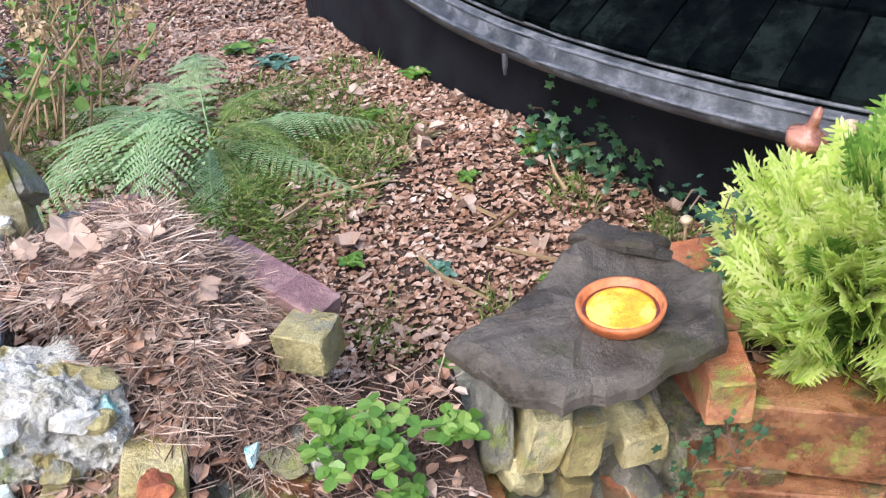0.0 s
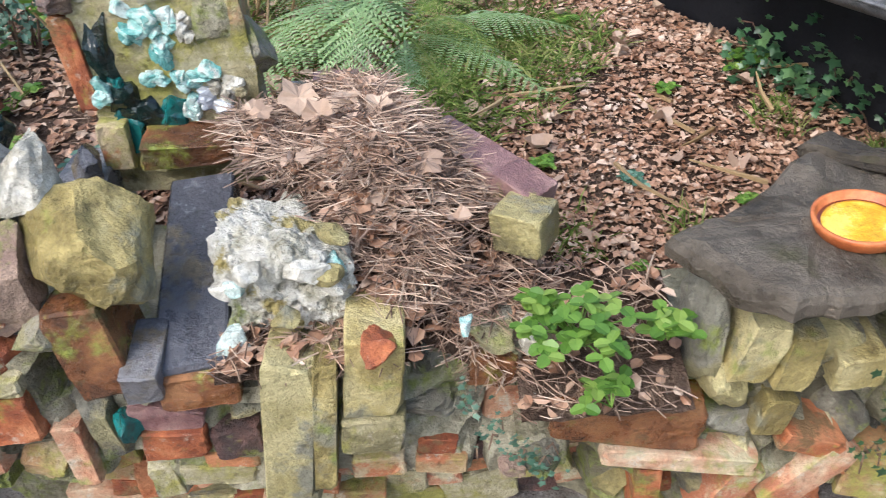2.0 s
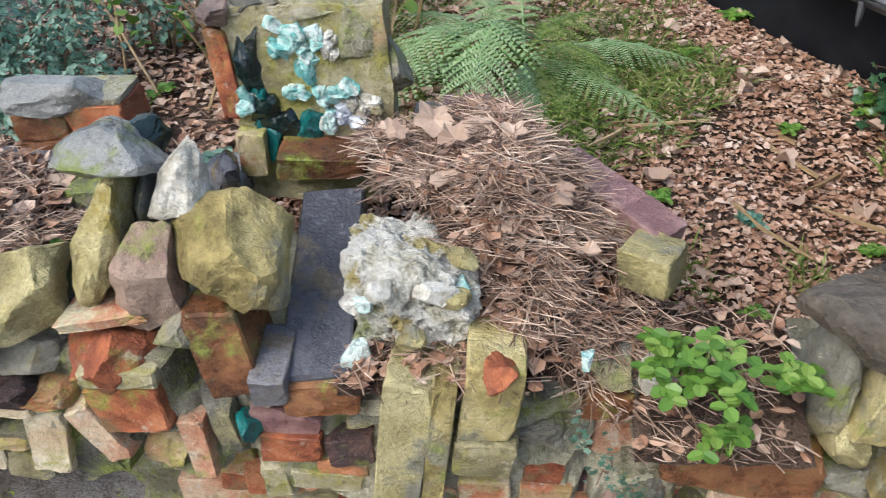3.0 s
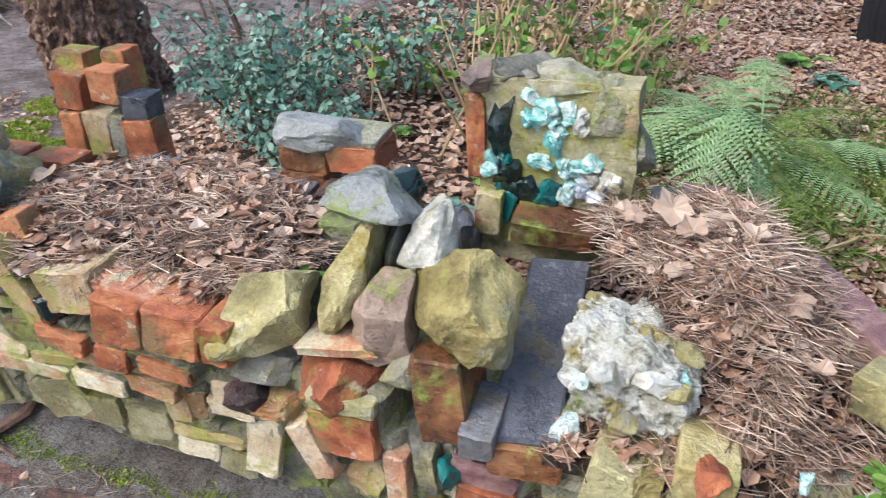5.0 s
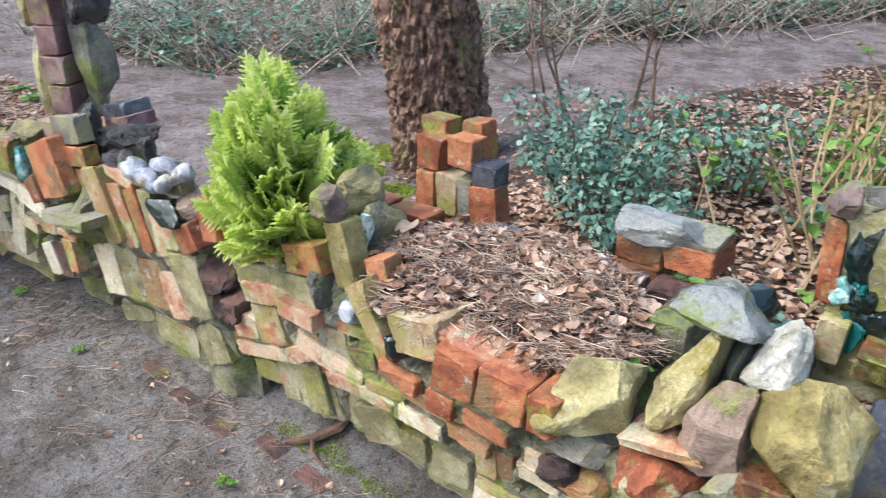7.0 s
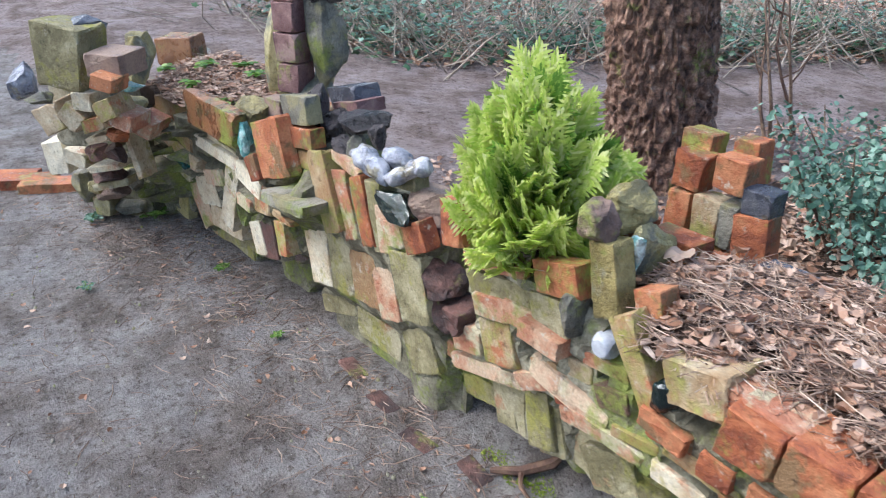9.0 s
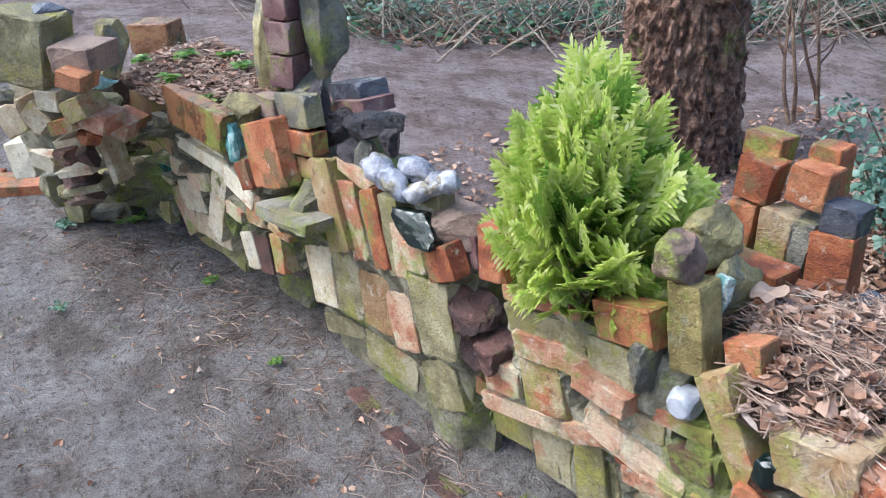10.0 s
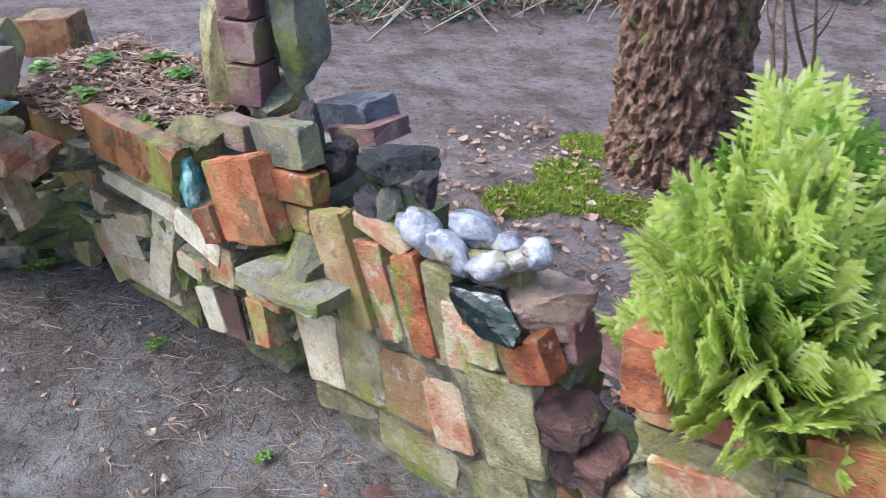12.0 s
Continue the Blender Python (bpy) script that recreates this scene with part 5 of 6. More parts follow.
# right-hand planter box
brick(wall, 1.83, 0.40, 0.34, 0.15, BRICK_WET, -4, -0.06, 0.12, -22)
brick(wall, 1.665, 0.50, 0.075, 0.09, BRICK, 0, -0.02, 0.13, -14)
brick(wall, 2.14, 0.40, 0.3, 0.15, BRICK_WET, 0, -0.17, 0.12, -22)
brick(wall, 1.80, 0.25, 0.3, 0.12, BRICK_WET, 0, -0.07, 0.12, -22)
brick(wall, 1.70, 0.30, 0.16, 0.1, BRICK_WET, -6, -0.02, 0.12, -14)
brick(wall, 1.66, 0.17, 0.22, 0.1, BRICK_MOSS, -6, -0.03, 0.12, -14)
brick(wall, 1.90, 0.13, 0.24, 0.1, BRICK_MOSS, -4, -0.1, 0.12, -22)
for i in range(3):
    brick(wall, 1.74 + 0.2 * i, 0.45, 0.18, 0.16, BRICK, 0, 0.3, 0.1)
brick(wall, 1.70, 0.46, 0.07, 0.18, BRICK, 0, 0.1, 0.2)


# ---- planter fillings ----
def in_poly(s, d, poly):
    hit = False
    for (a, b), (c, e) in zip(poly, poly[1:] + poly[:1]):
        if (b > d) != (e > d) and s < (c - a) * (d - b) / (e - b) + a:
            hit = not hit
    return hit


def mound(name, label, poly, top, seed, needles, leaves, big_leaves=0, soilmat=None, needle_len=(0.03, 0.075), leaf_size=(0.015, 0.04)):
    """A heap of soil and litter; top(s, d) gives its height."""
    rnd = random.Random(seed)
    t = thing(name, label, "plant litter", kind="stuff")
    smin, smax = min(p[0] for p in poly), max(p[0] for p in poly)
    dmin, dmax = min(p[1] for p in poly), max(p[1] for p in poly)
    n = 46
    vs, fs, keep = [], [], {}
    for j in range(n + 1):
        for i in range(n + 1):
            s, d = smin + (smax - smin) * i / n, dmin + (dmax - dmin) * j / n
            keep[(i, j)] = in_poly(s, d, poly)
            vs.append(W(s, d, top(s, d) + 0.01 * noise.fractal(Vector((s * 22, d * 22, seed)), 1.0, 2.0, 3)))
    for j in range(n):
        for i in range(n):
            if keep[(i, j)] or keep[(i + 1, j + 1)]:
                a = j * (n + 1) + i
                fs.append((a, a + 1, a + n + 2, a + n + 1))
    py_mesh("soil", vs, fs, soilmat or HUMUS, t, smooth=True)
    sn, sl = Soup(), Soup()
    def spot():
        while True:
            s, d = rnd.uniform(smin, smax), rnd.uniform(dmin, dmax)
            if in_poly(s, d, poly):
                return s, d
    for _ in range(needles):
        s, d = spot()
        if noise.noise(Vector((s * 13, d * 13, seed))) < 0.02 and rnd.random() < 0.75:
            continue
        sn.add(*needle_shape(rnd, W(s, d, top(s, d) + rnd.uniform(0.0, 0.028)), rnd.uniform(*needle_len), rnd.uniform(0.0010, 0.0028), 0.17))
    for _ in range(leaves):
        s, d = spot()
        sl.add(*leaf_shape(rnd, W(s, d, top(s, d) + rnd.uniform(0.0, 0.026)), rnd.uniform(*leaf_size), Vector((0, 0, 1)), 0.35))
    sn.ob("needles", NEEDLE, t)
    if leaves:
        sl.ob("leaves", LITTER, t)
    if big_leaves:
        sb = Soup()
        for _ in range(big_leaves):
            s, d = spot()
            sb.add(*leaf_shape(rnd, W(s, d, top(s, d) + 0.03), rnd.uniform(0.05, 0.085), Vector((0, -0.2, 1)), 0.12, True))
        sb.ob("maple_leaves", PALELEAF, t, "pale pinkish-brown curled maple leaves")
    return t


MOUND_POLY = [(0.56, 0.46), (0.60, 0.30), (0.70, 0.24), (0.76, 0.10), (0.86, 0.06), (1.02, 0.05), (1.05, 0.16), (0.98, 0.30), (0.92, 0.37), (0.74, 0.55)]
mound("needle_heap", "matted brown pine needles heaped in a planter", MOUND_POLY, lambda s, d: 0.50 + 0.21 * smoothstep(0.0, 0.3, d) - 0.09 * smoothstep(0.78, 1.05, s) + 0.02 * math.sin(s * 17), 5, 6500, 1100, 3, None, (0.05, 0.14), (0.012, 0.045))
crest = thing("maple_leaf_pile", "large pale curled maple leaves on pine needles", "leaf litter", kind="stuff")
crest_soup, crest_rnd = Soup(), random.Random(23)
for s0, d0, k in ((0.68, 0.42, 0.08), (0.75, 0.40, 0.07), (0.72, 0.35, 0.055), (0.62, 0.38, 0.045), (0.82, 0.36, 0.055), (0.80, 0.20, 0.05), (0.93, 0.16, 0.045)):
    crest_soup.add(*leaf_shape(crest_rnd, W(s0, d0, 0.75 - 0.12 * smoothstep(0.30, 0.1, d0)), k, Vector((0, -0.35, 1)), 0.3, True))
crest_soup.ob("leaves", PALELEAF, crest)
LEAF_POLY = [(-0.50, 0.10), (-0.44, 0.03), (-0.24, 0.03), (-0.07, 0.04), (0.04, 0.12), (0.09, 0.24), (0.02, 0.38), (-0.25, 0.46), (-0.50, 0.42), (-0.56, 0.25)]
mound("leaf_litter_bed", "shredded dry leaves and needles filling a planter", LEAF_POLY, lambda s, d: 0.625 + 0.055 * smoothstep(0.0, 0.18, d) * smoothstep(0.12, -0.1, s) + 0.012 * math.sin(s * 13 + d * 9), 6, 4800, 1100, 2, None, (0.03, 0.10), (0.012, 0.045))
FAR_POLY = [(-2.82, 0.03), (-2.5, 0.02), (-2.24, 0.14), (-2.14, 0.2), (-2.3, 0.42), (-2.9, 0.42)]
mound("far_planter_litter", "brown leaf and needle litter in a planter", FAR_POLY, lambda s, d: 0.60 + 0.05 * smoothstep(0.02, 0.25, d), 7, 3000, 700)
BOX_POLY = [(-1.0, 0.09), (-0.62, 0.06), (-0.58, 0.3), (-0.95, 0.36)]
mound("conifer_soil", "dark soil with needles under a conifer", BOX_POLY, lambda s, d: 0.655, 8, 500, 60)
FOOT_POLY = [(0.56, -0.01), (0.86, 0.0), (0.84, 0.12), (0.58, 0.10)]
mound("ledge_litter", "reddish needles and leaf scraps on a ledge", FOOT_POLY, lambda s, d: 0.52 + 0.1 * d, 9, 420, 120, 1)
HERB_POLY = [(1.0, -0.03), (1.26, -0.03), (1.26, 0.2), (1.02, 0.22)]
mound("herb_pocket_soil", "damp soil with red-brown litter in a pocket", HERB_POLY, lambda s, d: 0.42 + 0.35 * d, 10, 420, 90)
RIGHT_POLY = [(1.70, 0.05), (2.3, -0.1), (2.3, 0.3), (1.70, 0.3)]
mound("right_box_soil", "dark soil in a brick planter", RIGHT_POLY, lambda s, d: 0.46, 11, 300, 60)


# ---- bowl on the slab ----
def lathe(profile, sides=48):
    vs, fs = [], []
    for r, z in profile:
        for k in range(sides):
            a = 2 * math.pi * k / sides
            vs.append(Vector((r * math.cos(a), r * math.sin(a), z)))
    for i in range(len(profile) - 1):
        for k in range(sides):
            a, b = i * sides + k, i * sides + (k + 1) % sides
            fs.append((a, b, b + sides, a + sides))
    return vs, fs


bowl = thing("wax_bowl", "round terracotta saucer with yellow wax on a stone slab", "bowl", Matrix.Translation(W(1.503, 0.085, 0.632)) @ pose(0, 0, 0, 2, -3, 0))
v, f = lathe([(0.0, 0.0), (0.054, 0.0), (0.062, 0.006), (0.067, 0.02), (0.068, 0.026), (0.065, 0.028), (0.061, 0.026), (0.058, 0.014), (0.0, 0.013)])
saucer = py_mesh("saucer", v, f, TERRA, bowl, smooth=True)
v, f = lathe([(0.0585, 0.0145), (0.052, 0.0142), (0.04, 0.0140)])
py_mesh("glaze", v, f, GLAZE, saucer, "glossy red-brown glazed inside", True)
v, f = lathe([(0.053, 0.013), (0.052, 0.0165), (0.045, 0.0185), (0.04, 0.017), (0.033, 0.019), (0.026, 0.0175), (0.018, 0.019), (0.008, 0.0178), (0.0, 0.0182)])
py_mesh("wax", v, f, WAX, saucer, "ringed yellow wax", True)

# ---- pale flints lying on the wall ----
def flint(label, lumps, seed):
    """Smooth rounded nodule run together out of (s, d, z, w, depth, h, tilt) lobes."""
    t = thing("flint", label, "stone", group="flints on the wall")
    bm = bmesh.new()
    off = Vector((seed, seed * 0.7, 0))
    for s, d, z, w, dep, h, tilt in lumps:
        m = WALL @ pose(s, d, z, 0, tilt, 0)
        lobe = bmesh.ops.create_icosphere(bm, subdivisions=4, radius=0.5)["verts"]
        for v in lobe:
            n = noise.fractal(v.co * 2.2 + off, 1.0, 2.0, 4)
            v.co = m @ (Vector((v.co.x * w, v.co.y * dep, v.co.z * h)) * (0.88 + 0.22 * n))
    part("body", bm, FLINT, t, smooth=True)


flint("smooth pale blue-grey flint nodule", [(-1.425, 0.10, 0.70, 0.125, 0.08, 0.075, 18), (-1.355, 0.09, 0.695, 0.11, 0.07, 0.055, 24)], 60)
flint("bone-shaped pale grey flint nodule", [(-1.265, 0.085, 0.705, 0.10, 0.06, 0.05, -28), (-1.225, 0.10, 0.725, 0.09, 0.05, 0.035, -30), (-1.195, 0.11, 0.745, 0.055, 0.055, 0.055, 0)], 70)
flint("yellowish pale flint lump", [(-1.345, 0.145, 0.715, 0.12, 0.08, 0.06, 10), (-1.28, 0.15, 0.71, 0.07, 0.06, 0.045, 0)], 80)


# ---- conifers ----
def thuja(name, label, base, height, width, seed, n_sprays):
    t = thing(name, label, "conifer", Matrix.Translation(base), group="golden conifers")
    rnd = random.Random(seed)
    v, f = tube([Vector((0, 0, -0.03)), Vector((0.005, 0, height * 0.5)), Vector((0, 0, height * 0.92))], [0.012, 0.008, 0.003])
    py_mesh("trunk", v, f, TWIG, t)
    outer, inner = Soup(), Soup()
    for i in range(n_sprays):
        q = ((i + rnd.random()) / n_sprays) ** 0.9
        a = i * 2.39996 + rnd.uniform(-0.4, 0.4)
        h = height * (0.04 + 0.86 * q)
        env = width * 0.5 * (1.0 - 0.82 * ((q - 0.2) / 0.8) ** 2.0 if q > 0.2 else 0.72 + 1.4 * q)
        env *= 1 + 0.55 * noise.noise(Vector((math.cos(a) * 2, math.sin(a) * 2, h * 9 + seed)))
        # three in ten sprays sit deep and take the shade-darkened green
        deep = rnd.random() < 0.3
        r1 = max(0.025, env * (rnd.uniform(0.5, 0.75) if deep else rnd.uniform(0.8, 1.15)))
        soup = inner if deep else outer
        out = Vector((math.cos(a), math.sin(a), 0))
        tip = out * r1 + Vector((0, 0, h + 0.02 + height * (0.03 + 0.11 * q * q if q > 0.18 else -0.05) + rnd.gauss(0, 0.035)))
        root = out * r1 * (0.2 if deep else 0.5) + Vector((0, 0, max(0.0, h - 0.02 - 0.03 * q)))
        tip.z = max(tip.z, 0.07)
        ax = tip - root
        L = ax.length
        ax.normalize()
        flat = ax.cross(Vector((rnd.gauss(0, 0.8), rnd.gauss(0, 0.8), rnd.gauss(0, 0.4))) + out * 0.8 + Vector((0, 0, 0.5))).normalized()
        up = flat.cross(ax)
        def blade(p0, p1, w):
            dv = p1 - p0
            sd = dv.cross(up).normalized() * w
            mid = p0 + dv * 0.65 + up * 0.001
            soup.add([p0 - sd * 0.35, p0 + sd * 0.35, mid + sd * 0.5, p1, mid - sd * 0.5], [(0, 1, 2, 4), (4, 2, 3)])
        sdv = ax.cross(up).normalized()
        droop = up * -0.10 if q < 0.25 else up * 0.05
        blade(root, tip, 0.008)
        m = 8
        for k in range(m):
            f = 0.22 + 0.74 * k / m
            for sg in (-1, 1):
                e = (ax * 0.95 + sdv * sg * 0.75 + droop + up * rnd.uniform(-0.1, 0.1)).normalized()
                p0 = root + ax * L * (f + (0.04 if sg > 0 else 0))
                l1 = L * (0.46 - 0.34 * f) * rnd.uniform(0.85, 1.2) + 0.012
                blade(p0, p0 + e * l1, 0.0075)
                es = e.cross(up).normalized()
                for j in range(3):
                    g = 0.3 + 0.25 * j
                    for sh in (-1, 1):
                        e2 = (e * 0.9 + es * sh * 0.62 + up * rnd.uniform(-0.1, 0.1)).normalized()
                        blade(p0 + e * l1 * g, p0 + e * l1 * g + e2 * (l1 * 0.34 + 0.008), 0.0062)
    outer.ob("foliage", THUJA, t)
    inner.ob("inner_foliage", THUJA_SHADE, t, "inner sprays with the crown's shade put into a darker green")
    return t


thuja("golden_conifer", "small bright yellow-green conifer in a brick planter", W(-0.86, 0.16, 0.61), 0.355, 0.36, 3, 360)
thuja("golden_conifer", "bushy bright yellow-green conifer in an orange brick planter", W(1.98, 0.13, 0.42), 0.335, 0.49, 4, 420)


# ---- acorn ornament and mushrooms ----
acorn = thing("acorn_ornament", "rusty copper acorn cup ornament on a stick", "ornament", Matrix.Translation(W(1.972, 0.36, 0.72)) @ pose(0, 0, 0, 8, 10, 0))
v, f = lathe([(0.0, -0.03), (0.018, -0.022), (0.034, -0.002), (0.038, 0.018), (0.034, 0.022), (0.016, 0.03), (0.010, 0.045), (0.008, 0.075), (0.0, 0.08)], 20)
py_mesh("cup", v, f, COPPER, acorn, smooth=True)
v, f = tube([Vector((0, 0, -0.5)), Vector((0, 0, -0.02))], [0.006, 0.006])
py_mesh("stick", v, f, TWIG, acorn)


def mushroom(p, r):
    t = thing("mushroom", "small pale brown mushroom beside the planter", "mushroom", Matrix.Translation(p), group="mushrooms")
    v, f = lathe([(r * 0.25, 0.0), (r, 0.0), (r * 0.9, r * 0.5), (r * 0.5, r * 0.85), (0.0, r * 0.95)], 18)
    py_mesh("cap", v, f, MUSH, t, smooth=True)
    v, f = tube([Vector((0, 0, -0.12)), Vector((0, 0, 0.01))], [r * 0.3, r * 0.22], 8)
    py_mesh("stem", v, f, MUSH, t)


mushroom(W(2.08, 0.38, 0.72), 0.022)
mushroom(W(1.775, 0.4, 0.57), 0.013)


# ---- mortar body behind the pieces, and small rubble in its joints ----
FACE = np.array([p for p in PLACED if p[5] < 0.36])


def edge_gap(s, z):
    """Distance from a point of the wall's face to each piece; 0 within it."""
    ds, dz = s - FACE[:, 0], z - FACE[:, 1]
    c, k = np.cos(FACE[:, 4]), np.sin(FACE[:, 4])
    x, y = np.abs(ds * c + dz * k) - FACE[:, 2], np.abs(dz * c - ds * k) - FACE[:, 3]
    return np.hypot(np.maximum(x, 0), np.maximum(y, 0))


def face_depth(s, z, low=0.0):
    """Depth of the mortar, a little behind the pieces near (s, z)."""
    g = edge_gap(s, z)
    w = np.exp(-(g / 0.045) ** 2) + 1e-9
    d = float((w * FACE[:, 5]).sum() / w.sum())
    near = FACE[g < 0.004]
    if len(near):
        d = max(d, float(near[:, 5].max()))
    gap = float(g.min())
    if not (-1.78 < s < -1.15 or (-1.02 < s < -0.6 and z > 0.5)):
        d += 0.10 * smoothstep(0.006, 0.03, gap)
    return max(d, low)


def core(s0, s1, z0, z1, low, d1, seed=1, mat=None, flat=None):
    """Mortar body of the wall between its pieces, rough on all sides."""
    nx, nz, ny = max(2, int((s1 - s0) / 0.016)), max(2, int((z1 - z0) / 0.018)), max(2, int((d1 - low) / 0.05))
    bm = bmesh.new()
    def sheet(f, na, nb):
        g = [[bm.verts.new(f(i / na, j / nb)) for i in range(na + 1)] for j in range(nb + 1)]
        for j in range(nb):
            for i in range(na):
                bm.faces.new((g[j][i], g[j][i + 1], g[j + 1][i + 1], g[j + 1][i]))
    L = lambda a, b, t: a + (b - a) * t
    front = lambda s, z: flat if flat is not None else min(face_depth(s, z, low), d1 - 0.03)
    sheet(lambda a, b: W(L(s0, s1, a), front(L(s0, s1, a), L(z0, z1, b)), L(z0, z1, b)), nx, nz)
    sheet(lambda a, b: W(L(s1, s0, a), d1, L(z0, z1, b)), nx, nz)
    sheet(lambda a, b: W(s0, L(d1, front(s0, L(z0, z1, b)), a), L(z0, z1, b)), ny, nz)
    sheet(lambda a, b: W(s1, L(front(s1, L(z0, z1, b)), d1, a), L(z0, z1, b)), ny, nz)
    sheet(lambda a, b: W(L(s0, s1, a), L(front(L(s0, s1, a), z1), d1, b), z1), nx, ny)
    bmesh.ops.remove_doubles(bm, verts=bm.verts, dist=0.0005)
    for v in bm.verts:
        p = v.co * 16 + Vector((seed * 7, 0, 0))
        v.co += Vector((noise.noise(p), noise.noise(p + Vector((9, 0, 0))), noise.noise(p + Vector((0, 9, 0))))) * 0.007
    return part("core", bm, mat or MORTAR, wall)


CORES = [(-2.95, -2.55, 0.50, -0.03, 0.40), (-2.62, -1.62, 0.57, 0.0, 0.40), (-1.66, -1.12, 0.60, 0.08, 0.23), (-1.15, -0.98, 0.30, 0.16, 0.36), (-1.0, -0.5, 0.48, 0.02, 0.42), (-0.97, -0.58, 0.63, 0.03, 0.36),
         (-0.55, 0.3, 0.55, 0.02, 0.56), (0.26, 0.62, 0.46, 0.02, 0.5), (0.58, 1.05, 0.47, 0.03, 0.46), (1.0, 1.68, 0.41, 0.02, 0.3), (1.64, 2.3, 0.36, 0.05, 0.3)]
for i, (s0, s1, z1, low, d1) in enumerate(CORES):
    core(s0, s1, 0.46 if i == 5 else -0.05, z1, low, d1, i + 2)
core(0.31, 0.60, 0.55, 0.93, 0.49, 0.57, 13, CONCRETE, 0.49)


def joint_rubble():
    """Brick ends and chips wedged where no larger piece sits."""
    rnd = random.Random(77)
    chips = []
    mats = (BRICK_PALE, BRICK_MOSS, CONCRETE, BRICK_PALE, CONCRETE, BRICK_MOSS, STONE_YEL, BRICK_DARK, BRICK)
    for _ in range(4200):
        s0, s1, z1, low, d1 = CORES[rnd.randrange(len(CORES))]
        s, z = rnd.uniform(s0, s1), rnd.uniform(0.03, z1 - 0.02)
        if s < 0.2:
            continue
        room = float(edge_gap(s, z).min())
        for cs, cz, cr in chips:
            room = min(room, math.hypot(s - cs, z - cz) - cr)
        if room < 0.017:
            continue
        room = min(room, 0.05)
        chips.append((s, z, room))
        w, h = room * rnd.uniform(2.2, 3.2), room * rnd.uniform(1.7, 2.1)
        d = face_depth(s, z, low) - rnd.uniform(0.022, 0.034)
        brick(wall, s, z, w, h, mats[rnd.randrange(len(mats))], rnd.uniform(-14, 14), d, 0.08, rnd.uniform(-8, 8))


joint_rubble()


# ---- plants and litter ----
def gp(s, d, up=0.0):
    """A point on the ground at wall coordinates."""
    p = W(s, d, 0)
    return Vector((p.x, p.y, ground_z(p.x, p.y) + up))


def frond(soup, rnd, base, tip, rise, pinnae=26, width=0.12):
    """One fern frond arching from base to tip."""
    pts = []
    for i in range(pinnae + 1):
        t = i / pinnae
        pts.append(base.lerp(tip, t) + Vector((0, 0, rise * 4 * t * (1 - t) * (1.2 - 0.4 * t))))
    side0 = (tip - base).cross(Vector((0, 0, 1))).normalized()
    tv, tf = tube(pts[::3], [0.0035 * (1 - 0.75 * i / len(pts[::3])) for i in range(len(pts[::3]))], 4)
    soup.add(tv, tf)
    for i in range(3, pinnae):
        t = i / pinnae
        ax = (pts[i + 1] - pts[i - 1]).normalized()
        prof = min(1.0, (t - 0.05) / 0.25) * (1 - t) ** 0.7 * 1.25
        for sg in (-1, 1):
            dirv = (side0 * sg + ax * 0.45 + Vector((0, 0, rnd.uniform(-0.35, -0.05)))).normalized()
            L = width * prof * rnd.uniform(0.9, 1.08)
            if L < 0.01:
                continue
            nrm = dirv.cross(ax).normalized() * sg
            m = 12
            for k in range(m):
                u = k / m
                p0 = pts[i] + dirv * L * u + Vector((0, 0, -0.25 * L * u * u))
                l2 = 0.0145 * (1 - 0.8 * u) * min(1.0, L / 0.1) + 0.002
                for s2 in (-1, 1):
                    q = (ax * s2 * 0.9 + dirv * 0.55).normalized()
                    e = p0 + q * l2
                    wv = dirv * L / m * 0.40
                    soup.add([p0 - wv, p0 + wv, e + wv * 0.5, e - wv * 0.6], [(0, 1, 2, 3)])


def build_fern():
    t = thing("fern", "green fern with arching feathery fronds on leaf litter", "fern")
    rnd = random.Random(21)
    base = gp(0.84, 1.36, 0.04)
    spec = [(0.40, 0.98, 0.17, 0.21), (0.68, 0.86, 0.21, 0.19), (1.00, 0.85, 0.05, 0.12), (1.22, 0.98, 0.05, 0.12), (1.34, 1.32, 0.06, 0.12), (0.22, 1.42, 0.06, 0.13), (0.36, 1.72, 0.08, 0.12), (0.80, 1.95, 0.16, 0.11), (1.15, 1.72, 0.07, 0.12), (0.34, 1.22, 0.03, 0.13), (0.85, 0.88, 0.04, 0.12), (1.1, 1.14, 0.08, 0.1), (0.60, 1.85, 0.1, 0.1)]
    for i, (s, d, rise, w) in enumerate(spec):
        so = Soup()
        frond(so, rnd, base + Vector((rnd.uniform(-0.03, 0.03), rnd.uniform(-0.03, 0.03), 0)), gp(s, d, 0.03), rise, 26, w)
        so.ob("frond", FERN if i % 3 != 2 else GRASS, t)


build_fern()


def stuff(name, label, category):
    return thing(name, label, category, kind="stuff")


def scatter_leaves(name, label, count, region, size, mat, seed, keep=None, lift=0.015, curl=0.35, lobed=0.0):
    rnd = random.Random(seed)
    t = stuff(name, label, "leaf litter")
    so = Soup()
    s0, s1, d0, d1 = region
    n = 0
    while n < count:
        s, d = rnd.uniform(s0, s1), rnd.uniform(d0, d1)
        if keep and not keep(s, d, rnd):
            continue
        n += 1
        so.add(*leaf_shape(rnd, gp(s, d, rnd.uniform(0.002, lift)), size[0] + (size[1] - size[0]) * rnd.random() ** 1.6, Vector((0, 0, 1)), curl, rnd.random() < lobed))
    so.ob("leaves", mat, t)
    return t


def in_bed(s, d, rnd):
    p = W(s, d, 0)
    if (Vector((p.x, p.y, 0)) - Vector((1.95, 5.38, 0))).length < 3.52:
        return False
    return not on_path(p.x, p.y)


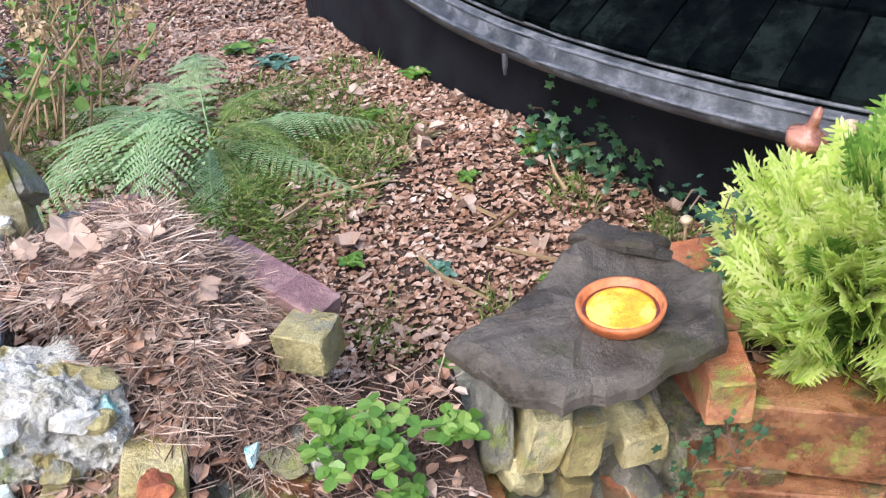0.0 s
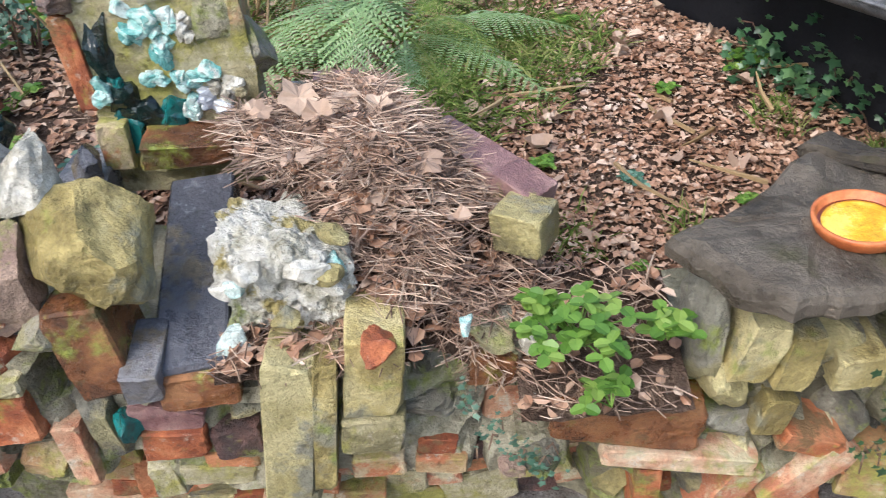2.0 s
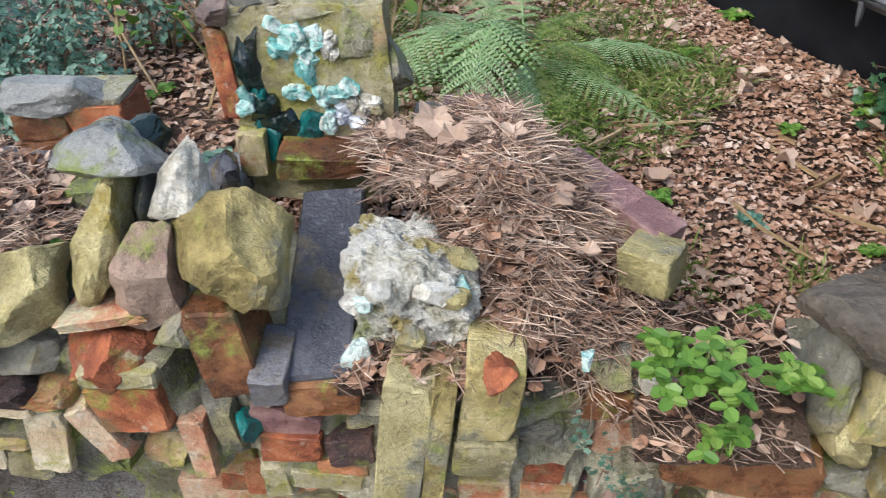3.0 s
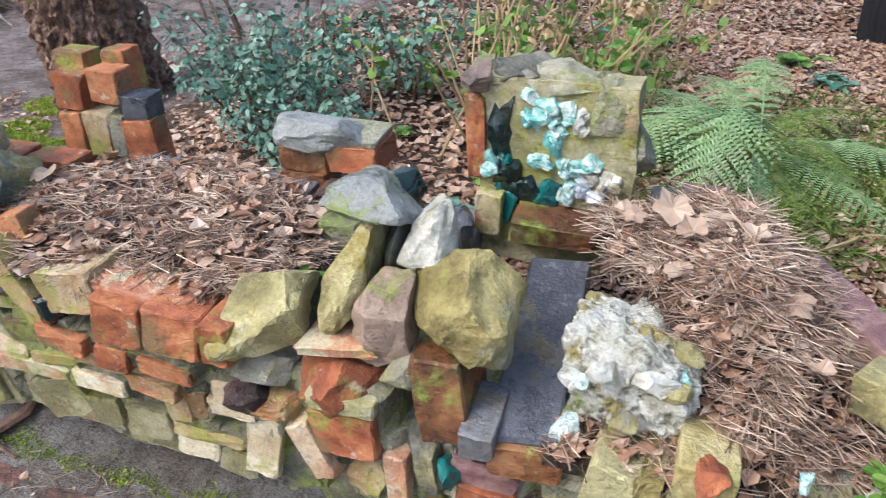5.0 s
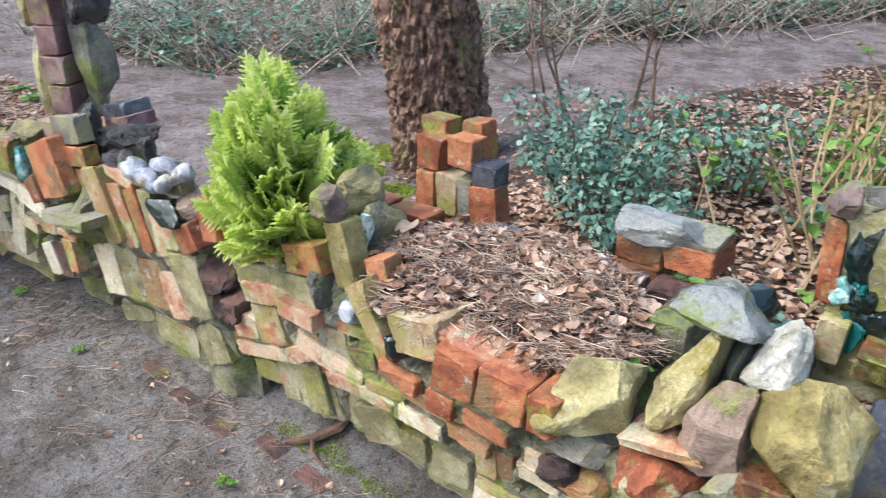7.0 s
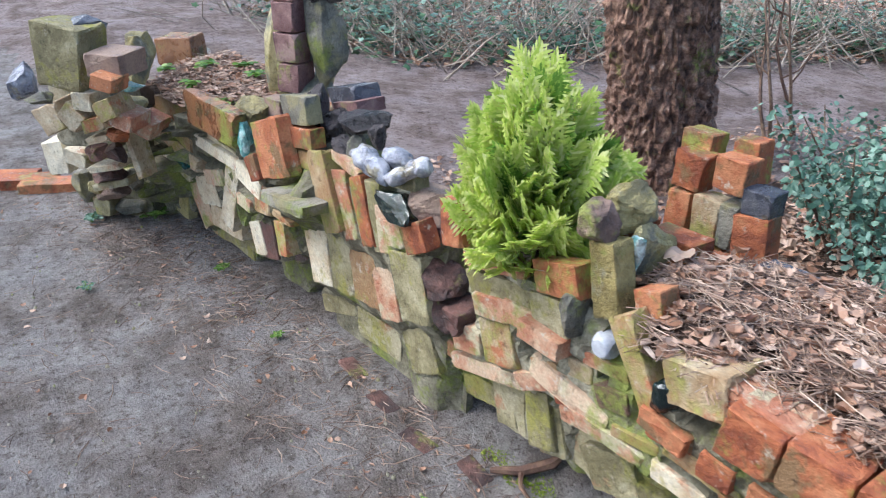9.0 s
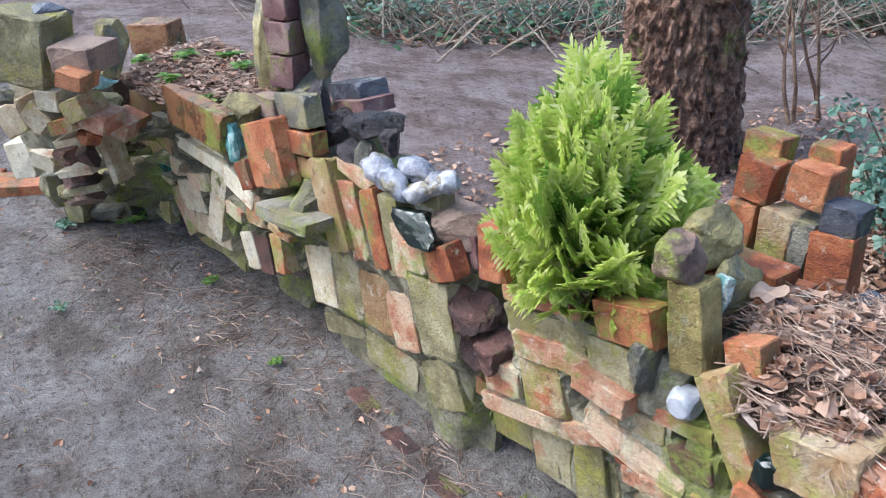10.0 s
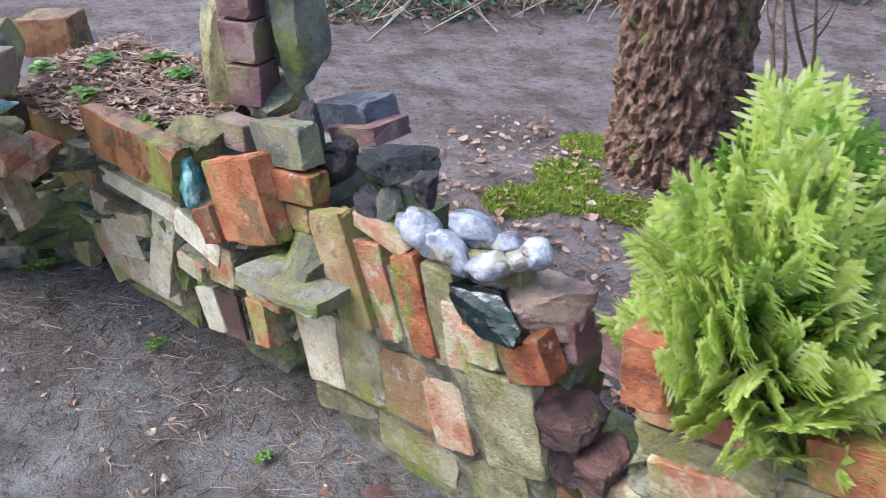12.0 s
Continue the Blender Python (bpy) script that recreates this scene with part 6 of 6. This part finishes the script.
scatter_leaves("bed_leaf_litter", "brown and pinkish fallen leaves covering the bed", 42000, (0.2, 2.7, 0.40, 2.9), (0.007, 0.032), LITTER, 31, in_bed, 0.014, 0.3, 0.22)
scatter_leaves("rear_leaf_litter", "fallen leaves beside the hut wall", 7000, (0.2, 2.4, 2.8, 5.6), (0.02, 0.06), LITTER, 36, in_bed, 0.02)
scatter_leaves("side_leaf_litter", "brown fallen leaves behind the wall", 15000, (-2.6, 0.8, 0.42, 5.4), (0.016, 0.05), LITTER, 32, lambda s, d, r: in_bed(s, d, r) and r.random() < (1.1 - 0.14 * d) * (0.22 + 0.78 * smoothstep(-1.3, -0.8, s)), 0.02)
scatter_leaves("pale_leaves", "large pale curled maple leaves on the bed", 130, (0.3, 2.4, 0.5, 2.4), (0.04, 0.08), PALELEAF, 33, in_bed, 0.03, 0.5, 0.4)
scatter_leaves("pale_scraps", "pale bleached leaf scraps between the stalks", 2600, (-0.9, 1.2, 0.9, 4.5), (0.02, 0.05), PALELEAF, 37, in_bed, 0.03, 0.4, 0.3)
scatter_leaves("bank_leaf_litter", "fallen leaves along the far bank", 15000, (-7.0, 1.6, 2.2, 8.0), (0.03, 0.08), LITTER, 34, lambda s, d, r: d > 2.3 + (s + 4.4) * 1.35 and not on_path(*W(s, d, 0).xy), 0.03)
scatter_leaves("path_scraps", "few leaf scraps on the trodden soil", 520, (-3.6, 0.9, -1.3, 0.12), (0.010, 0.03), LITTER, 35, lambda s, d, r: r.random() < 0.25 + 0.75 * smoothstep(-0.5, 0.1, d), 0.006)


def needles_on(name, label, count, region, seed, keep=None):
    rnd = random.Random(seed)
    t = stuff(name, label, "needles")
    so = Soup()
    n = 0
    while n < count:
        s, d = rnd.uniform(region[0], region[1]), rnd.uniform(region[2], region[3])
        if keep and not keep(s, d, rnd):
            continue
        n += 1
        so.add(*needle_shape(rnd, gp(s, d, 0.003), rnd.uniform(0.03, 0.08), rnd.uniform(0.0015, 0.003), 0.04))
    so.ob("needles", NEEDLE, t)


needles_on("ground_needles", "dry pine needles on the trodden soil", 2200, (-3.6, 1.0, -1.2, 0.15), 41, lambda s, d, r: r.random() < 0.12 + 0.88 * smoothstep(-0.45, 0.1, d))
needles_on("bed_needles", "pine needles among the fallen leaves", 1800, (-2.4, 2.4, 0.45, 1.9), 42, in_bed)


def pebbles():
    rnd = random.Random(43)
    t = stuff("pebbles", "small grey pebbles and crumbs on the soil", "pebbles")
    bm = bmesh.new()
    for _ in range(1500):
        s, d = rnd.uniform(-3.6, 1.0), rnd.uniform(-1.3, 0.14)
        r = 0.002 + 0.007 * rnd.random() ** 4
        m = Matrix.Translation(gp(s, d, r * 0.3)) @ pose(0, 0, 0, rnd.uniform(0, 90), rnd.uniform(0, 90), 0) @ Matrix.Diagonal((r, r * rnd.uniform(0.6, 1), r * 0.7, 1))
        bmesh.ops.create_icosphere(bm, subdivisions=1, radius=1.0, matrix=m)
    part("stones", bm, STONE_GREY, t)


pebbles()


def grass_mat(name, label, count, centers, mat, seed, length=(0.04, 0.11), up=0.9):
    rnd = random.Random(seed)
    t = stuff(name, label, "grass")
    so = Soup()
    for _ in range(count):
        s, d, r = centers[rnd.randrange(len(centers))]
        a, q = rnd.uniform(0, 6.283), r * math.sqrt(rnd.random())
        p = gp(s + math.cos(a) * q, d + math.sin(a) * q)
        L = rnd.uniform(*length)
        lean = Vector((rnd.gauss(0, 0.6), rnd.gauss(0, 0.6), up)).normalized()
        sd = lean.cross(Vector((rnd.gauss(0, 1), rnd.gauss(0, 1), 0.1))).normalized() * 0.0022
        m = p + lean * L * 0.6
        e = p + lean * L + Vector((lean.x, lean.y, -0.35)) * L * 0.35
        so.add([p - sd, p + sd, m + sd, m - sd, e], [(0, 1, 2, 3), (3, 2, 4)])
    so.ob("blades", mat, t)


grass_mat("bed_grass", "matted green grass and fern debris in the bed", 6800, [(0.75, 1.2, 0.3), (1.05, 1.15, 0.25), (1.2, 1.3, 0.22), (0.4, 1.5, 0.3), (1.0, 1.6, 0.3), (0.35, 1.9, 0.25), (0.9, 0.95, 0.16)], GRASS, 51, (0.03, 0.09), 0.5)
grass_mat("moss_strip", "bright green moss by the pine", 9000, [(-2.12, 1.85, 0.14), (-2.05, 1.55, 0.12), (-2.05, 1.25, 0.12), (-1.95, 1.4, 0.14), (-1.75, 1.45, 0.1)], MOSS, 52, (0.012, 0.03), 1.2)
grass_mat("bed_tufts", "thin grass tufts between the leaves", 420, [(1.45, 0.62, 0.06), (1.75, 0.95, 0.07), (1.2, 0.6, 0.08), (1.95, 0.8, 0.06), (1.3, 1.9, 0.1)], GRASS, 53, (0.03, 0.08), 1.0)
grass_mat("wall_moss", "green moss strip along the wall foot", 3000, [(-0.95 + 0.035 * i, 0.15 + 0.015 * math.sin(1.7 * i), 0.03) for i in range(38)], MOSS, 54, (0.005, 0.012), 1.2)


def herb_thing(name, label, p, n, spread, size, mat, seed, up=0.6, group=""):
    rnd = random.Random(seed)
    t = thing(name, label, "plant", group=group)
    st, so = Soup(), Soup()
    for _ in range(n):
        a, q = rnd.uniform(0, 6.283), spread * math.sqrt(rnd.random())
        c = p + Vector((math.cos(a) * q, math.sin(a) * q, spread * up * rnd.uniform(0.4, 1.0) + 0.01))
        st.add(*tube([p, p.lerp(c, 0.5) + Vector((0, 0, 0.012)), c], [0.0018, 0.0015, 0.001], 4))
        for k in range(3):
            b = a + (k - 1) * 2.1
            o = Vector((math.cos(b), math.sin(b), rnd.uniform(-0.25, 0.15)))
            m = c + o * size * 0.45
            x = o.normalized()
            nrm = (Vector((0, 0, 1)) - x * x.z + Vector((rnd.gauss(0, 0.2), rnd.gauss(0, 0.2), 0))).normalized()
            y = nrm.cross(x)
            vs, fs = [m + nrm * 0.0], []
            kk = 12
            for i in range(kk):
                th = 2 * math.pi * i / kk
                r = size * 0.5 * (1.0 if i % 2 else 0.9)
                vs.append(m + x * math.cos(th) * r + y * math.sin(th) * r * 0.82 + nrm * (0.12 * size * abs(math.sin(th))))
            fs = [(0, i + 1, (i + 1) % kk + 1) for i in range(kk)]
            so.add(vs, fs)
    st.ob("stalk", HERB, t)
    so.ob("foliage", mat, t)


herb_thing("strawberry_plant", "fresh green strawberry plant growing on the wall", W(1.09, 0.03, 0.50), 36, 0.085, 0.026, HERB, 61, 0.75)
herb_thing("strawberry_plant", "small strawberry runner with round leaves", W(1.225, 0.03, 0.50), 10, 0.035, 0.027, HERB, 62, 0.9)
herb_thing("strawberry_plant", "small strawberry runner hanging over the brick", W(1.13, -0.04, 0.44), 7, 0.045, 0.026, HERB, 63, 0.3)
for i, (s, d, sp, sz) in enumerate([(1.30, 0.42, 0.03, 0.022), (1.32, 0.50, 0.03, 0.022), (1.72, 1.12, 0.06, 0.035), (1.05, 2.0, 0.06, 0.04), (0.95, 2.2, 0.08, 0.045), (1.5, 1.7, 0.05, 0.03), (1.9, 0.62, 0.03, 0.03), (0.2, 1.2, 0.09, 0.035), (0.25, 0.95, 0.10, 0.035), (0.12, 0.8, 0.08, 0.035), (-0.1, 0.85, 0.09, 0.03), (-0.2, 1.15, 0.09, 0.03), (0.0, 1.4, 0.10, 0.035), (0.35, 2.0, 0.1, 0.03), (0.5, 2.3, 0.1, 0.03), (0.15, 2.3, 0.12, 0.035), (0.0, 1.9, 0.12, 0.035), (-0.3, 1.6, 0.1, 0.03), (1.35, 0.75, 0.03, 0.02), (1.6, 0.7, 0.025, 0.02), (1.5, 1.05, 0.03, 0.02), (1.85, 1.35, 0.03, 0.025), (1.3, 1.45, 0.03, 0.025), (1.15, 0.8, 0.03, 0.02), (1.95, 1.9, 0.05, 0.03), (1.6, 2.2, 0.05, 0.03), (-2.94, 0.02, 0.06, 0.02), (-3.07, -0.2, 0.04, 0.02), (-2.35, 0.05, 0.025, 0.014), (-1.8, -0.02, 0.02, 0.012), (-2.5, -0.4, 0.03, 0.012), (-0.9, -0.1, 0.03, 0.012)]):
    herb_thing("ground_herb", "low green herb rosette on the soil", gp(s, d), 10, sp, sz, HERB if i % 3 else BLUEGREEN, 70 + i, 0.5, "low herbs")
for i, (s, d, z) in enumerate([(-2.55, 0.10, 0.64), (-2.70, 0.22, 0.66), (-2.45, 0.3, 0.66), (-2.32, 0.12, 0.62), (-2.85, 0.12, 0.63), (-2.6, 0.34, 0.66), (0.08, 0.15, 0.63)]):
    herb_thing("planter_herb", "small lobed green herb sprouting from litter", W(s, d, z), 8, 0.035, 0.026, HERB, 110 + i, 0.5, "planter herbs")


def ivy_leaf(so, rnd, p, n, size):
    n = (n + Vector((rnd.gauss(0, 0.3), rnd.gauss(0, 0.3), rnd.gauss(0, 0.2)))).normalized()
    x = n.orthogonal().normalized()
    a = rnd.uniform(0, 6.283)
    x = x * math.cos(a) + n.cross(x) * math.sin(a)
    y = n.cross(x)
    vs = [p]
    for k, r in enumerate((1.0, 0.5, 0.8, 0.45, 0.62, 0.3, 0.62, 0.45, 0.8, 0.5)):
        th = 2 * math.pi * k / 10
        vs.append(p + (x * math.cos(th) + y * math.sin(th)) * r * size * 0.55 - n * 0.08 * size * r)
    so.add(vs, [(0, k + 1, (k + 1) % 10 + 1) for k in range(10)])


def ivy_patch(name, label, pts, count, size, seed, height=0.12, mat=None, normal=Vector((0, 0, 1))):
    """Ivy round the given world points with radius."""
    rnd = random.Random(seed)
    t = stuff(name, label, "ivy")
    so, st = Soup(), Soup()
    for _ in range(count):
        c, r = pts[rnd.randrange(len(pts))]
        p = c + Vector((rnd.gauss(0, r * 0.5), rnd.gauss(0, r * 0.5), abs(rnd.gauss(0, height * 0.6))))
        ivy_leaf(so, rnd, p, normal, size * rnd.uniform(0.5, 1.25))
        if rnd.random() < 0.12:
            q = p + Vector((rnd.gauss(0, r * 0.4), rnd.gauss(0, r * 0.4), rnd.uniform(-height, 0)))
            st.add(*tube([p, p.lerp(q, 0.5) + Vector((0, 0, 0.02)), q], [0.0025, 0.002, 0.0015], 4))
    so.ob("leaves", mat or IVY, t)
    st.ob("stems", TWIG, t)


ivy_patch("hut_ivy", "dark green ivy at the hut base", [(gp(1.72 + 0.085 * i, 1.10 - 0.045 * i), 0.09) for i in range(11)], 620, 0.042, 81, 0.12, None, Vector((0, 0, 1)) - N * 0.5)
ivy_patch("wall_ivy", "small dark ivy clinging beneath the slab", [(W(1.62, -0.02, 0.40), 0.05), (W(1.67, -0.02, 0.42), 0.05), (W(1.58, -0.02, 0.33), 0.03), (W(1.56, -0.02, 0.24), 0.03)], 90, 0.022, 82, 0.06, None, -N)
ivy_patch("wall_creeper", "bluish creeper in the wall joints", [(W(0.95, 0.0, 0.34), 0.03), (W(1.0, -0.01, 0.30), 0.03), (W(0.92, 0.0, 0.42), 0.03), (W(1.03, 0.0, 0.24), 0.03)], 90, 0.016, 83, 0.05, BLUEGREEN, -N)
ivy_patch("planter_edge_ivy", "ivy twigs over the planter edge", [(W(1.73, 0.2, 0.57), 0.05), (W(1.78, 0.3, 0.62), 0.06)], 60, 0.03, 84, 0.06, IVY)
rnd = random.Random(85)
bank = []
for _ in range(240):
    s = rnd.uniform(-7.0, 1.0)
    d = 2.55 + (max(s, -4.6) + 4.4) * 1.38 + abs(rnd.gauss(0, 1.1))
    bank.append((gp(s, d), 0.28))
ivy_patch("bank_ivy", "dense dark ivy and undergrowth beyond the path", bank, 9000, 0.075, 86, 0.22)
ivy_patch("bank_scrub", "green leafy scrub on the bank", [(p + Vector((0, 0, 0.15)), 0.3) for p, _ in bank[::6]], 2200, 0.06, 87, 0.4, BLUEGREEN)


def twigs(name, label, count, spots, seed, length, mat, up):
    rnd = random.Random(seed)
    t = stuff(name, label, "twigs")
    so = Soup()
    for _ in range(count):
        c = spots[rnd.randrange(len(spots))]
        p = c + Vector((rnd.gauss(0, 0.3), rnd.gauss(0, 0.3), 0))
        d = Vector((rnd.gauss(0, 0.7), rnd.gauss(0, 0.7), up)).normalized()
        L = length * rnd.uniform(0.5, 1.2)
        q = p + d * L * 0.5 + Vector((rnd.gauss(0, 0.06), rnd.gauss(0, 0.06), 0)) * L
        so.add(*tube([p, q, p + d * L], [0.006, 0.005, 0.002], 4))
    so.ob("twigs", mat, t)


twigs("bank_twigs", "tangle of bare grey-brown twigs on the bank", 1700, [p for p, _ in bank], 91, 0.7, TWIG_GREY, 0.5)
twigs("bed_twigs", "dry twigs lying in the bed", 60, [gp(0.3 + 0.2 * i, 0.8 + 0.15 * (i % 5)) for i in range(10)], 92, 0.22, STRAW, 0.08)


def shrub(name, label, base, radius, height, leaves, size, mat, seed, stems=14):
    t = thing(name, label, "shrub")
    rnd = random.Random(seed)
    so = Soup()
    for i in range(stems):
        a, q = i * 2.4, radius * math.sqrt((i + 0.5) / stems)
        h = height * rnd.uniform(0.65, 1.15)
        b = base + Vector((math.cos(a) * q * 0.4, math.sin(a) * q * 0.4, 0))
        e = base + Vector((math.cos(a) * q, math.sin(a) * q, h))
        mid = b.lerp(e, 0.5) + Vector((rnd.gauss(0, 0.02), rnd.gauss(0, 0.02), 0.02))
        v, f = tube([b, mid, e], [0.005, 0.004, 0.002], 5)
        py_mesh("stem", v, f, TWIG, t)
        for k in range(leaves // stems):
            u = 0.2 + 0.8 * rnd.random()
            c = b.lerp(mid, u * 2) if u < 0.5 else mid.lerp(e, u * 2 - 1)
            th = rnd.uniform(0, 6.283)
            o = Vector((math.cos(th), math.sin(th), rnd.uniform(-0.1, 0.6))).normalized()
            p = c + o * rnd.uniform(0.02, 0.075)
            so.add(*leaf_shape(rnd, p, size * rnd.uniform(0.7, 1.2), (o + Vector((0, 0, 0.7))).normalized(), 0.12))
    so.ob("foliage", mat, t)


shrub("bluish_shrub", "bluish-green small-leaved evergreen shrub", gp(-0.62, 1.28), 0.34, 0.34, 2600, 0.024, BLUEGREEN, 95, 24)
shrub("bluish_shrub", "low bluish-green evergreen shrub beside another", gp(-0.35, 0.98), 0.2, 0.2, 1000, 0.024, BLUEGREEN, 96, 14)
shrub("bluish_shrub", "thin bluish-green shrub shoots", gp(-0.28, 1.55), 0.25, 0.30, 700, 0.026, BLUEGREEN, 97, 12)


def hydrangea(base, seed, n, height, heads):
    t = thing("hydrangea", "hydrangea with dry tan stalks and faded flower heads", "shrub", group="hydrangeas")
    rnd = random.Random(seed)
    gr = Soup()
    for i in range(n):
        b = base + Vector((rnd.gauss(0, 0.13), rnd.gauss(0, 0.13), 0))
        e = b + Vector((rnd.gauss(0, 0.12), rnd.gauss(0, 0.12), height * rnd.uniform(0.6, 1.1)))
        v, f = tube([b, b.lerp(e, 0.5) + Vector((rnd.gauss(0, 0.015), rnd.gauss(0, 0.015), 0)), e], [0.0045, 0.004, 0.003], 5)
        py_mesh("stalk", v, f, STRAW, t)
        for k in range(6):
            c = b.lerp(e, rnd.uniform(0.45, 1.0))
            gr.add(*leaf_shape(rnd, c + Vector((rnd.gauss(0, 0.02), rnd.gauss(0, 0.02), 0.01)), rnd.uniform(0.025, 0.05), Vector((rnd.gauss(0, 0.6), rnd.gauss(0, 0.6), 0.8)), 0.2))
        if i < heads:
            fl = Soup()
            for k in range(46):
                v = Vector((rnd.gauss(0, 1), rnd.gauss(0, 1), abs(rnd.gauss(0, 0.7)))).normalized()
                fl.add(*leaf_shape(rnd, e + v * rnd.uniform(0.03, 0.055), 0.024, v, 0.25))
            fl.ob("flower_head", STRAW, t, "faded tan flower head")
    gr.ob("foliage", HERB, t)


hydrangea(gp(0.12, 1.28), 98, 26, 0.42, 3)
hydrangea(gp(0.36, 1.62), 99, 20, 0.36, 4)
hydrangea(gp(0.0, 1.75), 100, 20, 0.36, 2)
hydrangea(gp(0.5, 2.15), 101, 12, 0.30, 2)
hydrangea(gp(0.25, 2.5), 102, 24, 0.35, 0)


def bare_shrub(base, seed, n, height):
    t = thing("bare_sapling", "leafless thin brown sapling stems", "shrub")
    rnd = random.Random(seed)
    for i in range(n):
        ps = [base + Vector((rnd.gauss(0, 0.05), rnd.gauss(0, 0.05), -0.02))]
        dv = Vector((rnd.gauss(0, 0.15), rnd.gauss(0, 0.15), 1)).normalized()
        for k in range(6):
            ps.append(ps[-1] + dv * height / 6)
            dv = (dv + Vector((rnd.gauss(0, 0.12), rnd.gauss(0, 0.12), 0.05))).normalized()
        v, f = tube(ps, [0.010 - 0.0013 * k for k in range(7)], 6)
        py_mesh("stem", v, f, TWIG, t)
        for k in range(2, 6):
            o = Vector((rnd.gauss(0, 1), rnd.gauss(0, 1), 0.7)).normalized() * rnd.uniform(0.1, 0.22)
            v, f = tube([ps[k], ps[k] + o * 0.6, ps[k] + o + Vector((0, 0, 0.04))], [0.005, 0.004, 0.002], 5)
            py_mesh("twig", v, f, TWIG, t)


bare_shrub(gp(-1.62, 2.6), 103, 4, 0.9)
bare_shrub(gp(-0.95, 2.2), 104, 2, 0.6)

# broken branch and paving bricks at the wall's foot
branch = thing("broken_branch", "dark wet broken branch at the wall foot", "branch")
v, f = tube([gp(-0.9, 0.10, 0.012), gp(-0.84, 0.15, 0.02), gp(-0.79, 0.21, 0.026), gp(-0.77, 0.24, 0.05)], [0.008, 0.014, 0.016, 0.009], 7)
py_mesh("wood", v, f, TWIG, branch)
v, f = tube([gp(-0.84, 0.15, 0.02), gp(-0.80, 0.11, 0.02), gp(-0.74, 0.10, 0.01)], [0.008, 0.006, 0.004], 6)
py_mesh("fork", v, f, TWIG, branch)
for i in range(3):
    pv = thing("paving_brick", "red paving brick lying flush in the soil", "brick", group="paving bricks")
    ob = new("body", brick_mesh(i, BRICK))
    ob.parent = pv
    ob.matrix_basis = Matrix.Translation(gp(-3.56 - 0.11 * i, -0.22 - 0.06 * i, 0.012)) @ pose(0, 0, 0, 0, 0, WALL_DEG + 58) @ Matrix.Diagonal((0.25, 0.115, 0.065, 1))
for i in range(6):
    s = -1.5 + 0.19 * i
    pv = thing("edging_brick", "sunken mossy edging brick along the wall foot", "brick", group="edging bricks")
    ob = new("body", brick_mesh(i % 8, BRICK_DARK))
    ob.parent = pv
    ob.matrix_basis = Matrix.Translation(gp(s, 0.075 - 0.02 * (i % 3), -0.024)) @ pose(0, 0, 0, 2, 3, WALL_DEG + 6 * (i % 3) - 6) @ Matrix.Diagonal((0.11, 0.05, 0.06, 1))
